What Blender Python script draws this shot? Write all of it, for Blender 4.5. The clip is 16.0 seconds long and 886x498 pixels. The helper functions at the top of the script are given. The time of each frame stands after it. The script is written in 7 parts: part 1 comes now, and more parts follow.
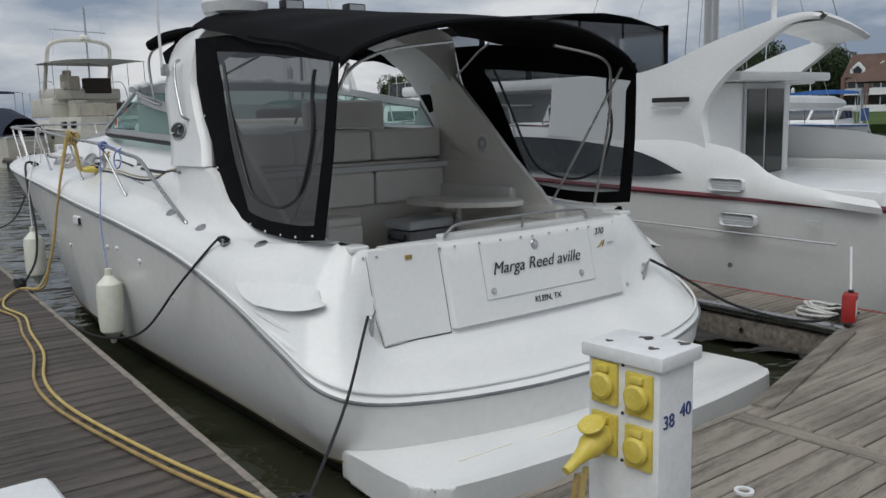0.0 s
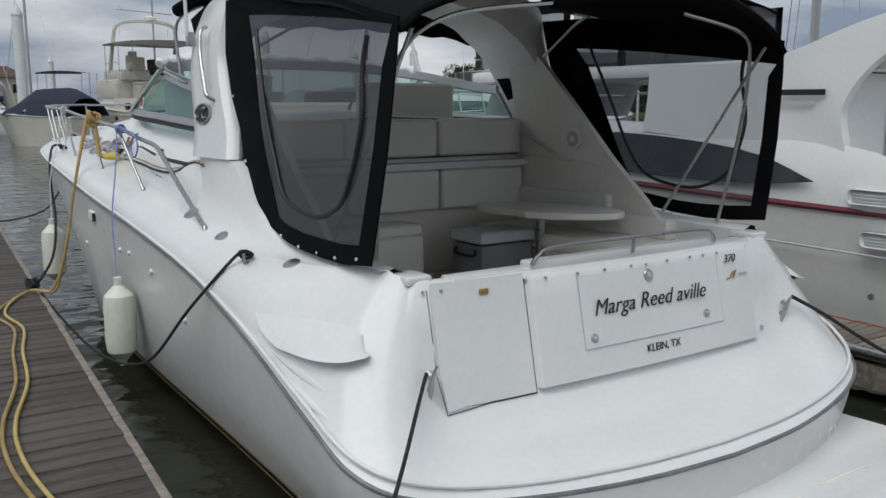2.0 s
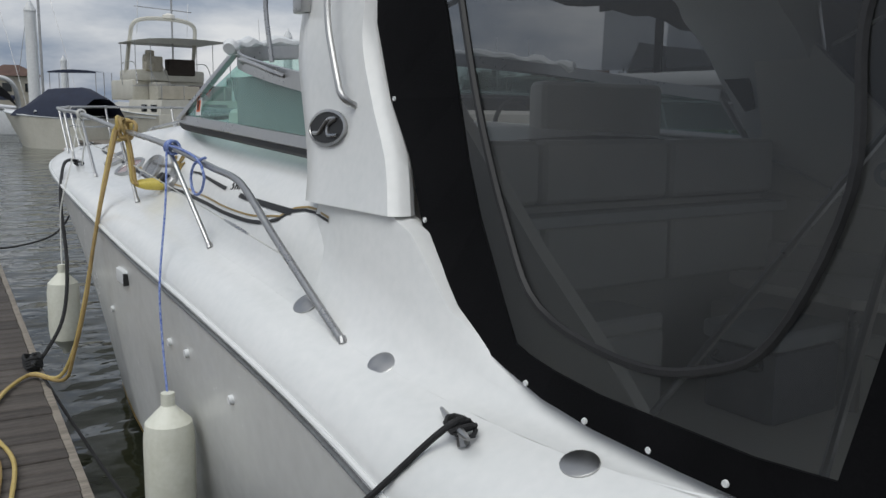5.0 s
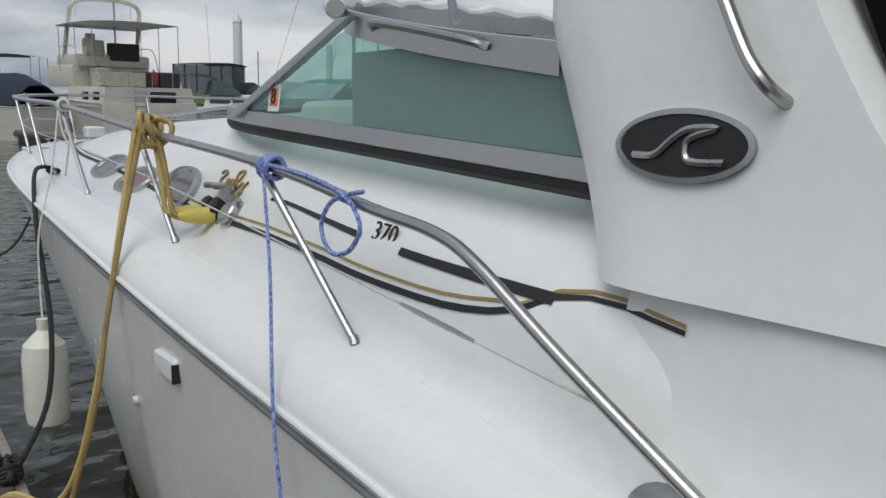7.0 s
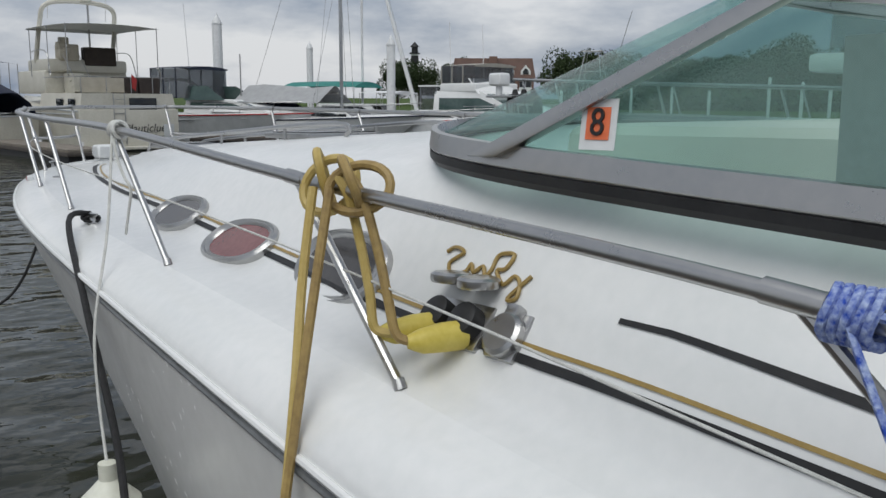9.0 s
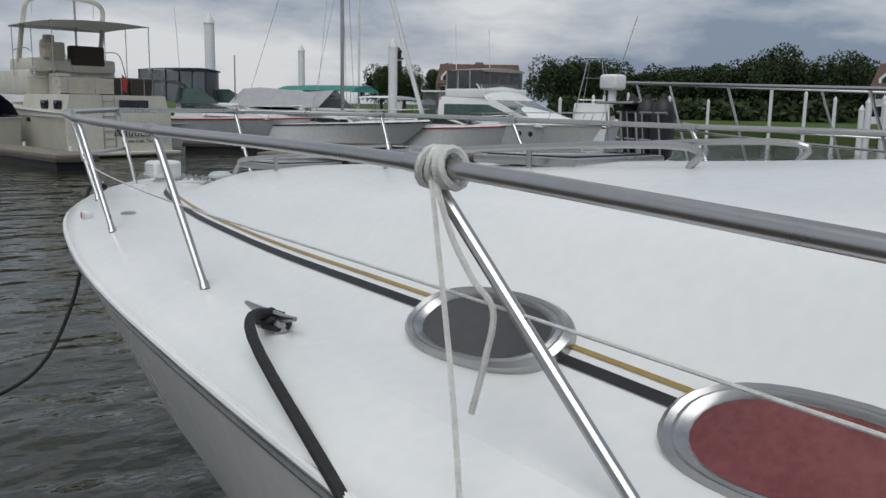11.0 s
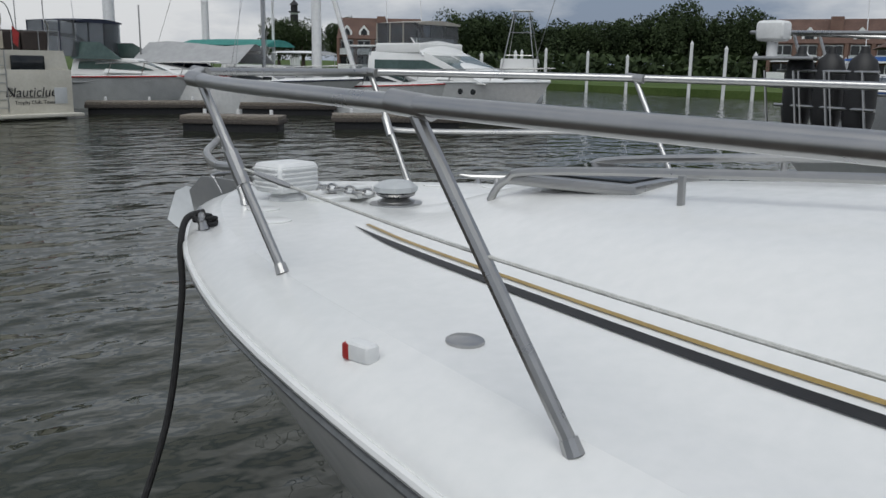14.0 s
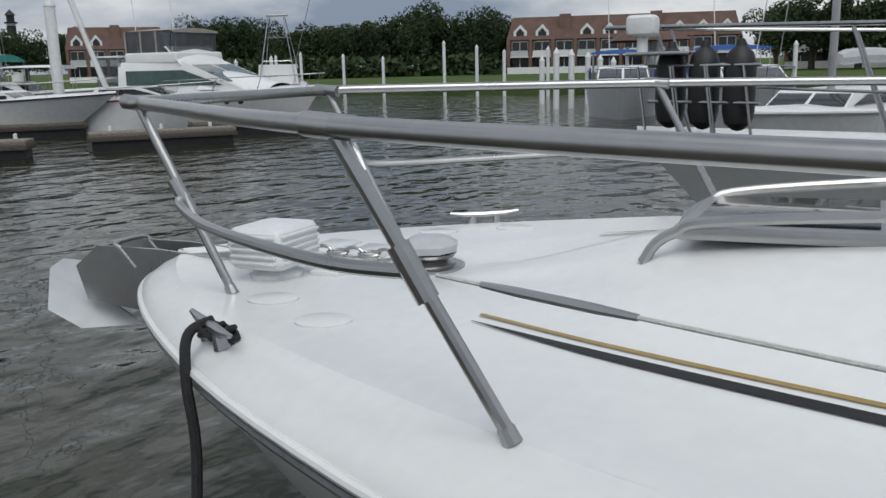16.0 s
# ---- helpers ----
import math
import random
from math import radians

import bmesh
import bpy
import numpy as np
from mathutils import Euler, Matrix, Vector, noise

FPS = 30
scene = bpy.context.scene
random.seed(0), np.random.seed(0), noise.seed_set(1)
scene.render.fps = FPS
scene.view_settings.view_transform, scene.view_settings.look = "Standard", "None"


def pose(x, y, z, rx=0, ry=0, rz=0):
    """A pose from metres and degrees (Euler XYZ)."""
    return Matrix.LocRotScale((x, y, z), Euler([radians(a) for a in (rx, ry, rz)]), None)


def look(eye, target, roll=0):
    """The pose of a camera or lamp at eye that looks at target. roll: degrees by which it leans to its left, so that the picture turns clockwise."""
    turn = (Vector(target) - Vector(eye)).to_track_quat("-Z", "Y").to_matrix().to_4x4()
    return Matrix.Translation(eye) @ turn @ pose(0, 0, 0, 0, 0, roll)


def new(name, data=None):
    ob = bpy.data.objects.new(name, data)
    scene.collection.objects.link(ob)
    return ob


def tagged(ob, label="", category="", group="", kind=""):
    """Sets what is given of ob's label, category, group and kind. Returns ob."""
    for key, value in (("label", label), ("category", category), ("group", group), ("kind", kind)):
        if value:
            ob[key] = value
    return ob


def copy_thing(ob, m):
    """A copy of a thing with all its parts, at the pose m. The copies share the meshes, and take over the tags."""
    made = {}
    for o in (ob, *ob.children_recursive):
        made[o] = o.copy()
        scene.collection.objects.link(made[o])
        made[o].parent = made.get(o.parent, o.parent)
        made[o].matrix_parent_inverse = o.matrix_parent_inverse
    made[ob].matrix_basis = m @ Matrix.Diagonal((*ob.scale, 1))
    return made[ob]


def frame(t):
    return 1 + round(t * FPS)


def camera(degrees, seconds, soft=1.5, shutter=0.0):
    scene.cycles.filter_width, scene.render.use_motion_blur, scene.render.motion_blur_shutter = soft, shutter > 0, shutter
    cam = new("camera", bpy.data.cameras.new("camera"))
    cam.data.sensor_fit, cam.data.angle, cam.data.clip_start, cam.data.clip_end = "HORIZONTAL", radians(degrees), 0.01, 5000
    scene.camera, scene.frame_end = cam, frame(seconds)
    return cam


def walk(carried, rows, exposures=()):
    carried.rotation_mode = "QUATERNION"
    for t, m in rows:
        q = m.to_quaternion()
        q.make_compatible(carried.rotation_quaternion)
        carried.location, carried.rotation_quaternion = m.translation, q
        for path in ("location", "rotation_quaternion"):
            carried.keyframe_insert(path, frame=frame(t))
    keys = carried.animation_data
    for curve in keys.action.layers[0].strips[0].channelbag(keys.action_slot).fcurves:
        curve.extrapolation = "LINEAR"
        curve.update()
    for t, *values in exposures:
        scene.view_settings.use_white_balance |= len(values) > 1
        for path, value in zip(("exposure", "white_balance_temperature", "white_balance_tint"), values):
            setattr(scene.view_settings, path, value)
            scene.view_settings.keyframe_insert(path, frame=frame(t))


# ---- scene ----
cam = camera(54.6, 16.0)
PATH = [
    (0, (-4.324, -4.642, 2.269), (-3.12, -3.071, 1.982), -2.1),
    (0.5, (-4.171, -4.424, 2.272), (-2.98, -2.843, 1.983), -1.7),
    (1, (-3.989, -4.114, 2.298), (-2.818, -2.521, 1.998), -1.4),
    (1.5, (-3.744, -3.754, 2.276), (-2.611, -2.133, 1.976), -1.0),
    (2, (-3.516, -3.355, 2.261), (-2.426, -1.705, 1.956), -0.6),
    (2.5, (-3.329, -2.915, 2.249), (-2.276, -1.242, 1.944), -0.1),
    (3, (-3.158, -2.41, 2.244), (-2.136, -0.718, 1.941), 0.3),
    (3.5, (-3.045, -1.942, 2.234), (-2.049, -0.232, 1.944), 0.4),
    (4, (-3.057, -1.502, 2.291), (-2.053, 0.203, 2.004), 0.3),
    (6.5, (-3.04, 1.073, 2.36), (-1.859, 2.657, 2.047), 0.5),
    (7, (-2.97, 1.574, 2.365), (-1.785, 3.154, 2.049), 0.5),
    (7.5, (-2.928, 2.05, 2.371), (-1.733, 3.624, 2.063), 0.8),
    (8, (-2.916, 2.517, 2.387), (-1.705, 4.08, 2.084), 0.9),
    (8.5, (-2.865, 3.048, 2.396), (-1.644, 4.605, 2.101), 0.8),
    (9, (-2.846, 3.54, 2.444), (-1.612, 5.082, 2.129), -0.4),
    (9.5, (-2.82, 4.126, 2.476), (-1.571, 5.657, 2.163), -0.6),
    (12, (-2.487, 7.128, 2.467), (-1.194, 8.623, 2.16), 0.7),
    (12.5, (-2.404, 7.681, 2.481), (-1.091, 9.155, 2.156), 0.4),
    (13, (-2.38, 8.147, 2.488), (-1.036, 9.585, 2.137), 0.3),
    (13.5, (-2.365, 8.609, 2.494), (-0.975, 9.996, 2.115), 0.0),
    (14, (-2.329, 9.078, 2.506), (-0.889, 10.407, 2.107), 0.1),
    (14.5, (-2.322, 9.475, 2.527), (-0.834, 10.747, 2.116), -0.4),
    (15, (-2.262, 9.852, 2.547), (-0.722, 11.06, 2.14), -1.1),
    (15.5, (-2.215, 10.163, 2.556), (-0.587, 11.253, 2.153), -2.1),
    (16, (-2.164, 10.361, 2.56), (-0.413, 11.24, 2.158), -2.4),
]
# the whole survey leans bow-up by a little over a degree: bring it level
TRIM = pose(0, 0, 0, -1.15)
walk(cam, [(t, TRIM @ look(e, g, r)) for t, e, g, r in PATH], [(0, -0.08), (3.5, -0.04), (6.5, -0.05), (9, -0.03), (12, -0.15), (16, -0.02)])

# ---- world, sun ----
world = bpy.data.worlds.new("world")
scene.world = world
world.use_nodes = True
wn, wl = world.node_tree.nodes, world.node_tree.links
wn.clear()
sky = wn.new("ShaderNodeTexSky")
sky.sky_type, sky.sun_disc = "NISHITA", False
sky.sun_elevation, sky.sun_rotation = radians(60), radians(240)
sky.dust_density = 3.0
w_co = wn.new("ShaderNodeTexCoord")
w_map = wn.new("ShaderNodeMapping")
w_map.inputs["Scale"].default_value = (2.2, 2.2, 7.0)
w_noise = wn.new("ShaderNodeTexNoise")
w_noise.inputs["Scale"].default_value = 1.5
w_noise.inputs["Detail"].default_value = 8
w_noise.inputs["Roughness"].default_value = 0.55
w_ramp = wn.new("ShaderNodeValToRGB")
w_ramp.color_ramp.elements[0].position, w_ramp.color_ramp.elements[0].color = 0.38, (2.2, 2.75, 3.7, 1)
w_ramp.color_ramp.elements[1].position, w_ramp.color_ramp.elements[1].color = 0.62, (7.3, 7.45, 7.65, 1)
w_mix = wn.new("ShaderNodeMix")
w_mix.data_type = "RGBA"
w_mix.inputs["Factor"].default_value = 0.88
w_bg = wn.new("ShaderNodeBackground")
w_bg.inputs["Strength"].default_value = 0.105
w_out = wn.new("ShaderNodeOutputWorld")
wl.new(w_co.outputs["Generated"], w_map.inputs["Vector"])
wl.new(w_map.outputs["Vector"], w_noise.inputs["Vector"])
wl.new(w_noise.outputs["Fac"], w_ramp.inputs["Fac"])
wl.new(sky.outputs["Color"], w_mix.inputs[6])
wl.new(w_ramp.outputs["Color"], w_mix.inputs[7])
wl.new(w_mix.outputs[2], w_bg.inputs["Color"])
wl.new(w_bg.outputs["Background"], w_out.inputs["Surface"])
sun = new("sun", bpy.data.lights.new("sun", "SUN"))
sun.data.energy, sun.data.angle, sun.data.color = 1.7, radians(50), (0.965, 0.98, 0.955)
sun.matrix_world = look((-13, -8, 25), (0, 0, 0))


# ---- materials ----
def shader(name, rough=0.5, metal=0.0, spec=0.5):
    m = bpy.data.materials.new(name)
    m.use_nodes = True
    p = m.node_tree.nodes["Principled BSDF"]
    p.inputs["Roughness"].default_value = rough
    p.inputs["Metallic"].default_value = metal
    p.inputs["Specular IOR Level"].default_value = spec
    return m, m.node_tree.nodes, m.node_tree.links, p


def mottled(name, dark, light, scale=6.0, rough=0.5, metal=0.0, bump=0.0, fine=60.0, spec=0.5, stretch=(1, 1, 1), per_piece=0.0, rough_var=0.12, coord="Object"):
    """A surface with variation at two scales: broad stains and a fine grain."""
    m, n, l, p = shader(name, rough, metal, spec)
    co = n.new("ShaderNodeTexCoord")
    mp = n.new("ShaderNodeMapping")
    mp.inputs["Scale"].default_value = stretch
    l.new(co.outputs[coord], mp.inputs["Vector"])
    a, b = n.new("ShaderNodeTexNoise"), n.new("ShaderNodeTexNoise")
    a.inputs["Scale"].default_value, a.inputs["Detail"].default_value = scale, 4
    b.inputs["Scale"].default_value, b.inputs["Detail"].default_value = fine, 6
    add = n.new("ShaderNodeMath")
    add.operation = "MULTIPLY_ADD"
    add.inputs[1].default_value = 0.4
    l.new(mp.outputs["Vector"], a.inputs["Vector"])
    l.new(mp.outputs["Vector"], b.inputs["Vector"])
    l.new(b.outputs["Fac"], add.inputs[0])
    half = n.new("ShaderNodeMath")
    half.operation = "MULTIPLY"
    half.inputs[1].default_value = 0.6
    l.new(a.outputs["Fac"], half.inputs[0])
    l.new(half.outputs[0], add.inputs[2])
    src = add.outputs[0]
    if per_piece:
        info = n.new("ShaderNodeObjectInfo")
        pm = n.new("ShaderNodeMath")
        pm.operation = "MULTIPLY_ADD"
        pm.inputs[1].default_value = per_piece
        shift = n.new("ShaderNodeMath")
        shift.operation = "SUBTRACT"
        shift.inputs[1].default_value = 0.5
        l.new(info.outputs["Random"], shift.inputs[0])
        l.new(shift.outputs[0], pm.inputs[0])
        l.new(src, pm.inputs[2])
        src = pm.outputs[0]
    ramp = n.new("ShaderNodeValToRGB")
    ramp.color_ramp.elements[0].position, ramp.color_ramp.elements[0].color = 0.36, (*dark, 1)
    ramp.color_ramp.elements[1].position, ramp.color_ramp.elements[1].color = 0.64, (*light, 1)
    l.new(src, ramp.inputs["Fac"])
    l.new(ramp.outputs["Color"], p.inputs["Base Color"])
    rr = n.new("ShaderNodeMapRange")
    rr.inputs["To Min"].default_value, rr.inputs["To Max"].default_value = max(0.02, rough - rough_var), min(1, rough + rough_var)
    l.new(add.outputs[0], rr.inputs["Value"])
    l.new(rr.outputs["Result"], p.inputs["Roughness"])
    if bump:
        bp = n.new("ShaderNodeBump")
        bp.inputs["Strength"].default_value, bp.inputs["Distance"].default_value = bump, 0.01
        l.new(add.outputs[0], bp.inputs["Height"])
        l.new(bp.outputs["Normal"], p.inputs["Normal"])
    return m


GEL = mottled("gelcoat_white", (0.70, 0.71, 0.70), (0.77, 0.77, 0.76), 1.3, 0.22, bump=0.02, fine=25, rough_var=0.06)
HULL = mottled("gelcoat_hull", (0.66, 0.66, 0.64), (0.73, 0.73, 0.71), 0.9, 0.25, bump=0.02, fine=14, rough_var=0.08)
CREAM = mottled("gelcoat_cream", (0.76, 0.73, 0.65), (0.83, 0.80, 0.73), 2.0, 0.4, fine=30)
VINYL = mottled("vinyl_cream", (0.74, 0.72, 0.66), (0.81, 0.79, 0.74), 3.0, 0.45, bump=0.1, fine=90)
CANVAS = mottled("canvas_black", (0.003, 0.003, 0.0035), (0.007, 0.007, 0.008), 3.0, 0.85, bump=0.25, fine=150, spec=0.08)
STEEL = mottled("stainless_steel", (0.41, 0.41, 0.41), (0.48, 0.475, 0.465), 2.0, 0.30, 1.0, fine=30)
PANE_GREY = mottled("smoked_pane", (0.045, 0.042, 0.042), (0.07, 0.065, 0.065), 3.0, 0.12, fine=20)
RUB = mottled("rub_rail_grey", (0.10, 0.105, 0.11), (0.20, 0.21, 0.215), 5.0, 0.35, fine=60)
BLACK = mottled("black_rubber", (0.008, 0.008, 0.009), (0.02, 0.02, 0.021), 8.0, 0.55, fine=80)
GOLD = mottled("gold_tape", (0.27, 0.18, 0.05), (0.36, 0.25, 0.08), 6.0, 0.4, fine=60)
BOTTOM = mottled("bottom_paint", (0.012, 0.012, 0.012), (0.03, 0.028, 0.024), 2.0, 0.7, fine=20)
FENDER = mottled("fender_vinyl", (0.62, 0.62, 0.52), (0.72, 0.72, 0.63), 5.0, 0.45, bump=0.08, fine=40)
YELLOW_CABLE = mottled("cable_yellow", (0.42, 0.30, 0.08), (0.56, 0.43, 0.16), 4.0, 0.5, fine=40)
CABLE_WORN = mottled("cable_worn", (0.24, 0.16, 0.06), (0.40, 0.28, 0.10), 9.0, 0.55, fine=60)
YELLOW = mottled("plastic_yellow", (0.55, 0.43, 0.06), (0.66, 0.54, 0.12), 12.0, 0.45, fine=60)
DOCK_DARK = mottled("dock_wood_dark", (0.026, 0.021, 0.018), (0.105, 0.089, 0.078), 3.0, 0.75, bump=0.6, fine=30, stretch=(0.6, 6, 6), per_piece=0.14)
DOCK_LIGHT = mottled("dock_wood_weathered", (0.095, 0.08, 0.064), (0.29, 0.255, 0.213), 3.0, 0.75, bump=0.6, fine=30, stretch=(0.6, 6, 6), per_piece=0.16)
PAINT_WHITE = mottled("painted_white", (0.66, 0.67, 0.67), (0.76, 0.77, 0.77), 7.0, 0.45, bump=0.1, fine=40)
PAINT_GREY = mottled("paint_grey", (0.42, 0.44, 0.45), (0.52, 0.54, 0.55), 2.0, 0.4, fine=20)
BLUE = mottled("canvas_blue", (0.02, 0.08, 0.28), (0.04, 0.13, 0.38), 3.0, 0.8, bump=0.2, fine=60)
NAVY = mottled("canvas_navy", (0.008, 0.012, 0.03), (0.018, 0.025, 0.05), 3.0, 0.8, bump=0.2, fine=60)
TEAL = mottled("canvas_teal", (0.02, 0.16, 0.14), (0.05, 0.24, 0.21), 3.0, 0.8, fine=60)
GREYCANVAS = mottled("canvas_grey", (0.30, 0.305, 0.31), (0.38, 0.385, 0.39), 3.0, 0.85, fine=60)
DARKGLASS = mottled("dark_glass", (0.012, 0.014, 0.016), (0.02, 0.024, 0.026), 2.0, 0.08, fine=20, rough_var=0.02)
LEAF = mottled("foliage", (0.018, 0.030, 0.013), (0.055, 0.080, 0.032), 0.35, 0.75, fine=3.0, spec=0.2)
BARK = mottled("bark", (0.06, 0.045, 0.035), (0.13, 0.1, 0.08), 2.0, 0.9, fine=12)
GRASS = mottled("grass", (0.045, 0.075, 0.02), (0.09, 0.13, 0.04), 0.15, 0.9, fine=4, spec=0.1)
BRICK = mottled("brick_brown", (0.13, 0.075, 0.06), (0.2, 0.12, 0.095), 0.8, 0.85, fine=9)
ROOF = mottled("roof_shingle", (0.085, 0.05, 0.04), (0.14, 0.085, 0.068), 0.7, 0.9, fine=7)
RED = mottled("red_plastic", (0.30, 0.02, 0.02), (0.42, 0.035, 0.03), 6.0, 0.4, fine=40)
BEIGE = mottled("beige_panel", (0.42, 0.38, 0.3), (0.52, 0.48, 0.4), 3.0, 0.6, fine=30)
ROPE_BLACK = mottled("rope_black", (0.008, 0.008, 0.009), (0.024, 0.024, 0.025), 40.0, 0.8, bump=0.6, fine=200)
ROPE_WHITE = mottled("rope_white", (0.5, 0.5, 0.47), (0.66, 0.66, 0.63), 40.0, 0.8, bump=0.6, fine=200)
ROPE_BLUE = mottled("rope_blue", (0.004, 0.05, 0.38), (0.38, 0.46, 0.66), 95.0, 0.75, bump=0.5, fine=140)


def glass(name, colour, clear, rough=0.03, tint=None, spec=0.5):
    m, n, l, p = shader(name, rough, 0.0, spec)
    p.inputs["Base Color"].default_value = (*colour, 1)
    t = n.new("ShaderNodeBsdfTransparent")
    t.inputs["Color"].default_value = (*(tint or tuple(0.35 + 0.65 * c / max(colour) for c in colour)), 1)
    mx = n.new("ShaderNodeMixShader")
    mx.inputs["Fac"].default_value = clear
    l.new(p.outputs["BSDF"], mx.inputs[1])
    l.new(t.outputs["BSDF"], mx.inputs[2])
    l.new(mx.outputs["Shader"], n["Material Output"].inputs["Surface"])
    return m


GLASS = glass("green_tinted_glass", (0.24, 0.34, 0.31), 0.70, 0.02, (0.70, 0.90, 0.86))
FARGLASS = mottled("far_green_glass", (0.04, 0.07, 0.065), (0.07, 0.11, 0.10), 0.6, 0.08, fine=6, rough_var=0.03)
VINYL_CLEAR = glass("smoky_vinyl", (0.024, 0.025, 0.026), 0.27, 0.18, (0.62, 0.64, 0.66), 0.5)
VINYL_THIN = glass("clear_vinyl", (0.10, 0.105, 0.11), 0.55, 0.15)


def water_material():
    m, n, l, p = shader("water", 0.04, 0.0, 0.5)
    p.inputs["IOR"].default_value = 1.33
    co = n.new("ShaderNodeTexCoord")
    a, b, c = (n.new("ShaderNodeTexNoise") for _ in range(3))
    mp = n.new("ShaderNodeMapping")
    mp.inputs["Rotation"].default_value = (0, 0, radians(25))
    mp.inputs["Scale"].default_value = (1, 1.35, 1)
    l.new(co.outputs["Object"], mp.inputs["Vector"])
    for t, s, d in ((a, 0.85, 2), (b, 3.0, 2), (c, 0.05, 2)):
        t.inputs["Scale"].default_value, t.inputs["Detail"].default_value = s, d
        l.new(mp.outputs["Vector"], t.inputs["Vector"])
    mul = n.new("ShaderNodeMath")
    mul.operation = "MULTIPLY_ADD"
    mul.inputs[1].default_value = 0.14
    l.new(b.outputs["Fac"], mul.inputs[0])
    l.new(a.outputs["Fac"], mul.inputs[2])
    bp = n.new("ShaderNodeBump")
    bp.inputs["Strength"].default_value, bp.inputs["Distance"].default_value = 1.0, 0.125
    l.new(mul.outputs[0], bp.inputs["Height"])
    l.new(bp.outputs["Normal"], p.inputs["Normal"])
    ramp = n.new("ShaderNodeValToRGB")
    ramp.color_ramp.elements[0].position, ramp.color_ramp.elements[0].color = 0.4, (0.021, 0.024, 0.014, 1)
    ramp.color_ramp.elements[1].position, ramp.color_ramp.elements[1].color = 0.6, (0.038, 0.040, 0.025, 1)
    l.new(c.outputs["Fac"], ramp.inputs["Fac"])
    l.new(ramp.outputs["Color"], p.inputs["Base Color"])
    return m


WATER = water_material()


# ---- geometry helpers ----
def pchip(keys):
    """Smooth monotone curve through (x, value, ...) keys; gives a value or a tuple."""
    k = np.array(sorted(keys), float)
    x, v = k[:, 0], k[:, 1:]
    h = np.diff(x)
    d = np.diff(v, axis=0) / h[:, None]
    g = np.zeros_like(v)
    g[0], g[-1] = d[0], d[-1]
    for i in range(1, len(x) - 1):
        for j in range(v.shape[1]):
            if d[i - 1, j] * d[i, j] > 0:
                w1, w2 = 2 * h[i] + h[i - 1], h[i] + 2 * h[i - 1]
                g[i, j] = (w1 + w2) / (w1 / d[i - 1, j] + w2 / d[i, j])

    def f(q):
        q = min(max(q, x[0]), x[-1])
        i = min(max(int(np.searchsorted(x, q)) - 1, 0), len(x) - 2)
        t = (q - x[i]) / h[i]
        r = (2 * t**3 - 3 * t**2 + 1) * v[i] + (t**3 - 2 * t**2 + t) * h[i] * g[i] + (-2 * t**3 + 3 * t**2) * v[i + 1] + (t**3 - t**2) * h[i] * g[i + 1]
        return float(r[0]) if len(r) == 1 else tuple(float(c) for c in r)

    return f


def spline(points, steps=6, closed=False):
    """Catmull-Rom points through the given ones."""
    p = [Vector(a) for a in points]
    n, out = len(p), []
    for i in range(n if closed else n - 1):
        a, b, c, d = (p[(i + k) % n] if closed else p[min(max(i + k, 0), n - 1)] for k in (-1, 0, 1, 2))
        for s in range(steps):
            t = s / steps
            out.append(0.5 * (2 * b + (c - a) * t + (2 * a - 5 * b + 4 * c - d) * t * t + (3 * b - a - 3 * c + d) * t**3))
    return out if closed else out + [p[-1]]


def finish(bm, name, material, parent=None, label="", smooth=True, angle=35):
    bmesh.ops.recalc_face_normals(bm, faces=bm.faces[:])
    me = bpy.data.meshes.new(name)
    bm.to_mesh(me)
    bm.free()
    for m in material if isinstance(material, (list, tuple)) else (material,):
        me.materials.append(m)
    if smooth:
        me.shade_smooth()
        me.set_sharp_from_angle(angle=radians(angle))
    ob = new(name, me)
    if parent:
        ob.parent = parent
    if label:
        tagged(ob, label)
    return ob


def part(name, bm, material, parent, label="", smooth=True, angle=35):
    return finish(bm, name, material, parent, label, smooth, angle)


def thing(name, label, category, group="", at=None):
    e = new(name)
    e.empty_display_size = 0.2
    if at is not None:
        e.matrix_basis = at
    return tagged(e, label, category, group)


def loft(rings, closed=False, caps=False, bm=None):
    bm = bm or bmesh.new()
    rows = [[bm.verts.new(p) for p in r] for r in rings]
    for a, b in zip(rows, rows[1:]):
        n = len(a)
        for i in range(n if closed else n - 1):
            q = (a[i], a[(i + 1) % n], b[(i + 1) % n], b[i])
            if (q[0].co - q[1].co).length < 1e-6:
                q = (q[0], q[2], q[3])
            elif (q[2].co - q[3].co).length < 1e-6:
                q = (q[0], q[1], q[2])
            try:
                bm.faces.new(q)
            except ValueError:
                pass
    if caps:
        for r in (rows[0], rows[-1]):
            bm.faces.new(r)
    return bm


def tube(points, radius=0.015, sides=10, bm=None, caps=True):
    """A round bar along points; radius may be a list."""
    p = [Vector(a) for a in points]
    n = len(p)
    rad = radius if isinstance(radius, (list, tuple)) else [radius] * n
    tang = [(p[min(i + 1, n - 1)] - p[max(i - 1, 0)]).normalized() for i in range(n)]
    up = Vector((0, 0, 1)) if abs(tang[0].z) < 0.9 else Vector((1, 0, 0))
    side = tang[0].cross(up).normalized()
    rings = []
    for i in range(n):
        side = (side - side.dot(tang[i]) * tang[i]).normalized()
        nor = tang[i].cross(side)
        rings.append([p[i] + rad[i] * (math.cos(a) * side + math.sin(a) * nor) for a in (2 * math.pi * k / sides for k in range(sides))])
    return loft(rings, True, caps, bm)


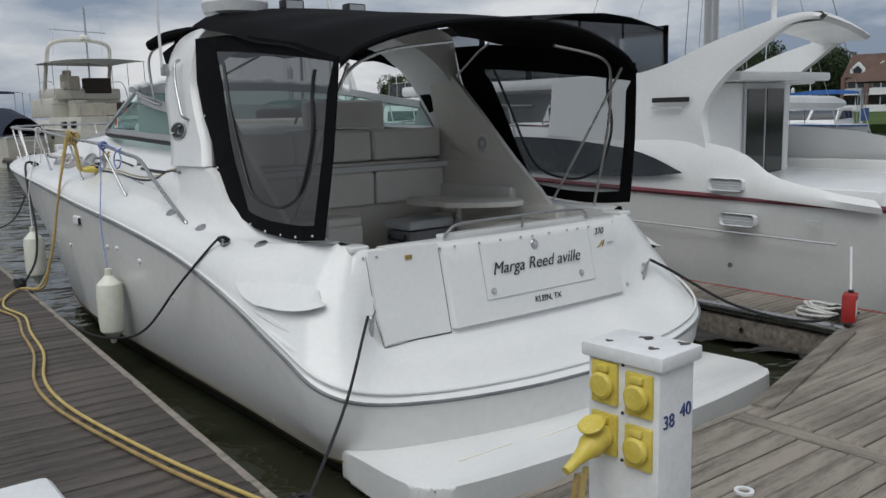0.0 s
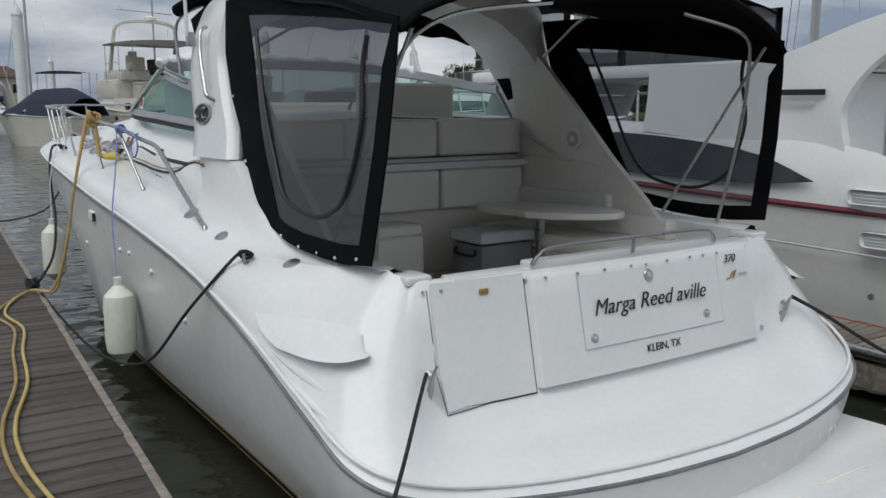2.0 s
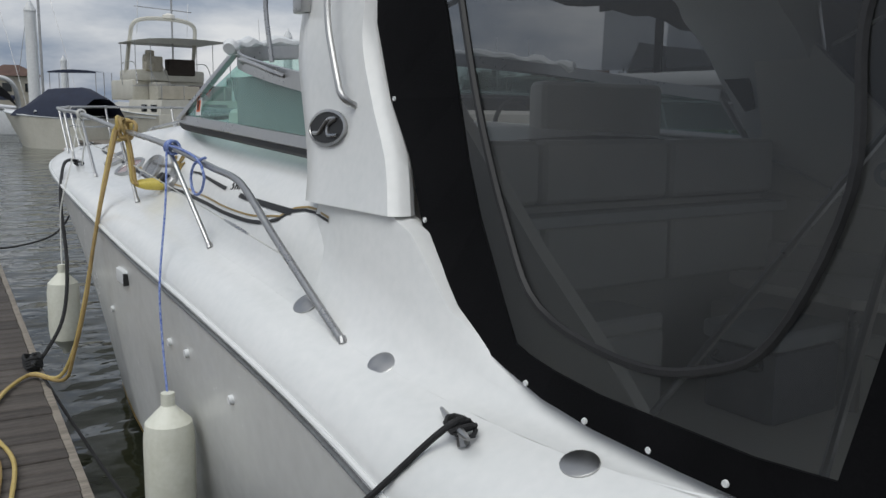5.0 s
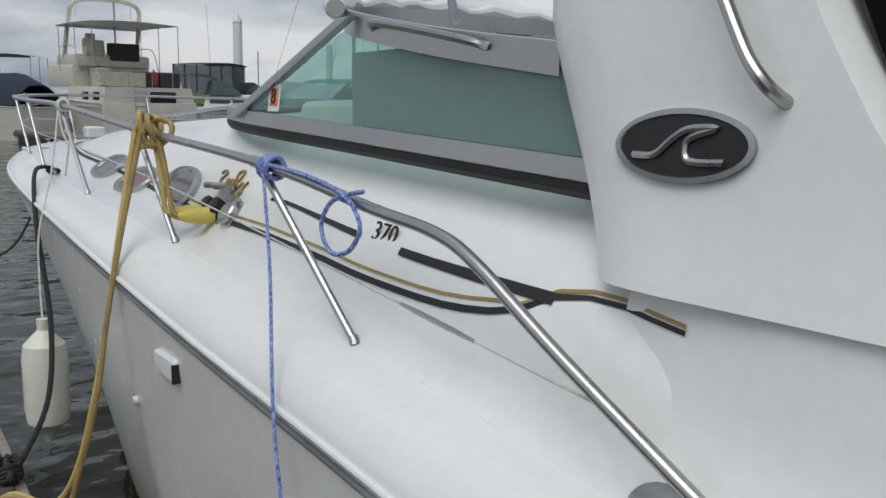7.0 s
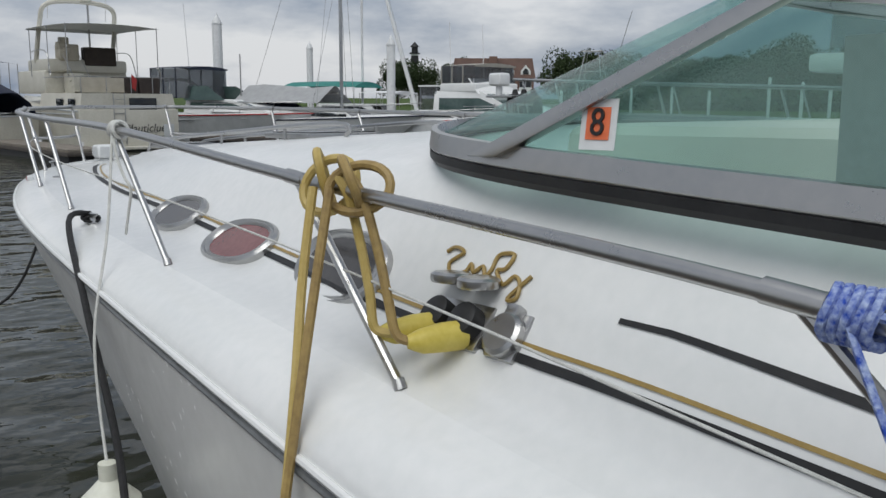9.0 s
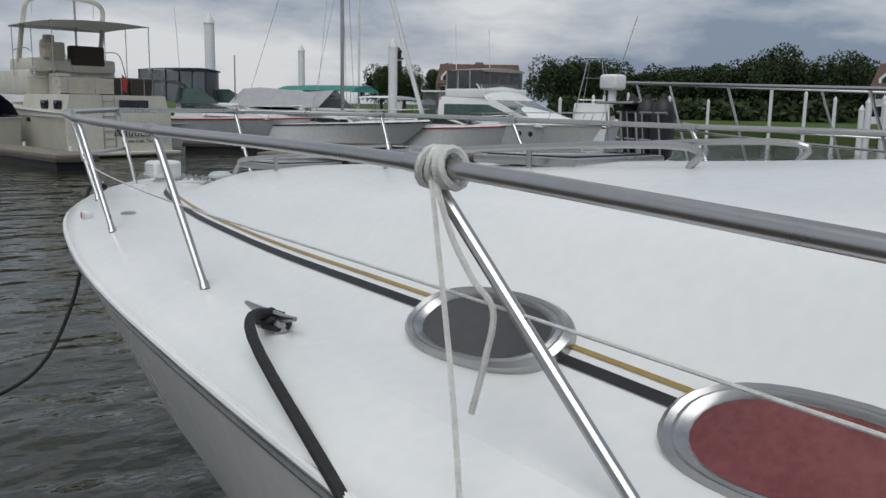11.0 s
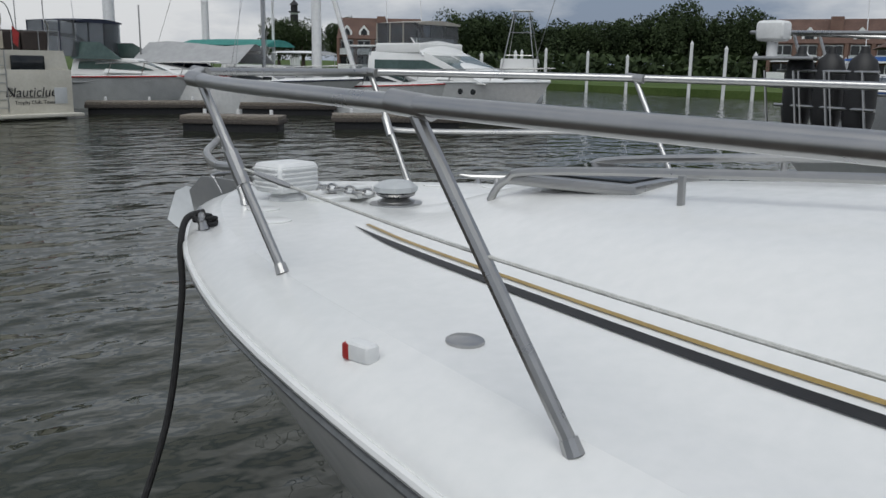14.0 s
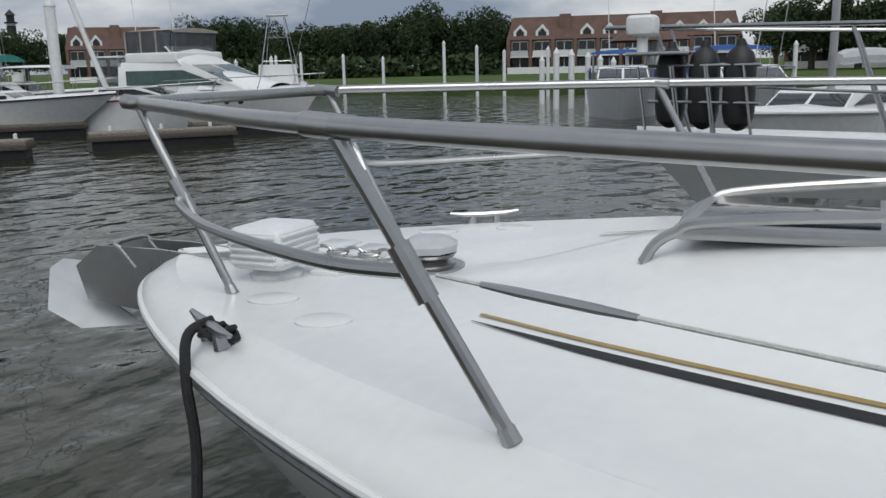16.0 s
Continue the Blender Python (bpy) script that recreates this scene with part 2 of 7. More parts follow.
def box(size, at=(0, 0, 0), bevel=0.0, bm=None, turn=None, seg=2):
    """A box of that size, its centre at that place."""
    own = bmesh.new()
    bmesh.ops.create_cube(own, size=1)
    bmesh.ops.scale(own, vec=size, verts=own.verts)
    if bevel:
        bmesh.ops.bevel(own, geom=own.edges[:], offset=bevel, segments=seg, profile=0.6, affect="EDGES")
    m = Matrix.Translation(at) @ (turn if turn is not None else Matrix())
    bmesh.ops.transform(own, matrix=m, verts=own.verts)
    return merge(own, bm)


def merge(own, bm):
    if bm is None:
        return own
    idx = {}
    for v in own.verts:
        idx[v] = bm.verts.new(v.co)
    for f in own.faces:
        bm.faces.new([idx[v] for v in f.verts])
    own.free()
    return bm


def prism(outline, thick, normal=(1, 0, 0), bevel=0.0, bm=None):
    """A flat plate: an outline in space, given thickness along normal."""
    own = bmesh.new()
    nv = Vector(normal) * thick
    a = [own.verts.new(Vector(p)) for p in outline]
    b = [own.verts.new(Vector(p) + nv) for p in outline]
    own.faces.new(a)
    own.faces.new(b[::-1])
    k = len(a)
    for i in range(k):
        own.faces.new((a[i], a[(i + 1) % k], b[(i + 1) % k], b[i]))
    if bevel:
        bmesh.ops.bevel(own, geom=own.edges[:], offset=bevel, segments=2, profile=0.6, affect="EDGES")
    return merge(own, bm)


def lathe(profile, axis_at=(0, 0, 0), sides=20, bm=None, turn=None):
    """Turned shape: (radius, height) pairs about z."""
    rings = [[(r * math.cos(2 * math.pi * k / sides), r * math.sin(2 * math.pi * k / sides), z) for k in range(sides)] for r, z in profile]
    own = loft(rings, True, False)
    for ring_r, z in (profile[0], profile[-1]):
        vs = [v for v in own.verts if abs(v.co.z - z) < 1e-6 and abs(math.hypot(v.co.x, v.co.y) - ring_r) < 1e-5]
        if len(vs) == sides and ring_r > 1e-4:
            try:
                own.faces.new(sorted(vs, key=lambda v: math.atan2(v.co.y, v.co.x)))
            except ValueError:
                pass
    m = Matrix.Translation(axis_at) @ (turn if turn is not None else Matrix())
    bmesh.ops.transform(own, matrix=m, verts=own.verts)
    return merge(own, bm)


def lettering(text, size, m, name, material, parent, shear=0.0, extrude=0.002, align="CENTER", offset=0.0):
    cu = bpy.data.curves.new(name, "FONT")
    cu.body, cu.size, cu.shear, cu.extrude, cu.align_x, cu.align_y = text, size, shear, extrude, align, "CENTER"
    cu.offset = offset
    tmp = bpy.data.objects.new(name, cu)
    scene.collection.objects.link(tmp)
    me = bpy.data.meshes.new_from_object(tmp.evaluated_get(bpy.context.evaluated_depsgraph_get()))
    bpy.data.objects.remove(tmp)
    bpy.data.curves.remove(cu)
    me.transform(m)
    me.materials.clear()
    me.materials.append(material)
    ob = new(name, me)
    if parent:
        ob.parent = parent
    return ob


def facing(at, right, up):
    """A matrix that lays the xy plane onto a place with that right and up."""
    r, u = Vector(right).normalized(), Vector(up).normalized()
    u = (u - u.dot(r) * r).normalized()
    n = r.cross(u)
    return Matrix(((r.x, u.x, n.x, at[0]), (r.y, u.y, n.y, at[1]), (r.z, u.z, n.z, at[2]), (0, 0, 0, 1)))


# ---- water ----
bm = bmesh.new()
bmesh.ops.create_grid(bm, x_segments=8, y_segments=8, size=1500)
tagged(finish(bm, "water", WATER, smooth=False), "dark grey-green rippled harbour water", "water", kind="structure")

# ---- the moored cruiser ----
cruiser = thing("motor_cruiser", "white express motor cruiser with black cockpit canvas moored stern-to", "boat", at=TRIM)
# rub rail from the bow to the middle of the transom: half beam, station, height
RAIL = [(0, 12.5, 1.93), (0.30, 12.32, 1.93), (0.63, 11.93, 1.92), (0.98, 11.35, 1.91), (1.30, 10.55, 1.89), (1.60, 9.3, 1.85), (1.77, 8.0, 1.80), (1.90, 6.3, 1.72), (1.95, 4.6, 1.58), (1.95, 3.2, 1.46), (1.93, 2.0, 1.31), (1.92, 1.1, 1.11), (1.92, 0.25, 0.85), (1.87, -0.12, 0.69), (1.66, -0.34, 0.60), (1.2, -0.52, 0.56), (0.6, -0.66, 0.55), (0, -0.71, 0.55)]
deck_z = pchip([(0.3, 1.50), (0.8, 1.46), (1.4, 1.45), (2.2, 1.535), (3.6, 1.70), (5.1, 1.80), (6.6, 1.875), (8.4, 1.915), (9.7, 1.97), (10.8, 2.0), (12.6, 1.998)])
inset = pchip([(0.3, 0.45), (1.0, 0.30), (1.4, 0.22), (2.2, 0.19), (5, 0.17), (8, 0.17), (10.8, 0.14), (11.9, 0.10), (12.6, 0.03)])
STERN_IN = [(1.48, 0.38, 1.50), (1.44, 0.27, 1.48), (1.36, 0.18, 1.46), (1.22, 0.125, 1.445), (0.6, 0.10, 1.44), (0, 0.09, 1.44)]
STERN_LOW = [(1.78, 0.30, 1.24), (1.66, 0.17, 1.12), (1.50, 0.07, 0.98), (1.25, 0.01, 0.85), (0.6, -0.03, 0.815), (0, -0.04, 0.81)]
K = 12
rub = spline(RAIL, 5)
deck_edge, mid_edge = [], []
for i, (x, y, z) in enumerate(RAIL):
    if i < K:
        d = (max(0, x - inset(y)), y - (0.05 if y > 12.2 else 0.0), deck_z(y))
        mid_edge.append((x - 0.32 * (x - d[0]) if x else 0, y - (0.01 if y > 12.2 else 0), z + 0.72 * (d[2] - z)))
        deck_edge.append(d)
    else:
        deck_edge.append(STERN_IN[i - K])
        mid_edge.append(STERN_LOW[i - K])
deck_edge, mid_edge = spline(deck_edge, 5), spline(mid_edge, 5)


def mirrored(half):
    """Bow to stern down the port side, then back up the starboard side."""
    port = [Vector((-p[0], p[1], p[2])) for p in half]
    return port + [Vector((p[0], p[1], p[2])) for p in half[-2::-1]]


def lower(f_mid, f_bow, rake, z_of):
    out = []
    for p in rub:
        f = min(max((p.y - 4.5) / 8, 0), 1)
        f = f * f * (3 - 2 * f)
        s = 1 if p.y > 0.3 else max(0, 1 - (0.3 - p.y) * 0.15)
        out.append(Vector((p.x * (f_mid - (f_mid - f_bow) * f), (p.y - rake * f**1.5) * s if p.y > 0 else p.y * 0.92, z_of(p, f))))
    return out


knuckle = lower(0.985, 0.86, 0.42, lambda p, f: p.z - (0.36 + 0.1 * f) if p.y > 1.5 else max(0.40, p.z - 0.36))
chine = lower(0.93, 0.5, 1.15, lambda p, f: 0.27 + 0.55 * f + 0.02 * p.y)
water_line = lower(0.90, 0.40, 1.45, lambda p, f: 0.165 + 0.04 * f + 0.03 * p.y)
below = lower(0.86, 0.34, 1.6, lambda p, f: 0.05 + 0.02 * p.y)
keel = lower(0.35, 0.08, 2.0, lambda p, f: -0.45)
part("hull", loft([mirrored(r) for r in (rub, knuckle, chine, water_line)]), HULL, cruiser, "pale grey-white glossy hull side")
part("boot_stripe", loft([mirrored([p + Vector((0.004, 0, 0)) if p.x else p for p in r]) for r in (lower(0.930, 0.44, 1.36, lambda p, f: 0.205 + 0.04 * f + 0.03 * p.y), lower(0.908, 0.405, 1.43, lambda p, f: 0.165 + 0.04 * f + 0.03 * p.y))]), GOLD, cruiser, "thin gold boot stripe")
part("bottom", loft([mirrored(r) for r in (water_line, below, keel)]), BOTTOM, cruiser, "black bottom paint")
bulge = [r + 0.14 * (m - r) + Vector((0.012 if r.x > 0.1 else 0, 0, 0.02)) for r, m in zip(rub, mid_edge)]
bulge2 = [r + 0.5 * (m - r) + Vector((0.02 if r.x > 0.1 and r.y > 0.2 else 0, 0, 0.015 if r.y > 0.2 else 0)) for r, m in zip(rub, mid_edge)]
inner = [d + Vector((-0.03 if d.x > 0.05 else 0, 0.02 if d.y < 0.2 else 0, 0.012)) for d in deck_edge]
mid2 = [m + 0.55 * (d - m) + Vector((0.03 * min(max((m.y - 0.2) / 0.8, 0), 1) if m.x > 0.3 else 0, 0, 0)) for m, d in zip(mid_edge, deck_edge)]
bm = loft([mirrored(r) for r in (rub, bulge, bulge2, mid_edge, mid2, deck_edge, inner)])
for reach, rounds in ((1.43, 12), (1.38, 2)):
    for _ in range(rounds):
        bmesh.ops.smooth_vert(bm, verts=[v for v in bm.verts if abs(v.co.x) > reach and v.co.y < 0.9 and not v.is_boundary], factor=0.45, use_axis_x=True, use_axis_y=True, use_axis_z=True)
gunwale = part("gunwale", bm, GEL, cruiser, angle=75)
part("rub_rail", tube(mirrored(rub), 0.012, 8), RUB, cruiser, "dark grey rub rail")
bead = [r + 0.12 * (m - r) + Vector((0.014 if r.x > 0.1 else 0, -0.012 if r.y < 0 else 0, 0.02)) for r, m in zip(rub, mid_edge)]
part("gunwale_bead", tube(mirrored(bead), 0.011, 8), GEL, cruiser, "white moulded bead above the rub rail")

# foredeck and cabin trunk, crowned, from the cockpit to the bow
t1 = pchip([(2.0, 1.60, 1.70), (3.0, 1.60, 1.88), (3.75, 1.59, 1.94), (5.0, 1.545, 1.94), (6.5, 1.40, 1.975), (7.4, 1.325, 2.0), (8.4, 1.20, 2.02), (9.4, 1.02, 2.03), (10.3, 0.80, 2.03), (11.15, 0.50, 2.025), (11.6, 0.2, 2.015), (12.46, 0.0, 1.99)])
t2 = pchip([(2.0, 1.5, 1.95), (3.0, 1.475, 2.19), (4.0, 1.45, 2.23), (5.2, 1.38, 2.29), (6.5, 1.12, 2.26), (8.0, 0.95, 2.22), (9.4, 0.7, 2.165), (10.6, 0.4, 2.115), (11.3, 0.12, 2.01), (12.46, 0.0, 1.99)])
crown = pchip([(2.0, 2.2), (3.0, 2.28), (4.5, 2.36), (6.0, 2.39), (7.5, 2.33), (9.0, 2.26), (10.5, 2.175), (10.85, 2.135), (11.15, 2.055), (11.45, 1.995), (11.8, 1.985), (12.46, 1.985)])
edge_at = pchip([(p.y, p.x, p.z) for p in inner if p.y > 1.0])
def deck_section(y):
    dx, dz = edge_at(y)
    a, b = t1(y), t2(y)
    x1, x2 = min(a[0], dx * 0.92), min(b[0], dx * 0.72)
    return pchip([(0, dx, dz), (0.16, dx + 0.55 * (x1 - dx), dz + 0.18 * (a[1] - dz) + 0.004), (0.3, x1, a[1]), (0.55, x2, b[1]), (0.78, x2 * 0.5, crown(y) - 0.25 * (crown(y) - b[1])), (1.0, 0, crown(y))])


rows = []
for k in range(64):
    y = 2.78 + (12.44 - 2.78) * (1 - (1 - k / 63) ** 1.6)
    f = deck_section(y)
    half = [(f(j / 22)[0], y, f(j / 22)[1]) for j in range(23)]
    rows.append([(-x, q, z) for x, q, z in half] + [(x, q, z) for x, q, z in half[-2::-1]])
foredeck = part("foredeck", loft(rows), GEL, cruiser, angle=60)
coamings = []
# aft shoulders between side deck and arch
for s in (-1, 1):
    rr = []
    for k in range(10):
        y = 2.15 + 0.64 * k / 9
        f, tuck = deck_section(y), 0.05 * (1 - k / 9) ** 1.5
        rr.append([(s * (f(j / 22)[0] - tuck), y, f(j / 22)[1] - 0.4 * tuck) for j in range(13)])
    coamings.append(part("side_shoulder", loft(rr), GEL, cruiser, angle=60))
    rr = []
    for k in range(13):
        y = 0.30 + k * 2.50 / 12
        d = min(inner, key=lambda q: abs(q.y - y) + (9 if q.x < 1 else 0))
        top = pchip([(0.3, 1.505), (1.0, 1.51), (1.4, 1.56), (1.7, 1.68), (2.0, 1.97), (2.2, 2.03), (3.0, 2.04)])(y)
        xt = pchip([(0.3, 1.44), (1.4, 1.50), (2.0, 1.58), (2.35, 1.58), (2.8, 1.53)])(y)
        dx, dz = edge_at(y) if y > 1.05 else ((d.x if k else 1.44), (d.z if k else 1.51))
        rr.append([(s * dx, y, dz), (s * (dx + xt) / 2, y, dz + 0.12 * (top - dz)), (s * (xt + 0.035), y, dz + 0.5 * (top - dz)), (s * xt, y, top), (s * (xt - 0.05), y, top + 0.01), (s * (xt - 0.12), y, top - 0.02), (s * (xt - 0.16), y, 0.75)])
    coaming = part("coaming", loft(rr), GEL, cruiser, angle=50)
    coamings.append(coaming)


# ---- places on the cruiser's skin ----
from mathutils.bvhtree import BVHTree


def skin(*obs):
    vs, fs = [], []
    for o in obs:
        k = len(vs)
        vs += [v.co.copy() for v in o.data.vertices]
        fs += [[i + k for i in p.vertices] for p in o.data.polygons]
    return BVHTree.FromPolygons(vs, fs)


DECK = skin(gunwale, foredeck, *coamings)


def probe(tree, near, way):
    """The first place of the skin met by a ray through near, with the outward normal."""
    way = Vector(way).normalized()
    hit, nor, _, _ = tree.ray_cast(Vector(near) - 3 * way, way)
    if hit is None:
        return Vector(near), -way
    return hit, nor if nor.dot(way) < 0 else -nor


def ribbon(path, widths, way, across, material, name, parent, lift=0.004, label=""):
    """A thin tape draped on the deck along guide points."""
    rings = []
    for p, w in zip(path, widths):
        sec = []
        q = way if p.y > 5.6 else (way[0], way[1], way[2] * max(0.15, (p.y - 4.6)))
        for k in (-0.5, -0.17, 0.17, 0.5):
            h, nor = probe(DECK, Vector(p) + Vector(across).normalized() * w * k, q)
            sec.append(h + nor * lift)
        rings.append(sec)
    return part(name, loft(rings), material, parent, label)


def disc(name, radius, thick, at, nor, material, parent, label="", sx=1.0, profile=None):
    bm = lathe(profile or [(radius, 0), (radius, thick * 0.7), (radius * 0.9, thick)], sides=18)
    bmesh.ops.scale(bm, vec=(sx, 1, 1), verts=bm.verts)
    nor = Vector(nor).normalized()
    fwd = Vector((0, 1, 0))
    right = (fwd - fwd.dot(nor) * nor).normalized()
    m = facing(at, right, nor.cross(right))
    bmesh.ops.transform(bm, matrix=m, verts=bm.verts)
    return part(name, bm, material, parent, label)


def cleat(at, nor, along, parent, size=0.26):
    """A horn cleat: two feet and a tapering bar."""
    nor, along = Vector(nor).normalized(), Vector(along).normalized()
    m = facing(at, along, nor.cross(along))
    bm = bmesh.new()
    tube([(-size / 2, 0, 0.05), (-size * 0.3, 0, 0.042), (0, 0, 0.04), (size * 0.3, 0, 0.042), (size / 2, 0, 0.05)], [0.006, 0.012, 0.014, 0.012, 0.006], 8, bm)
    for k in (-0.18, 0.18):
        tube([(size * k, 0, 0), (size * k * 0.9, 0, 0.042)], [0.02, 0.011], 8, bm)
    bmesh.ops.transform(bm, matrix=m, verts=bm.verts)
    return part("cleat", bm, STEEL, parent, "stainless steel cleat")


# ---- cockpit inside ----
part("cockpit_sole", box((2.8, 2.5, 0.04), (0, 1.45, 0.93)), CREAM, cruiser, "cream cockpit floor", smooth=False)
part("helm_bulkhead", box((2.86, 0.10, 1.15), (0, 2.78, 1.35), 0.03), CREAM, cruiser)
for s in (-1, 1):
    part("cockpit_side", box((0.05, 2.5, 0.60), (s * 1.38, 1.5, 1.15), 0.02), CREAM, cruiser)
for x0, x1 in ((-1.30, -0.45), (-0.43, 0.42), (0.44, 1.30)):
    cx, w = (x0 + x1) / 2, x1 - x0
    part("back_cushion", box((w, 0.14, 0.31), (cx, 2.72, 2.09), 0.05, seg=3), VINYL, cruiser, "cream vinyl back cushion")
    part("lower_cushion", box((w, 0.10, 0.34), (cx, 2.68, 1.66), 0.04, seg=3), VINYL, cruiser)
part("grab_bar", tube(spline([(-0.9, 2.64, 1.88), (-0.88, 2.6, 1.88), (1.1, 2.6, 1.88), (1.12, 2.64, 1.88)], 4), 0.012, 8), STEEL, cruiser)
part("ledge", box((2.7, 0.22, 0.06), (0, 2.68, 1.86), 0.02), GEL, cruiser)
part("bench_base", box((0.55, 1.8, 0.36), (1.08, 1.75, 1.05), 0.03), CREAM, cruiser)
part("bench_cushion", box((0.58, 1.8, 0.12), (1.07, 1.75, 1.29), 0.04, seg=3), VINYL, cruiser)
part("side_backrest", box((0.12, 1.7, 0.16), (1.31, 1.75, 1.42), 0.05, seg=3), VINYL, cruiser)
part("forward_bench", box((1.2, 0.34, 0.42), (-0.55, 2.46, 1.14), 0.05, seg=3), VINYL, cruiser)
part("bench_pad", box((1.16, 0.36, 0.09), (-0.55, 2.46, 1.39), 0.04, seg=3), VINYL, cruiser)
part("helm_seat", box((0.95, 0.16, 0.40), (0.50, 3.3, 2.36), 0.06, seg=3), VINYL, cruiser, "white helm seat back")
for z in (1.55, 1.30):
    part("side_pad", box((0.07, 1.15, 0.20), (1.285, 2.1, z), 0.03, seg=3), VINYL, cruiser, "cream padded side panel")
part("aft_bench", box((1.55, 0.44, 0.46), (0.48, 0.44, 1.16), 0.10, seg=4), VINYL, cruiser, "cream rounded aft lounge cushion")
part("lounge_piping", tube(spline([(-0.16, 0.62, 1.392), (-0.1, 0.32, 1.394), (0.5, 0.28, 1.394), (1.15, 0.34, 1.392)], 5), 0.006, 6), BLACK, cruiser)
part("wheel_pad", box((0.34, 0.3, 0.3), (-1.1, 2.3, 1.05), 0.08, seg=3), VINYL, cruiser)
table = part("table_top", prism([(0.86 + 0.36 * math.cos(a) * (1.0 if math.sin(a) < 0 else 0.8) - 0.14 * math.sin(a), 1.80 + 0.64 * math.sin(a), 1.50) for a in (2 * math.pi * k / 28 for k in range(28))], 0.05, (0, 0, 1), 0.012), CREAM, cruiser, "kidney-shaped cream cockpit table")
part("table_post", tube([(0.80, 1.78, 0.86), (0.80, 1.78, 1.51)], 0.04, 12), STEEL, table)
cooler = thing("cooler", "grey plastic cooler box with pale lid on the cockpit floor", "cooler", at=TRIM)
part("body", box((0.50, 0.40, 0.34), (0.50, 2.02, 1.12), 0.03), mottled("cooler_grey", (0.16, 0.165, 0.18), (0.22, 0.225, 0.24), 6, 0.5), cooler)
part("lid", box((0.53, 0.43, 0.09), (0.50, 2.02, 1.345), 0.03, seg=3), PAINT_GREY, cooler)
part("handle", tube(spline([(0.25, 1.90, 1.25), (0.225, 1.90, 1.21), (0.225, 2.14, 1.21), (0.25, 2.14, 1.25)], 4), 0.012, 8), BLACK, cooler)

part("transom_lining", box((2.66, 0.06, 0.60), (0, 0.20, 1.155), 0.02), CREAM, cruiser)
part("transom_cap", box((2.3, 0.13, 0.03), (0, 0.19, 1.448), 0.012), GEL, cruiser)

# ---- radar arch ----
bow = lambda half: spline([(x, 0, z) for x, z in half] + [(-x, 0, z) for x, z in half[-2::-1]], 5)
ARCH_OUT = bow([(-1.605, 2.0), (-1.555, 2.2), (-1.50, 2.6), (-1.44, 2.9), (-1.33, 3.13), (-1.05, 3.22), (-0.6, 3.255), (0, 3.265)])
ARCH_IN = bow([(-1.495, 2.0), (-1.445, 2.2), (-1.36, 2.6), (-1.18, 2.86), (-0.92, 3.0), (-0.6, 3.075), (-0.3, 3.12), (0, 3.135)])
front = pchip([(1.9, 2.84), (2.05, 2.89), (2.2, 2.96), (2.4, 3.06), (2.65, 3.18), (2.95, 3.22), (3.10, 3.08), (3.2, 2.88)])
aft = pchip([(1.9, 1.99), (2.0, 2.05), (2.2, 2.16), (2.41, 2.31), (2.7, 2.455), (2.95, 2.47), (3.10, 2.38), (3.2, 2.22)])
rings = []
for p_in, p_out in zip(ARCH_IN, ARCH_OUT):
    p, nrm = (p_in + p_out) / 2, (p_out - p_in) / 2
    f, a = front(p.z), aft(p.z)
    sec = [(f - 0.20, 1), (f - 0.07, 0.8), (f, 0.2), (f, -0.4), (f - 0.03, -1), (a + 0.03, -1), (a, -0.4), (a, 0.4), (a + 0.03, 1)]
    rings.append([(p.x + nrm.x * w, y, p.z + nrm.z * w) for y, w in sec])
arch = part("radar_arch", loft(rings, True, True), GEL, cruiser, "white moulded radar arch", angle=40)
ARCHSKIN = skin(arch)
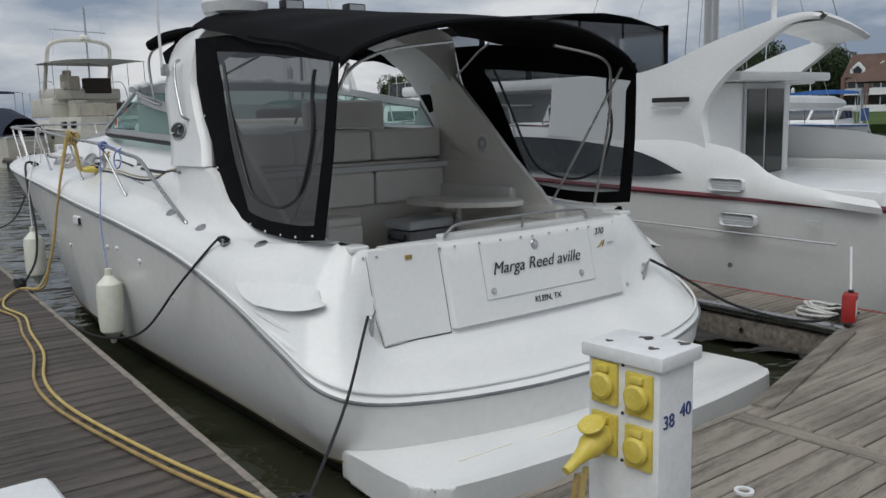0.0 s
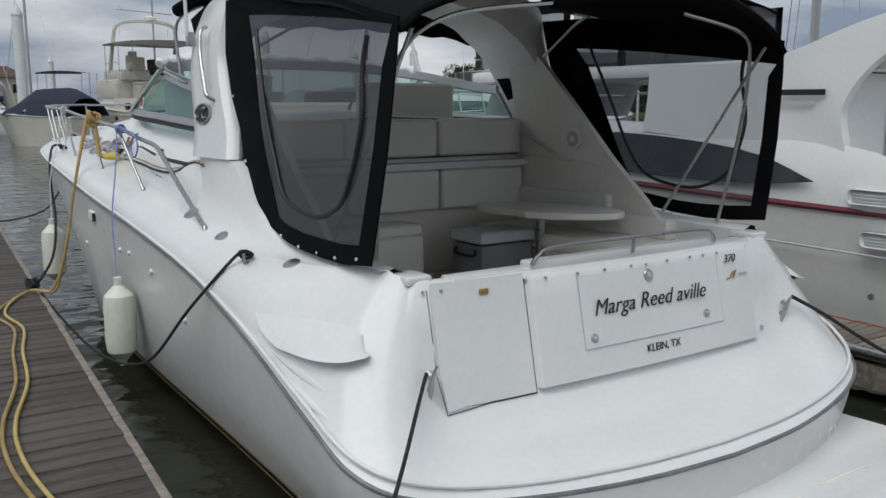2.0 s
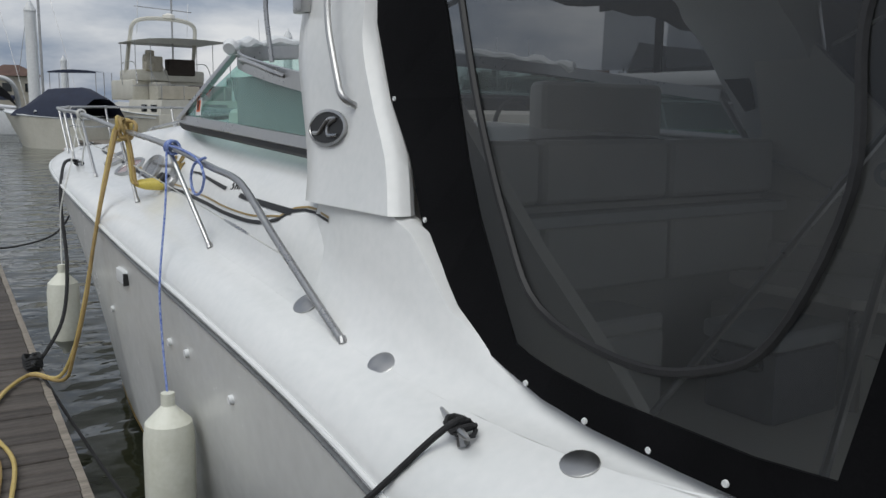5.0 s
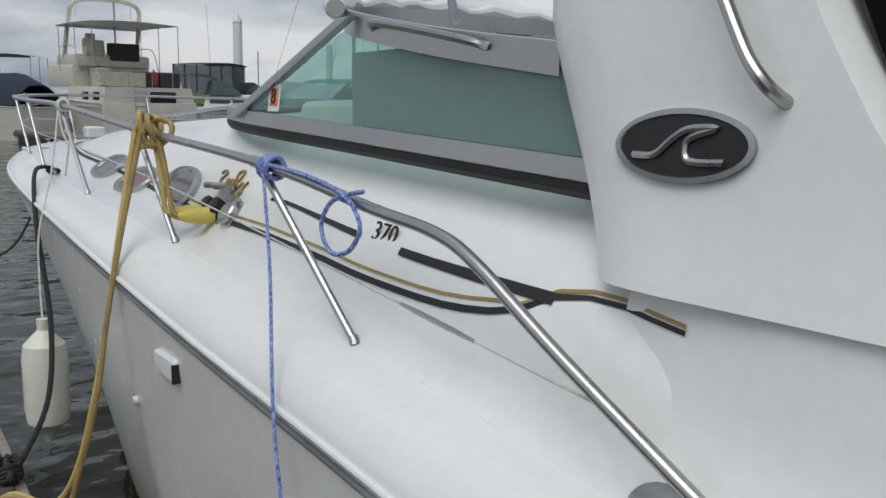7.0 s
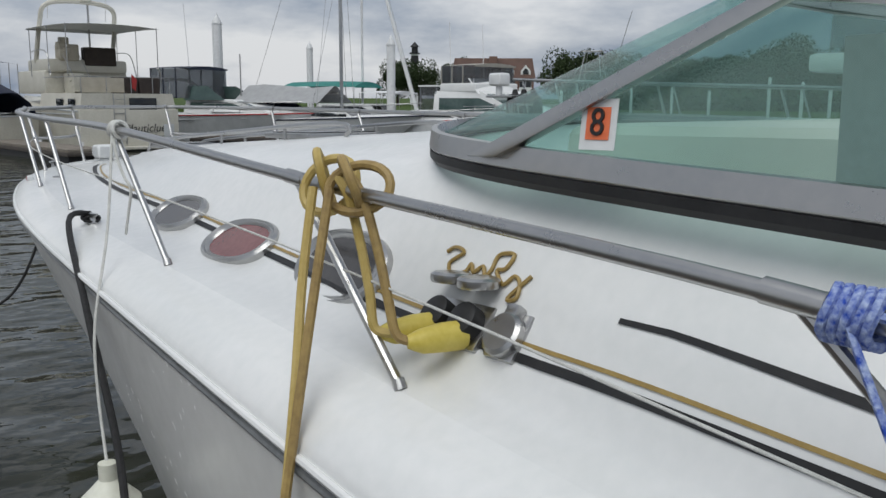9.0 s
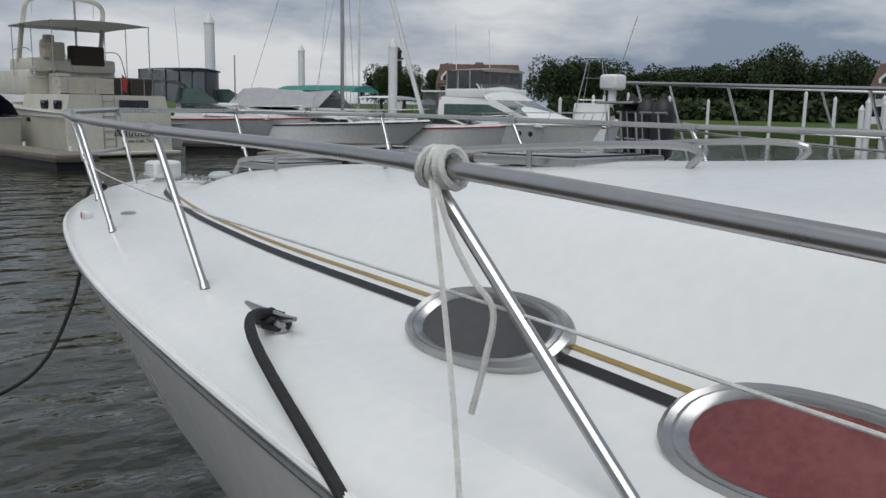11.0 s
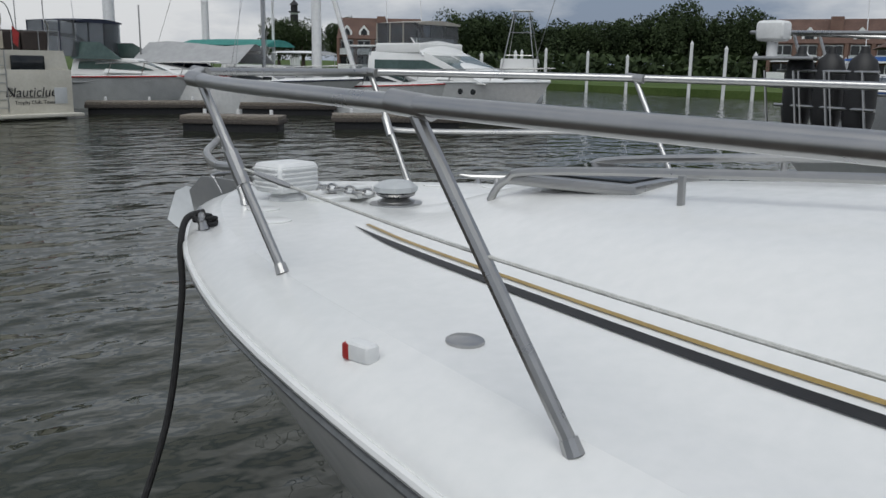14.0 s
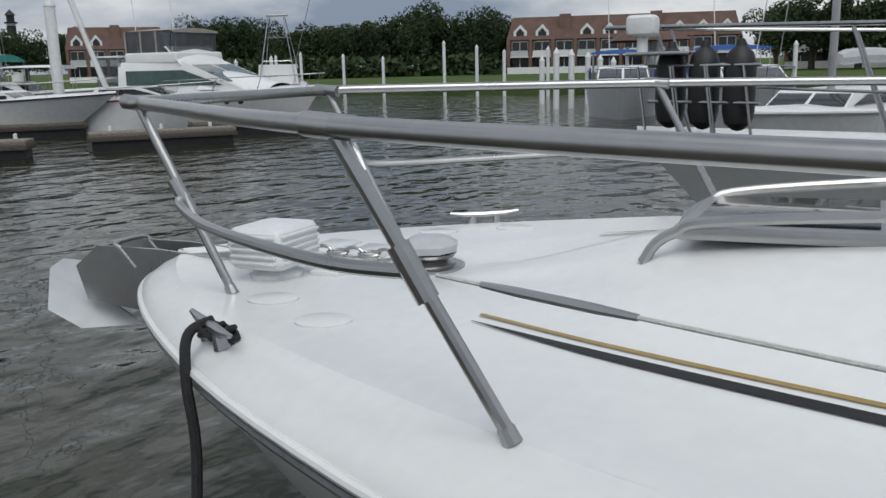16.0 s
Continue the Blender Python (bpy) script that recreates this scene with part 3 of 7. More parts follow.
for s in (-1, 1):
    h, nor = probe(ARCHSKIN, (s * 1.5, 2.675, 2.30), (-s, 0, 0))
    up = (Vector((0, 0, 1)) - nor.z * nor).normalized()
    m = facing(h + nor * 0.002, Vector((0, s, 0)), up)
    oval = lambda a, b, z, n=32: [m @ Vector((a * math.cos(2 * math.pi * k / n), b * math.sin(2 * math.pi * k / n), z)) for k in range(n)]
    badge = part("badge", prism(oval(0.160, 0.066, 0), 0.010, nor), BLACK, arch, "black oval badge with silver wave")
    part("badge_rim", loft([oval(0.168, 0.074, 0), oval(0.170, 0.076, 0.012), oval(0.158, 0.064, 0.014), oval(0.155, 0.061, 0.008)], True), STEEL, badge)
    wave = [(-0.115, -0.022), (-0.06, -0.02), (-0.02, 0.012), (0.02, 0.034), (0.085, 0.036), (0.03, 0.018), (0.015, -0.002), (0.03, -0.03), (0.11, -0.03)]
    part("wave", tube([m @ Vector((-v.x * s * -1 if s > 0 else v.x, v.y, 0.013)) for v in spline([(a, b, 0) for a, b in wave], 4)], 0.008, 6), STEEL, badge)
    hx = [(s * 1.475, 2.72, 2.90), (s * 1.53, 2.69, 2.86), (s * 1.555, 2.64, 2.70), (s * 1.57, 2.54, 2.50), (s * 1.575, 2.48, 2.42), (s * 1.515, 2.46, 2.38)]
    part("grab_handle", tube(spline(hx, 5), 0.014, 10), STEEL, arch, "stainless grab handle")
    disc("handle_foot", 0.03, 0.012, Vector(hx[-1]) - Vector((s * 0.03, 0, 0)), (s, 0, 0.1), STEEL, arch)
    # inner lining of the arch leg, raking aft down to the coaming
    lining = prism([(s * 1.315, y, z) for y, z in ((2.74, 1.40), (2.74, 2.2), (2.82, 2.55), (2.9, 2.95), (2.60, 2.92), (2.44, 2.75), (2.02, 2.37), (1.56, 1.93), (1.20, 1.63), (1.08, 1.52), (1.0, 1.40))], 0.05 * s, (1, 0, 0), 0.012)
    lin = part("arch_lining", lining, CREAM, arch, "cream moulded inner arch lining", angle=25)
    part("lining_ledge", tube(spline([(s * 1.312, y, z) for y, z in ((2.7, 1.93), (2.2, 1.90), (1.85, 1.88), (1.58, 1.84))], 4), 0.010, 8), CREAM, lin)
    spk = disc("speaker", 0.092, 0.018, Vector((s * 1.314, 1.98, 2.07)), (-s, 0, 0), CREAM, arch, "round cockpit speaker")
    disc("speaker_grille", 0.066, 0.008, Vector((s * 1.297, 1.98, 2.07)), (-s, 0, 0), PAINT_GREY, spk)
    disc("speaker_cap", 0.026, 0.008, Vector((s * 1.290, 1.98, 2.07)), (-s, 0, 0), CREAM, spk)
    part("forward_flap", prism([(s * 1.36, y, z) for y, z in ((2.86, 2.42), (2.93, 2.40), (3.20, 2.72), (3.38, 3.02), (3.05, 3.08))], 0.012 * s), CANVAS, arch, "black canvas flap ahead of the arch")
# aerials, radar dome and lamps on the arch
part("aerial", tube([(-1.52, 3.02, 2.86), (-1.53, 3.03, 5.2)], [0.014, 0.006], 8), PAINT_WHITE, arch, "white whip aerial")
part("aerial_mount", box((0.05, 0.09, 0.10), (-1.49, 3.04, 2.84), 0.012), STEEL, arch)
dome = part("radar_dome", lathe([(0.16, 0), (0.27, 0.05), (0.29, 0.13), (0.25, 0.22), (0.10, 0.26), (0.001, 0.265)], (-1.0, 2.55, 3.24), 24), PAINT_WHITE, arch, "white radar dome")
part("dome_stand", box((0.26, 0.26, 0.10), (-1.0, 2.55, 3.19), 0.02), PAINT_WHITE, dome)
for x in (-0.55, 0.1):
    lamp = part("spotlight", box((0.20, 0.11, 0.10), (x, 2.36, 3.36), 0.02), BLACK, arch, "black cockpit floodlight")
    part("lens", box((0.16, 0.006, 0.07), (x, 2.303, 3.36), 0.0), STEEL, lamp)
    part("bracket", box((0.06, 0.06, 0.16), (x, 2.38, 3.26), 0.01), STEEL, lamp)

# ---- windshield ----
low = [(-1.475, 2.96, 2.195), (-1.455, 4.0, 2.25), (-1.40, 5.12, 2.305), (-1.2, 5.62, 2.335), (-0.7, 6.02, 2.36), (0, 6.15, 2.375)]
high = [(-1.41, 3.16, 2.465), (-1.38, 3.75, 2.545), (-1.33, 4.28, 2.635), (-1.12, 4.66, 2.70), (-0.65, 4.9, 2.75), (0, 4.98, 2.76)]
both = lambda half: spline(half + [(-x, y, z) for x, y, z in half[-2::-1]], 6)
ws_low, ws_top = both(low), both(high)
glass_ring = [p + Vector((0.004 if p.x > 0 else -0.004, 0, 0.03)) for p in ws_low]
windshield = part("windshield", loft([glass_ring, ws_top]), GLASS, cruiser, "green tinted wraparound windshield")
outward = lambda p: Vector((p.x, max(0, p.y - 4.9) * 1.6, 0)).normalized()
band = lambda ring, rows: loft([[p + outward(p) * a + Vector((0, 0, b)) for p in ring] for a, b in rows], False)
part("sill_gasket", band(ws_low, ((0.012, -0.034), (0.024, -0.018), (0.024, 0.004), (0.0, 0.006))), BLACK, windshield, "black rubber sill gasket")
part("sill_frame", band(ws_low, ((0.02, 0.004), (0.026, 0.012), (0.018, 0.062), (0.0, 0.064), (-0.012, 0.03))), STEEL, windshield, "dull metal sill frame")
part("top_frame", band(ws_top, ((-0.008, -0.012), (0.012, -0.010), (0.010, 0.075), (-0.006, 0.078), (-0.012, 0.0))), STEEL, windshield, "dull metal top frame")
for i in (12, 48):
    a, b = ws_low[i] + Vector((0, 0, 0.02)), ws_top[i] + Vector((0, 0, 0.05))
    w = Vector((0, 0.055, 0))
    sgn = -1 if a.x < 0 else 1
    o = Vector((0.05 * sgn, 0.02, 0.01))
    part("corner_post", prism([a - w + o, a + w + o, b + w * 0.8 + o, b - w * 0.8 + o], -0.04, (sgn, 0, 0), 0.006), STEEL, windshield, "wide metal corner post")
for s in (-1, 1):
    part("aft_post", tube([(s * 1.47, 2.98, 2.21), (s * 1.405, 3.15, 2.49)], 0.018, 8), STEEL, windshield)
    part("hand_hold", tube(spline([(s * 1.36, 4.12, 2.64), (s * 1.405, 4.06, 2.655), (s * 1.42, 3.8, 2.615), (s * 1.44, 3.52, 2.565), (s * 1.405, 3.46, 2.545)], 5), 0.013, 8), STEEL, windshield, "stainless hand hold on the frame")
st = facing((-1.412, 4.79, 2.415), (0, -1, 0), (0.13, 0, 1))
tag = part("inspection_sticker", prism([st @ Vector((a, b, 0)) for a, b in ((-0.05, -0.055), (0.05, -0.055), (0.05, 0.055), (-0.05, 0.055))], 0.002, st.col[2][:3]), PAINT_WHITE, windshield, "white and orange month sticker")
part("sticker_field", prism([st @ Vector((a, b, 0.003)) for a, b in ((-0.033, -0.033), (0.033, -0.033), (0.033, 0.037), (-0.033, 0.037))], 0.001, st.col[2][:3]), mottled("sticker_orange", (0.75, 0.16, 0.06), (0.82, 0.2, 0.08), 30, 0.5), tag)
lettering("8", 0.085, st @ pose(0, 0.002, 0.0055), "sticker_number", BLACK, tag)
# inside the windshield: dash, helm screen and folded cover
part("dash", box((2.3, 0.9, 0.22), (0.05, 4.75, 2.30), 0.06, seg=3), CREAM, cruiser, "cream dashboard moulding")
part("dash_hood", box((0.8, 0.35, 0.16), (0.55, 4.55, 2.44), 0.06, seg=3), BLACK, cruiser)
part("helm_wheel", tube(spline([(0.55 + 0.18 * math.cos(a), 4.15, 2.3 + 0.18 * math.sin(a)) for a in (2 * math.pi * k / 12 for k in range(13))], 3), 0.016, 8), BLACK, cruiser)
part("side_curtain_inside", box((0.01, 1.15, 0.34), (-1.34, 3.72, 2.40)), GREYCANVAS, cruiser, "grey sun screen behind the side glass", smooth=False)
roll = spline([(-1.34, 4.42, 2.74), (-1.1, 4.74, 2.80), (-0.6, 4.98, 2.85), (0, 5.05, 2.86), (0.6, 4.98, 2.85), (1.1, 4.74, 2.80), (1.3, 4.42, 2.74)], 8)
part("rolled_cover", tube([p + Vector((0, 0, 0.012 * math.sin(i * 1.7))) for i, p in enumerate(roll)], [0.035 + 0.012 * math.sin(i * 1.1) for i in range(len(roll))], 10), PAINT_WHITE, cruiser, "crumpled white rolled cover")
part("forward_bimini_bow", tube(spline([(-1.40, 3.62, 2.62), (-1.40, 3.66, 3.0), (-1.3, 3.4, 3.12), (-1.1, 3.2, 3.15)], 6), 0.013, 8), STEEL, cruiser, "stainless bimini bow")
part("furled_bimini", tube(spline([(-1.42, 3.55, 3.10), (-1.3, 3.3, 3.17), (-0.9, 3.15, 3.22), (0, 3.1, 3.24), (0.9, 3.15, 3.22), (1.3, 3.3, 3.17)], 5), 0.05, 10), CANVAS, cruiser, "black furled canvas")

# black filler canvas between the arch and the windshield, with a scalloped lower edge
part("filler_canvas", loft([[(-1.34 + 2.68 * j / 20, y, z - 0.10 * (abs(j - 10) / 10) ** 3 + w * 0.015 * math.sin(1.9 * j)) for j in range(21)] for y, z, w in ((2.9, 3.27, 0), (3.15, 3.20, 0), (3.30, 3.10, 0), (3.34, 3.0, 1))]), CANVAS, cruiser, "black canvas strip ahead of the arch")

# ---- cockpit canvas ----
top, under = [], []
z_side = pchip([(-0.1, 2.66), (0.1, 2.71), (0.6, 2.83), (1.5, 3.0), (2.0, 3.11), (2.45, 3.2)])
for k in range(17):
    y = 2.45 - k * 2.32 / 16
    row = []
    for j in range(25):
        x = -1.44 + 2.88 * j / 24
        e = abs(x) / 1.44
        row.append(Vector((x, y - 0.10 * (1 - e * e) * (k / 16), z_side(y) + (0.29 - 0.055 * y) * (1 - e**2.8) - 0.04 * max(0, e - 0.93) / 0.07 + 0.008 * math.sin(7 * y + 3 * x))))
    top.append(row)
edge = [p + Vector((0, 0.01, -0.045)) for p in top[-1]]
part("canvas_top", loft(top + [[p + Vector((0, -0.012, -0.02)) for p in top[-1]], edge]), CANVAS, cruiser, "black canvas cockpit top")
OUTER = [(2.50, 3.06), (1.9, 3.03), (1.4, 2.97), (0.7, 2.86), (0.14, 2.72), (0.15, 2.5), (0.19, 2.1), (0.25, 1.75), (0.29, 1.54), (0.55, 1.515), (0.8, 1.51), (1.1, 1.525), (1.3, 1.55), (1.5, 1.59), (1.66, 1.64), (1.85, 1.78), (2.02, 1.97), (2.15, 2.2), (2.30, 2.41), (2.44, 2.7)]
INNER = [(2.08, 2.92), (1.7, 2.885), (1.3, 2.84), (0.7, 2.765), (0.19, 2.69), (0.26, 2.5), (0.31, 2.1), (0.37, 1.8), (0.405, 1.63), (0.6, 1.615), (0.85, 1.612), (1.08, 1.62), (1.26, 1.64), (1.38, 1.655), (1.46, 1.675), (1.56, 1.82), (1.68, 2.03), (1.76, 2.2), (1.85, 2.41), (1.96, 2.66)]
for s in (-1, 1):
    sx = lambda y, z, d=0.0: s * (1.535 - 0.085 * (z - 1.5) + d + 0.008 * math.sin(9 * y + 2 * z))
    sag = 0.0 if s < 0 else 0.115
    ring = lambda pts, d: [(sx(y, z, d), y, z - (sag if i < 5 and pts is INNER else 0)) for i, (y, z) in enumerate(pts)]
    curtain = part("side_curtain", loft([ring(OUTER, 0.006), ring(INNER, 0.006), ring(INNER, -0.004), ring(OUTER, -0.004), ring(OUTER, 0.006)], True), CANVAS, cruiser, "black canvas side curtain", smooth=False)
    bm = bmesh.new()
    vs = [bm.verts.new(p) for p in ring(INNER, 0.0)]
    bm.faces.new(vs)
    bmesh.ops.triangulate(bm, faces=bm.faces[:])
    pane = part("vinyl_pane", bm, VINYL_CLEAR if s < 0 else VINYL_THIN, curtain, "smoky clear vinyl window")
    seam = [(1.93, 2.82), (1.73, 2.38), (1.55, 2.02), (1.36, 1.80), (1.0, 1.725), (0.75, 1.765), (0.58, 1.88), (0.45, 2.2), (0.47, 2.5), (0.44, 2.66)]
    part("zip_seam", tube(spline([(sx(y, z, 0.004), y, z) for y, z in seam], 5), 0.013, 6), BLACK, curtain, "black zip seam")
    for y, z in ((0.42, 1.56), (0.66, 1.535), (0.90, 1.53), (1.12, 1.54), (1.38, 1.575), (1.66, 1.66), (2.0, 1.99), (2.27, 2.41)):
        disc("snap", 0.009, 0.007, (sx(y, z, 0.006), y, z), (s, 0, 0), PAINT_WHITE, curtain)
for s in (-1, 1):
    part("canvas_bow", tube(spline([(s * 1.36, 0.55, 1.52), (s * 1.38, 0.42, 2.1), (s * 1.33, 0.32, 2.55), (s * 1.1, 0.2, 2.75), (s * 0.5, 0.16, 2.84)], 6), 0.012, 8), STEEL, cruiser, "stainless canvas bow")
    part("canvas_strut", tube([(s * 1.36, 1.05, 1.55), (s * 1.33, 0.2, 2.68)], 0.011, 8), STEEL, cruiser)
    part("canvas_stay", tube([(s * 1.25, 2.3, 2.75), (s * 1.05, 1.7, 2.94), (s * 0.95, 1.45, 2.98)], 0.011, 8), STEEL, cruiser)

# ---- bow rail ----
POSTS = [((-1.723, 2.2, 1.54), None), ((-1.745, 3.62, 1.71), (-1.80, 4.11, 2.20)), ((-1.733, 5.09, 1.81), (-1.73, 5.55, 2.275)), ((-1.673, 6.65, 1.885), (-1.675, 7.16, 2.385)), ((-1.511, 8.46, 1.93), (-1.535, 8.76, 2.425)), ((-1.353, 9.72, 1.975), (-1.38, 10.02, 2.46)), ((-1.042, 10.82, 2.0), (-1.09, 11.08, 2.49)), ((-0.444, 11.85, 1.985), (-0.45, 12.11, 2.515))]
port_rail = [(-1.723, 2.2, 1.54), (-1.735, 2.79, 1.85), (-1.74, 3.09, 2.02), (-1.745, 3.25, 2.075), (-1.765, 3.5, 2.11)] + [p[1] for p in POSTS[1:-1]] + [(-0.62, 11.86, 2.51), (-0.47, 12.07, 2.515), (-0.38, 12.13, 2.515)]
bow_rail = part("bow_rail", tube(spline(port_rail + [(-x, y, z) for x, y, z in port_rail[::-1]], 6), 0.0165, 12), STEEL, cruiser, "polished stainless bow rail")
for s in (-1, 1):
    flip = lambda p: Vector((p[0] * -s, p[1], p[2]))
    for i, (a, b) in enumerate(POSTS):
        a0 = probe(DECK, a, (0, 0, -1))[0]
        if b:
            part("stanchion", tube([flip(a0), flip(b)], 0.0125, 10), STEEL, bow_rail)
            d = (Vector(b) - Vector(a)).normalized()
            t = Vector((0, 1, 0.1)).normalized()
            part("collar", tube([flip(Vector(b) - t * 0.045), flip(Vector(b) + t * 0.045)], 0.020, 12), STEEL, bow_rail)
        part("foot", tube([flip(a0 + Vector((0, 0, -0.004))), flip(a0 + Vector((0, 0.012, 0.02)))], [0.017, 0.015], 10), STEEL, bow_rail)
    mid = spline([(-1.068, 10.963, 2.27), (-0.98, 11.2, 2.255), (-0.72, 11.66, 2.245), (-0.5, 11.95, 2.25), (-0.447, 11.99, 2.27)], 6)
    part("pulpit_bar", tube([flip(p) for p in mid], 0.0125, 10), STEEL, bow_rail)
    for c in (mid[0], mid[-1]):
        part("bar_joint", tube([flip(c + Vector((0.004, -0.022, -0.042))), flip(c + Vector((-0.004, 0.022, 0.042)))], 0.0185, 10), STEEL, bow_rail)
    wire = spline([(-1.075, 10.92, 2.27), (-1.37, 9.86, 2.24), (-1.52, 8.64, 2.19), (-1.675, 6.88, 2.15), (-1.735, 5.3, 2.06), (-1.748, 3.85, 1.92), (-1.735, 2.7, 1.79)], 5)
    part("lifeline", tube([flip(p) for p in wire], 0.0032, 6), ROPE_WHITE, bow_rail, "white coated lifeline wire")
    for i in (1, len(wire) - 4):
        part("turnbuckle", tube([flip(wire[i] + (wire[i + 1] - wire[i]) * k) for k in (-0.3, 0, 0.6, 0.9)], [0.005, 0.0075, 0.0075, 0.005], 8), STEEL, bow_rail)

# ---- stripes, port lights and fittings along the trunk ----
for s in (-1, 1):
    guide = pchip([(2.6, 1.56, 1.925), (2.9, 1.57, 1.95), (3.0, 1.57, 1.935), (3.13, 1.58, 1.875), (3.41, 1.59, 1.85), (3.75, 1.60, 1.86), (4.11, 1.6, 1.885), (4.7, 1.57, 1.905), (5.1, 1.55, 1.905), (6.5, 1.42, 1.95), (7.3, 1.35, 1.99), (8.4, 1.24, 2.02), (9.4, 1.065, 2.03), (10.3, 0.825, 2.03), (10.8, 0.66, 2.025), (11.13, 0.52, 2.02)])
    way, across = (-s, 0, -1), (-s, 0, 1)
    ys = [2.62 + 8.5 * k / 90 for k in range(91)]
    base = [Vector((s * guide(y)[0], y, guide(y)[1])) for y in ys]
    w_black = [0.014 if y < 2.95 else 0.019 + 0.005 * min(1, (y - 2.95) / 0.3) if y < 10.8 else 0.024 * (11.16 - y) / 0.36 for y in ys]
    off = Vector(across).normalized()
    ribbon(base, w_black, way, across, BLACK, "black_stripe", cruiser)
    ribbon([p + off * (0.036 if p.y > 3.1 else 0.018) for p in base], [0.011] * 91, way, across, GOLD, "gold_stripe", cruiser)
    for y0, y1 in ((3.0, 3.64), (3.88, 4.64)):
      ys2 = [y0 + (y1 - y0) * k / 12 for k in range(13)]
      ribbon([Vector((s * 1.6, y, pchip([(3.0, 1.93), (3.6, 1.957), (4.5, 2.025)])(y))) for y in ys2], [0.028 - 0.016 * (y - 3.0) / 1.5 for y in ys2], (-s, 0, -0.2), (0, 0, 1), BLACK, "upper_stripe", cruiser)
    for y, z, L, hgt, m in ((7.34, 2.0, 0.255, 0.115, PANE_GREY), (6.54, 1.965, 0.25, 0.12, None), (5.765, 1.95, 0.27, 0.125, PANE_GREY)):
        h, nor = probe(DECK, (s * (1.36 if y > 7 else 1.44), y, z), way)
        right = Vector((0, 1, 0)) - nor.y * nor
        mm = facing(h + nor * 0.011, right, nor.cross(right.normalized()))
        oval = lambda k, zz: [mm @ Vector((L * k * math.copysign(abs(math.cos(a)) ** 0.85, math.cos(a)), hgt * k * math.copysign(abs(math.sin(a)) ** 0.85, math.sin(a)), zz)) for a in (2 * math.pi * j / 32 for j in range(32))]
        n_out = mm.col[2].to_3d()
        sg = 1 if n_out.dot(nor) > 0 else -1
        pl = part("port_light", loft([oval(1.0, -0.030 * sg), oval(1.0, 0.010 * sg), oval(0.94, 0.02 * sg), oval(0.89, 0.014 * sg), oval(0.85, 0.018 * sg), oval(0.78, 0.010 * sg), oval(0.76, 0.004 * sg)], True), STEEL, cruiser, "stainless oval port light")
        bm = bmesh.new()
        bm.faces.new([bm.verts.new(p) for p in oval(0.77, 0.006 * sg)])
        part("pane", bm, m or mottled("port_reddish", (0.13, 0.03, 0.03), (0.2, 0.06, 0.06), 6, 0.08), pl)
    # power inlets with hinged caps
    for i, y in enumerate((5.16, 5.05, 4.92)):
        h, nor = probe(DECK, (s * 1.54, y, 1.93), way)
        right = (Vector((0, 1, 0)) - nor.y * nor).normalized()
        mm = facing(h, right, nor.cross(right) if nor.cross(right).z > 0 else -nor.cross(right))
        plate = part("power_inlet", box((0.10, 0.12, 0.02), (0, 0, 0.0), 0.008), STEEL, cruiser, "stainless shore power inlet")
        plate.matrix_local = mm if mm.col[2].to_3d().dot(nor) > 0 else mm @ pose(0, 0, 0, 0, 180)
        if i < 2 and s < 0:
            cap = part("cap", lathe([(0.05, 0), (0.053, 0.006), (0.053, 0.02), (0.045, 0.026), (0.001, 0.027)], (0, 0.085, 0.045), 20, turn=pose(0, 0, 0, -55).to_3x3().to_4x4()), STEEL, plate)
            part("socket", lathe([(0.044, 0), (0.044, 0.05), (0.036, 0.055)], (0, 0, 0.0), 16), BLACK, plate)
        else:
            part("cap", lathe([(0.052, 0.008), (0.055, 0.014), (0.055, 0.03), (0.046, 0.038), (0.001, 0.039)], (0, -0.005, 0), 20), STEEL, plate)
            part("hinge", box((0.04, 0.03, 0.03), (0, 0.055, 0.02), 0.006), STEEL, plate)
    # gold script mark, as a plain scroll
    def scroll(pts, r, m, name, c, wdt):
        line = []
        for v in spline([(a, b, 0) for a, b in pts], 5):
            h, nor = probe(DECK, Vector(c) + Vector((0, -s * v.x * wdt, v.y * wdt * 0.55)), (-s, 0, -0.15))
            line.append(h + nor * 0.006)
        return part(name, tube(line, r, 6), m, cruiser, "gold script mark")
    scroll([(0.5, 0.22), (0.42, 0.3), (0.3, 0.25), (0.42, 0.08), (0.36, -0.05), (0.2, 0.0), (0.16, 0.12), (0.1, 0.02), (0.02, 0.12), (-0.04, 0.0), (-0.08, 0.1), (-0.1, 0.3), (-0.25, 0.34), (-0.22, 0.15), (-0.14, 0.1), (-0.26, -0.05), (-0.34, 0.08), (-0.42, 0.0), (-0.44, -0.18), (-0.36, -0.2), (-0.5, 0.12)], 0.0055, GOLD, "script_mark", (s * 1.55, 5.10, 2.055), 0.34)
h, nor = probe(DECK, (-1.6, 3.76, 2.0), (1, 0, 0))
lettering("370", 0.088, facing(h + nor * 0.013 - Vector((0, 0, 0.012)), (0, -1, -0.04), (0.2, 0, 1)), "model_number", BLACK, cruiser, 0.3)

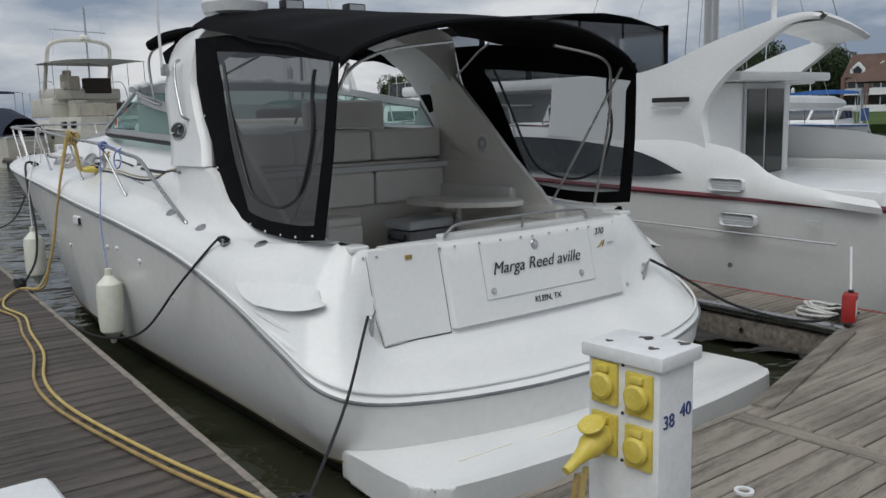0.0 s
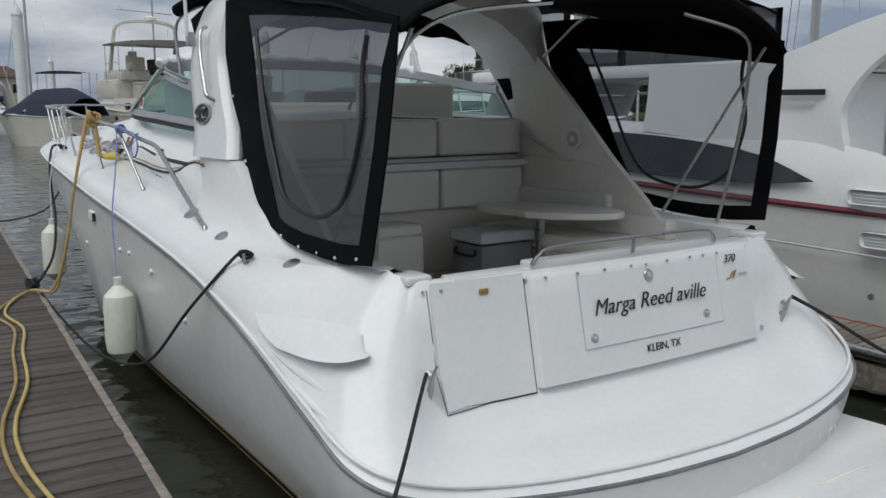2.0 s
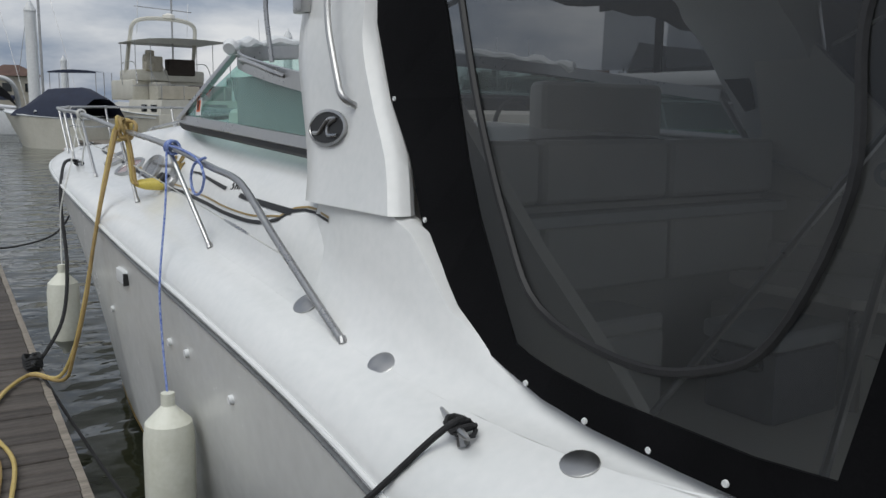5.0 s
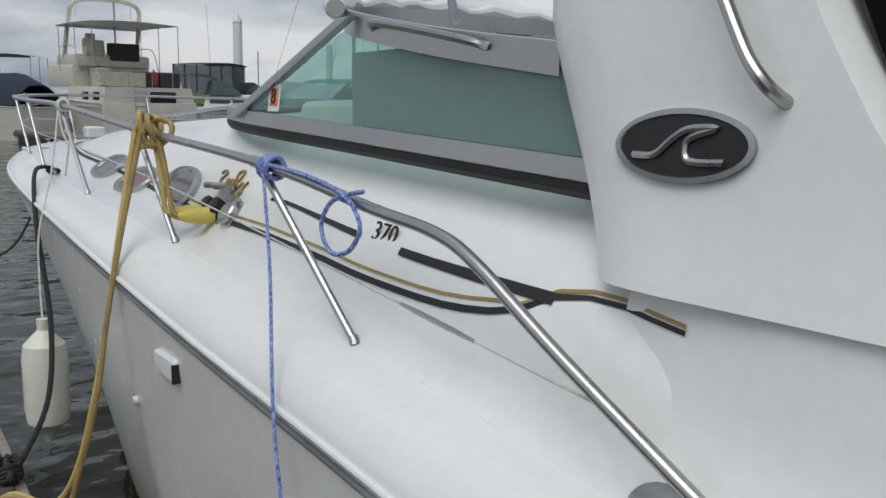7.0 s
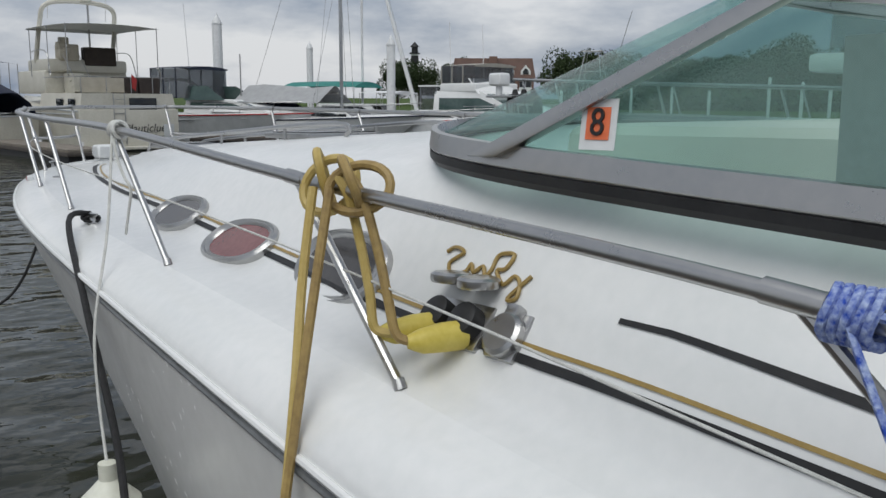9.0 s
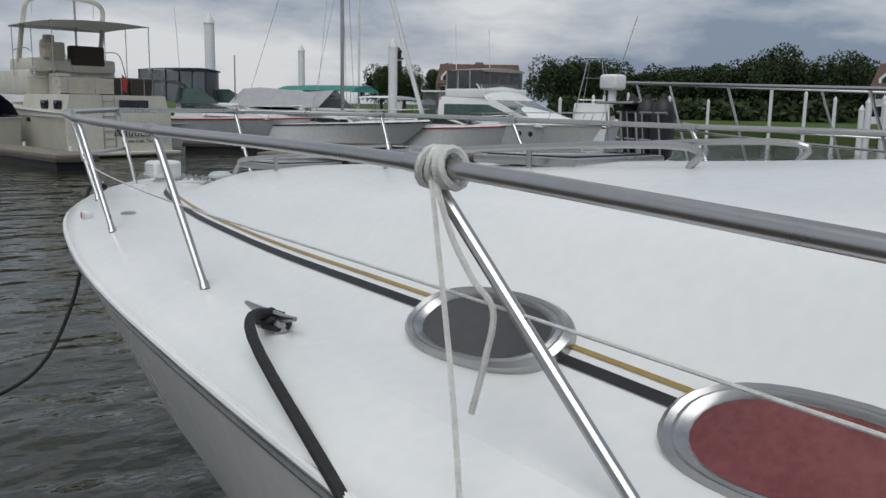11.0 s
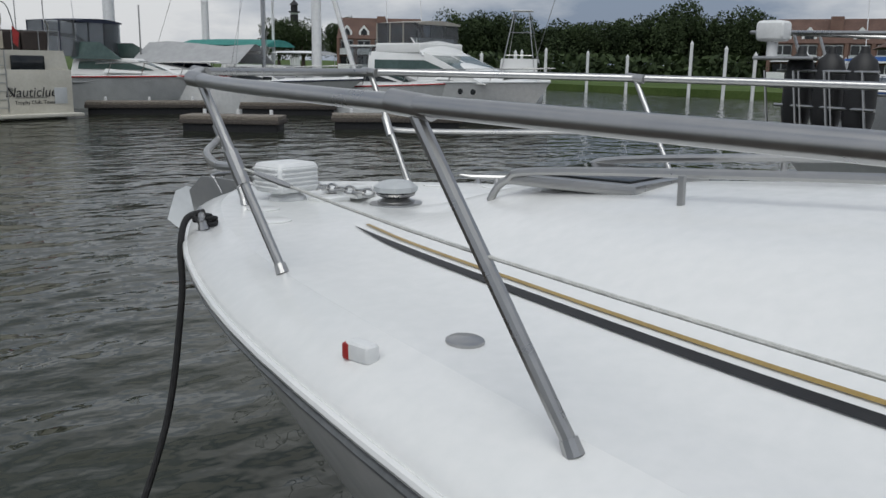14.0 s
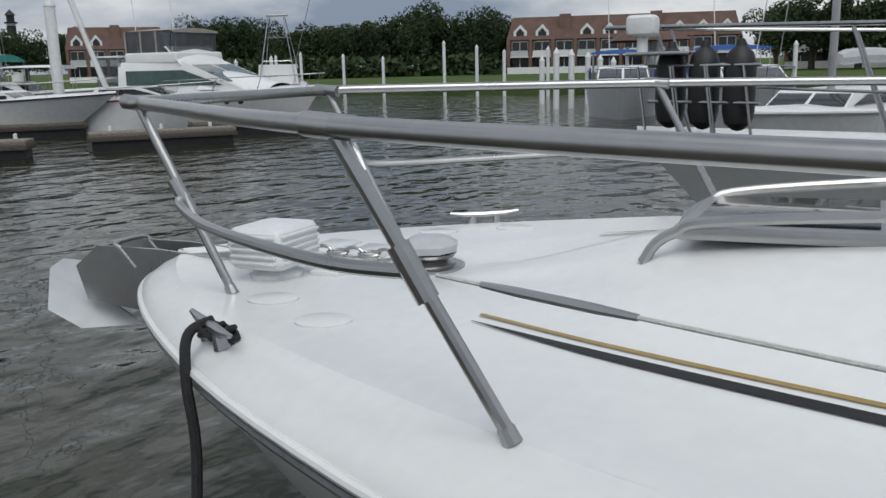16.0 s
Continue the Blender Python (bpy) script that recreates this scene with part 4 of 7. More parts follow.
# ---- cleats, caps, vents and lamps ----
for s in (-1, 1):
    for x, y, z, al in ((1.754, 1.407, 1.46, (0.3, 1, 0)), (1.57, 7.93, 1.92, (0, 1, 0)), (0.755, 11.644, 2.0, (0.6 * -s, 1, 0))):
        h, nor = probe(DECK, (s * x, y, z), (0, 0, -1))
        cleat(h, nor, al, cruiser)
    h, nor = probe(DECK, (s * 1.38, -0.02, 1.0), (0, 1, 0))
    cleat(h, nor, (0, -0.35, 1), cruiser, 0.22)
    for x, y, r in ((1.70, 2.57, 0.055), (1.62, 1.05, 0.05), (1.137, 10.12, 0.035), (1.70, 1.95, 0.05)):
        h, nor = probe(DECK, (s * x, y, 1.5), (0, 0, -1))
        disc("deck_plate", r, 0.008, h, nor, STEEL, cruiser, "flush stainless deck plate", 1.15)
    h, nor = probe(DECK, (s * 1.295, 10.24, 2.0), (0, 0, -1))
    lamp = part("side_light", box((0.036, 0.068, 0.040), h + Vector((0, 0, 0.015)), 0.012, seg=3), PAINT_WHITE, cruiser, "white navigation side light")
    part("lens", box((0.039, 0.020, 0.034), h + Vector((0, 0.027, 0.014)), 0.006), RED if s < 0 else TEAL, lamp)
    for y in (11.46, 11.70):
        h, nor = probe(DECK, (s * 0.6 if y < 11.6 else s * 0.47, y, 2.0), (0, 0, -1))
        disc("hatch_ring", 0.055, 0.006, h, nor, GEL, cruiser, "", 1.3)
HULLSKIN = skin(*[o for o in cruiser.children if o.name.startswith("hull")])
for y, z in ((3.7, 1.24), (2.82, 1.19), (3.41, 1.25), (2.16, 0.96), (5.22, 1.12)):
    h, nor = probe(HULLSKIN, (-1.9, y, z), (1, 0, 0))
    disc("drain_fitting", 0.02, 0.018, h, nor, PAINT_WHITE, cruiser)
h, nor = probe(HULLSKIN, (-1.86, 4.63, 1.43), (1, 0, 0))
vent = part("bilge_vent", box((0.05, 0.22, 0.09), h, 0.02, seg=3), PAINT_WHITE, cruiser, "white hooded hull vent")
part("vent_opening", box((0.05, 0.01, 0.07), h + Vector((-0.005, -0.107, -0.005))), BLACK, vent)

# ---- stern ----
block = []
for z, oz in ((0.842, 0), (0.858, 1), (1.0, 1), (1.15, 1), (1.3, 1), (1.41, 1), (1.432, 0.6), (1.44, 0)):
    block.append([probe(DECK, (x, 0, min(z, 1.43)), (0, 1, 0))[0] + Vector((0, 0.004 - 0.036 * min(oz, ox), z - min(z, 1.43))) for x, ox in ((-0.725, 0), (-0.705, 1), (-0.4, 1), (0, 1), (0.4, 1), (0.8, 1), (1.06, 1), (1.10, 0))])
transom_block = part("transom_block", loft(block), GEL, cruiser, "raised middle of the white transom", angle=30)
AFTSKIN = skin(gunwale, transom_block)
aft_at = lambda x, z: probe(AFTSKIN, (x, 0, z), (0, 1, 0))
gate = []
for z in (0.84, 1.0, 1.2, 1.38, 1.452):
    gate.append([aft_at(x, min(z, 1.43))[0] + Vector((0, -0.010, z - min(z, 1.43))) for x in (-1.30, -1.15, -1.0, -0.86, -0.745)])
gate_ob = part("transom_gate", loft(gate), GEL, cruiser, "white transom gate door")
for x in (-1.312, -0.734):
    part("gate_gap", tube([aft_at(x, z)[0] + Vector((0, -0.001, 0)) for z in (0.83, 1.0, 1.2, 1.42)], 0.0022, 6), BLACK, gate_ob)
part("gate_gap", tube([aft_at(x, 0.832)[0] + Vector((0, -0.003, 0)) for x in (-1.31, -1.02, -0.735)], 0.0028, 6), BLACK, gate_ob)
h, nor = aft_at(-1.0, 1.385)
part("gate_latch", box((0.055, 0.012, 0.03), h + Vector((0, -0.016, 0)), 0.004), GOLD, gate_ob)
board = []
for z in (1.01, 1.15, 1.3, 1.40):
    board.append([aft_at(x, z)[0] + Vector((0, -0.007, 0)) for x in (-0.40, -0.1, 0.2, 0.5, 0.74)])
name_board = part("name_board", loft(board), GEL, cruiser, "white name board on the transom")
part("board_edge", tube([p + Vector((0, 0.003, 0)) for p in (board[3][0], board[0][0], *board[0][1:], board[3][4])], 0.004, 6), PAINT_GREY, name_board)
for x, z, r in ((0.128, 1.352, 0.035), (-0.335, 1.062, 0.024), (0.585, 1.075, 0.024)):
    h, nor = aft_at(x, z)
    la = disc("latch", r, 0.014, h + nor * 0.004, nor, STEEL, name_board, "round stainless latch")
    disc("keyhole", r * 0.45, 0.006, h + nor * 0.018, nor, PAINT_GREY, la)
h, nor = aft_at(0.13, 1.215)
up = (0, 0.14, 1)
lettering("Marga Reed aville", 0.128, facing(h + nor * 0.016, (1, 0, 0), up), "boat_name", BLACK, cruiser, 0.28, offset=-0.0008)
h, nor = aft_at(0.19, 0.945)
lettering("KLEIN, TX", 0.062, facing(h + nor * 0.006, (1, 0, 0), up), "home_port", BLACK, cruiser)
h, nor = aft_at(0.86, 1.37)
lettering("370", 0.07, facing(h + nor * 0.011, (1, 0, 0), up), "model_number", BLACK, cruiser, 0.3)
h, nor = aft_at(0.87, 1.265)
part("mark", tube([h + nor * 0.005 + Vector((a, 0, b)) for a, b in ((-0.045, -0.02), (-0.01, -0.012), (0.01, 0.02), (0.04, 0.03), (0.02, -0.018))], 0.006, 6), GOLD, cruiser)
part("mark", box((0.08, 0.004, 0.014), h + nor * 0.006 + Vector((0.11, 0, 0.005))), PAINT_GREY, cruiser)
for x in (-1.33, -1.24, -0.73, -0.62, -0.4, -0.2, 0.0, 0.12, 0.3, 0.5, 0.62, 0.75):
    h, nor = aft_at(x, 1.41)
    disc("snap", 0.009, 0.006, h + nor * 0.010, nor, STEEL, cruiser)
for s in (-1, 1):
    part("corner_cap", box((0.15, 0.20, 0.05), (s * 1.325, 0.27, 1.462), 0.02, seg=3), GEL, cruiser)
part("rail_pad", box((1.5, 0.09, 0.05), (0.08, 0.17, 1.475), 0.02, seg=3), GEL, cruiser)
part("transom_rail", tube(spline([(-0.66, 0.12, 1.48), (-0.62, 0.11, 1.53), (-0.5, 0.11, 1.565), (0.1, 0.10, 1.57), (0.65, 0.11, 1.565), (0.76, 0.11, 1.53), (0.80, 0.12, 1.48)], 5), 0.012, 8), STEEL, cruiser, "stainless transom rail")
part("rail_post", tube([(0.08, 0.11, 1.48), (0.08, 0.10, 1.57)], 0.010, 8), STEEL, cruiser)
part("lower_transom_light", box((0.03, 0.02, 0.03), aft_at(1.16, 0.9)[0], 0.006), PAINT_GREY, cruiser)
# engine air scoops and the creases below them
for s in (-1, 1):
    up_z = pchip([(0, 1.215), (0.5, 1.27), (0.85, 1.295), (0.96, 1.265), (1, 1.20)])
    lo_z = pchip([(0, 1.205), (0.15, 1.13), (0.4, 1.085), (0.75, 1.09), (0.93, 1.125), (1, 1.175)])
    swell = pchip([(0, 0.05), (0.3, 0.6), (0.75, 0.9), (0.93, 0.7), (1, 0.2)])
    rings = []
    for k in range(19):
        f = k / 18
        y, a, b = 0.94 - 0.80 * f, up_z(f), lo_z(f)
        sec = []
        for j in range(9):
            u = min(1, j / 6)
            out = 0.003 + 0.052 * swell(f) * u**1.3 if j < 7 else (0.022 * swell(f) if j == 7 else -0.01)
            h, nor = probe(DECK, (s * 1.8, y, a + (b - a) * u + (0.012 if j == 7 else 0.03 if j == 8 else 0)), (-s, 0.12, -0.25))
            sec.append(h + nor * out + Vector((0, -0.06 * f * u, 0)))
        rings.append(sec)
    sc = part("air_scoop", loft(rings, False, True), GEL, cruiser, "moulded engine air scoop", angle=45)
    for z0, y0, y1 in ((1.10, 0.85, 0.12), (0.99, 0.62, 0.05)):
        crease = []
        for k in range(9):
            f = k / 8
            h, nor = probe(DECK, (s * 1.85, y0 + (y1 - y0) * f, z0 - 0.13 * f), (-s, 0.12, -0.25))
            crease.append(h - nor * 0.012)
        part("moulded_crease", tube(crease, [0.004 + 0.022 * math.sin(math.pi * k / 8) for k in range(9)], 8), GEL, cruiser)
# swim platform
plan = [(-1.72, -0.1), (-1.74, -0.75), (-1.66, -0.98), (-1.45, -1.08), (-0.7, -1.16), (0, -1.18), (0.7, -1.16), (1.45, -1.08), (1.66, -0.98), (1.74, -0.75), (1.72, -0.1)]
outline = [Vector((v.x, v.y, 0.07)) for v in spline([(x, y, 0) for x, y in plan], 4)]
platform = part("swim_platform", prism(outline, 0.205, (0, 0, 1), 0.03), GEL, cruiser, "white moulded swim platform", angle=50)
part("platform_brace", box((3.0, 0.7, 0.14), (0, -0.35, 0.15), 0.04), HULL, platform)
for x in (-1.1, -0.5, 0.15, 0.8):
    part("grip_strip", box((0.42, 0.018, 0.008), (x, -0.80 - 0.05 * (1 - x * x), 0.277), 0.003), CREAM, platform)

# ---- foredeck gear ----
dz = lambda x, y: probe(DECK, (x, y, 2), (0, 0, -1))[0].z
windlass = part("windlass_base", prism([(0.11 * math.cos(a) + 0.02, 11.5 + 0.10 * math.sin(a), dz(0, 11.5) - 0.004) for a in (2 * math.pi * k / 20 for k in range(20))], 0.022, (0, 0, 1), 0.006), STEEL, cruiser, "steel anchor windlass")
part("gypsy", lathe([(0.07, 0), (0.075, 0.014), (0.05, 0.024), (0.075, 0.036), (0.08, 0.045), (0.06, 0.05)], (0.02, 11.5, dz(0, 11.5) + 0.01), 16), STEEL, windlass)
part("drum_cap", lathe([(0.085, 0), (0.088, 0.02), (0.06, 0.04), (0.03, 0.045), (0.001, 0.046)], (0.02, 11.5, dz(0, 11.5) + 0.06), 8), PAINT_GREY, windlass)
anchor = part("bow_roller", prism([(-0.07, 11.93, 1.99), (-0.07, 12.48, 2.02), (-0.07, 12.76, 2.02), (-0.07, 12.88, 1.94), (-0.07, 12.84, 1.82), (-0.07, 12.6, 1.80), (-0.07, 12.33, 1.93), (-0.07, 11.93, 1.96)], 0.012), STEEL, cruiser, "steel anchor roller")
part("roller_cheek", prism([(0.07, 11.93, 1.99), (0.07, 12.48, 2.02), (0.07, 12.76, 2.02), (0.07, 12.88, 1.94), (0.07, 12.84, 1.82), (0.07, 12.6, 1.80), (0.07, 12.33, 1.93), (0.07, 11.93, 1.96)], 0.012), STEEL, anchor)
part("roller", tube([(-0.06, 12.69, 1.89), (0.075, 12.69, 1.89)], 0.045, 14), BLACK, anchor)
part("roller_hoop", tube(spline([(-0.065, 12.59, 1.95), (-0.065, 12.65, 2.01), (-0.06, 12.68, 2.03), (0.07, 12.68, 2.03), (0.075, 12.65, 2.01), (0.075, 12.59, 1.95)], 4), 0.008, 8), STEEL, anchor)
part("anchor_shank", prism([(0.0, 12.13, 2.02), (0.0, 12.68, 1.97), (0.0, 12.91, 1.86), (0.0, 12.85, 1.78), (0.0, 12.63, 1.90), (0.0, 12.13, 1.98)], 0.022, (1, 0, 0), 0.005), STEEL, anchor)
part("anchor_fluke", loft([[(0.01, 12.67, 1.72), (0.01, 12.70, 1.74), (0.01, 12.73, 1.75)], [(-0.13, 12.82, 1.73), (0.01, 12.87, 1.82), (0.15, 12.82, 1.73)], [(-0.17, 12.93, 1.80), (0.01, 12.99, 1.86), (0.19, 12.93, 1.80)], [(-0.06, 13.03, 1.92), (0.01, 13.04, 1.94), (0.08, 13.03, 1.92)]]), PAINT_GREY, anchor, "galvanised plough anchor fluke")
for k in range(11):
    y = 12.2 - k * 0.056
    link = [(0.0 + 0.016 * math.cos(a) * (1 if k % 2 else 0.25), y + 0.034 * math.sin(a), 2.035 + 0.016 * math.cos(a) * (0.25 if k % 2 else 1)) for a in (2 * math.pi * j / 10 for j in range(11))]
    part("chain_link", tube(link, 0.006, 6), STEEL, windlass)
horn = part("searchlight", box((0.20, 0.18, 0.12), (-0.24, 11.86, 2.105), 0.03, seg=3), PAINT_WHITE, cruiser, "white louvred searchlight on a stem")
for k in range(5):
    part("louvre", box((0.012, 0.15, 0.008), (-0.342, 11.86, 2.070 + k * 0.018), 0.003), PAINT_WHITE, horn)
    part("louvre", box((0.17, 0.010, 0.008), (-0.24, 11.768, 2.070 + k * 0.018), 0.003), PAINT_WHITE, horn)
part("stem", lathe([(0.075, 0), (0.075, 0.012), (0.045, 0.03), (0.04, 0.09)], (-0.24, 11.86, dz(-0.24, 11.86)), 16), PAINT_WHITE, horn)
part("horn_knob", tube([(-0.24, 11.94, 2.09), (-0.24, 12.0, 2.09)], [0.02, 0.025], 10), STEEL, horn)
for x, y, w, d in ((0.14, 11.93, 0.2, 0.12), (0.1, 11.76, 0.22, 0.13), (-0.14, 11.72, 0.14, 0.1)):
    part("locker_lid", box((w, d, 0.018), (x, y, dz(x, y) + 0.007), 0.006), GEL, cruiser)
# sun-pad rails and the two deck hatches
for x0, x1 in ((-0.22, -0.34), (0.22, 0.34)):
    pr = [(x0, 10.82, dz(x0, 10.82)), (x0, 10.75, dz(x0, 10.75) + 0.055), (x0 + (x1 - x0) * 0.3, 10.5, dz(x0, 10.5) + 0.07), (x1, 9.0, dz(x1, 9.0) + 0.075), (x1, 7.6, dz(x1, 7.6) + 0.075), (x1, 7.5, dz(x1, 7.5))]
    hr = part("deck_rail", tube(spline(pr, 6), 0.013, 8), STEEL, cruiser, "low stainless deck rail")
    for y in (10.1, 9.1, 8.2):
        part("rail_foot", tube([(x1 * 0.97, y, dz(x1, y)), (x1 * 0.97, y, dz(x1, y) + 0.075)], 0.011, 8), STEEL, hr)
for y, w, d in ((10.52, 0.46, 0.46), (8.3, 0.55, 0.55)):
    ht = part("deck_hatch", box((w, d, 0.035), (0, y, dz(0, y) + 0.012), 0.012), STEEL, cruiser, "square framed deck hatch")
    part("hatch_pane", box((w - 0.08, d - 0.08, 0.006), (0, y, dz(0, y) + 0.033), 0.002), DARKGLASS, ht)


# ---- docks ----
def plank_mesh(length, width, thick, name, material):
    bm = box((length, width, thick), (0, 0, 0), 0.006, seg=1)
    bmesh.ops.recalc_face_normals(bm, faces=bm.faces[:])
    me = bpy.data.meshes.new(name)
    bm.to_mesh(me)
    bm.free()
    me.materials.append(material)
    return me


rnd = random.Random(4)
FINGER = pose(-2.55, -1.0, 0, 0, 0, -2.6)
finger_dock = thing("finger_dock", "weathered dark timber finger dock beside the hull", "dock", at=FINGER)
tagged(finger_dock, kind="structure")
part("edge_board", box((0.05, 16.9, 0.22), (-0.025, 8.1, 0.375), 0.008), DOCK_LIGHT, finger_dock, "pale worn edge board")
part("edge_board", box((0.05, 16.9, 0.22), (-2.575, 8.1, 0.375), 0.008), DOCK_LIGHT, finger_dock)
part("bearer", box((2.4, 16.6, 0.16), (-1.3, 8.1, 0.35)), DOCK_DARK, finger_dock, smooth=False)
for y in (1.5, 6.5, 11.5, 16.0):
    part("float_drum", box((2.2, 1.8, 0.5), (-1.3, y - 0.3, 0.05), 0.06), BLACK, finger_dock)
main_dock = thing("main_dock", "weathered brown plank walkway along the sterns", "dock")
tagged(main_dock, kind="structure")
part("bearer", box((26, 5.2, 0.16), (6, -4.32, 0.33)), DOCK_DARK, main_dock, smooth=False)
part("edge_board", box((4.9, 0.05, 0.24), (-0.15, -1.69, 0.37), 0.008), DOCK_LIGHT, main_dock)
part("corner_fillet", prism([(0.4, -1.68, 0.40), (2.45, -1.14, 0.40), (3.6, -1.14, 0.40), (3.6, -1.70, 0.40)], 0.085, (0, 0, 1), 0.006), DOCK_LIGHT, main_dock)
part("corner_board", box((2.2, 0.14, 0.04), (1.40, -1.47, 0.49), 0.006, turn=pose(0, 0, 0, 0, 0, 14.7)), DOCK_LIGHT, main_dock)
part("edge_skirt", box((2.2, 0.05, 0.24), (1.42, -1.385, 0.35), 0.006, turn=pose(0, 0, 0, 0, 0, 14.7)), DOCK_LIGHT, main_dock)
side_dock = thing("side_dock", "narrow grey plank dock with a pipe edge between the boats", "dock")
tagged(side_dock, kind="structure")
part("bearer", box((0.7, 9.2, 0.2), (3.2, 3.4, 0.30)), DOCK_DARK, side_dock, smooth=False)
part("edge_pipe", tube([(2.80, -1.05, 0.40), (2.84, 3.0, 0.40), (2.86, 8.0, 0.40)], 0.05, 12), STEEL, side_dock, "galvanised pipe along the edge")
part("side_board", box((0.05, 9.2, 0.2), (2.83, 3.4, 0.22), 0.006), DOCK_LIGHT, side_dock)
for y in (0.0, 2.0, 4.0):
    disc("bolt", 0.025, 0.02, (2.805, y, 0.22), (-1, 0, 0), STEEL, side_dock)

# ---- power pedestal ----
pedestal = thing("power_pedestal", "white metal shore power pedestal with yellow sockets", "power pedestal", at=pose(-1.90, -2.62, 0.085, 0, 0, 4))
part("cabinet", box((0.215, 0.31, 0.98), (0, 0, 0.88), 0.008), PAINT_WHITE, pedestal, "chipped white painted cabinet")
part("lid", box((0.255, 0.355, 0.055), (0, 0, 1.395), 0.012), PAINT_WHITE, pedestal, "white lid with flaked paint")
part("base_flange", box((0.26, 0.36, 0.02), (0, 0, 0.415), 0.004), STEEL, pedestal)
for a, b, r in ((-0.04, -0.08, 0.022), (0.06, 0.02, 0.03), (0.09, -0.12, 0.026), (-0.06, 0.1, 0.016)):
    part("rust_chip", prism([(a + r * math.cos(t) * (0.7 + 0.5 * math.sin(3 * t + a * 40)), b + r * math.sin(t), 1.4235) for t in (2 * math.pi * k / 11 for k in range(11))], 0.0008, (0, 0, 1)), DOCK_DARK, pedestal, "dark flaked paint patch")
for i, (v, z) in enumerate(((0.075, 1.28), (-0.075, 1.265), (0.075, 1.085), (-0.075, 1.07))):
    sk = part("socket_plate", box((0.02, 0.115, 0.16), (-0.113, v, z), 0.008), YELLOW, pedestal, "yellow locking socket")
    part("socket_cover", lathe([(0.046, 0), (0.05, 0.006), (0.05, 0.02), (0.04, 0.028), (0.001, 0.029)], (-0.122, v, z - 0.005), 18, turn=pose(0, 0, 0, 0, -90)), YELLOW, sk)
    part("hinge", box((0.022, 0.05, 0.025), (-0.13, v, z + 0.058), 0.006), YELLOW, sk)
for z in (1.36, 1.18, 1.0):
    part("rivet", lathe([(0.007, 0), (0.005, 0.004), (0.001, 0.005)], (-0.1085, 0.0, z), 8, turn=pose(0, 0, 0, 0, -90)), BLACK, pedestal)
plug = part("plug", lathe([(0.03, 0), (0.045, 0.01), (0.047, 0.08), (0.035, 0.10), (0.022, 0.16), (0.017, 0.22)], (-0.13, 0.075, 1.085), 16, turn=pose(0, 0, 0, 0, -112)), YELLOW, pedestal, "yellow moulded plug")
part("plug_lid", lathe([(0.05, 0), (0.052, 0.008), (0.045, 0.014), (0.001, 0.015)], (-0.19, 0.075, 1.135), 16, turn=pose(0, 0, 0, 0, -25)), YELLOW, plug)
lettering("38", 0.072, facing((-0.05, -0.1565, 1.17), (1, 0, 0), (0, 0, 1)), "slip_number", mottled("blue_print", (0.03, 0.05, 0.16), (0.04, 0.07, 0.2), 20, 0.6), pedestal)
lettering("40", 0.072, facing((0.055, -0.1565, 1.19), (1, 0, 0), (0, 0, 1)), "slip_number", mottled("blue_print", (0.03, 0.05, 0.16), (0.04, 0.07, 0.2), 20, 0.6), pedestal)


def line_thing(name, label, category, pts, radius, material, steps=8, group="", sides=8):
    e = thing(name, label, category, group)
    part("strand", tube(spline(pts, steps), radius, sides), material, e)
    return e


def T(x, y, z):
    """From the cruiser's own stations to the level world."""
    return TRIM @ Vector((x, y, z))


# ---- shore cable along the finger dock, up to the rail and the inlets ----
cable = thing("shore_cable", "doubled yellow shore power cable running along the dock", "cable")
loops = [(-2.34, 5.68, 0.525), (-2.55, 5.35, 0.515), (-2.68, 4.8, 0.515), (-2.62, 4.2, 0.515), (-2.72, 3.5, 0.515), (-2.80, 2.7, 0.515), (-2.96, 2.0, 0.515), (-3.01, 1.5, 0.515), (-2.98, 0.9, 0.515), (-2.83, -0.1, 0.515), (-2.66, -0.9, 0.515), (-2.45, -1.8, 0.515), (-2.25, -2.3, 0.52), (-2.12, -2.52, 0.62), (-2.13, -2.54, 0.93), (-2.11, -2.545, 1.06)]
for d, m in ((0.0, YELLOW_CABLE), (0.075, CABLE_WORN)):
    k = 1 if d else 0
    fall = [(-1.80, 5.39 - d, 2.16), (-1.86, 5.345 - d * 0.8, 1.95), (-1.93, 5.27 - d * 0.3, 1.70), (-2.0, 5.22, 1.4), (-2.06, 5.22 - d * 0.4, 1.1), (-2.14, 5.27 - d * 0.5, 0.75), (-2.22 + d * 0.3, 5.4 - d, 0.56)]
    down = [(x - d * (0.9 if y < 5 else 0.2), y + d * 0.3 * math.sin(3 * y), z) for x, y, z in loops]
    part("strand", tube(spline(fall + down, 6), 0.012, 8), m, cable)
    bight = [T(-1.70, 5.16 - 0.09 * k, 1.925), T(-1.735, 5.19 - 0.09 * k, 1.94), T(-1.74, 5.20 - 0.075 * k, 2.02), T(-1.742, 5.23 - 0.07 * k, 2.13), T(-1.75, 5.27 - 0.065 * k, 2.25), T(-1.76, 5.31 - 0.06 * k, 2.30)]
    part("bight", tube(spline(bight, 6), 0.012, 8), m, cable, "cable dropping from the rail to the inlet")
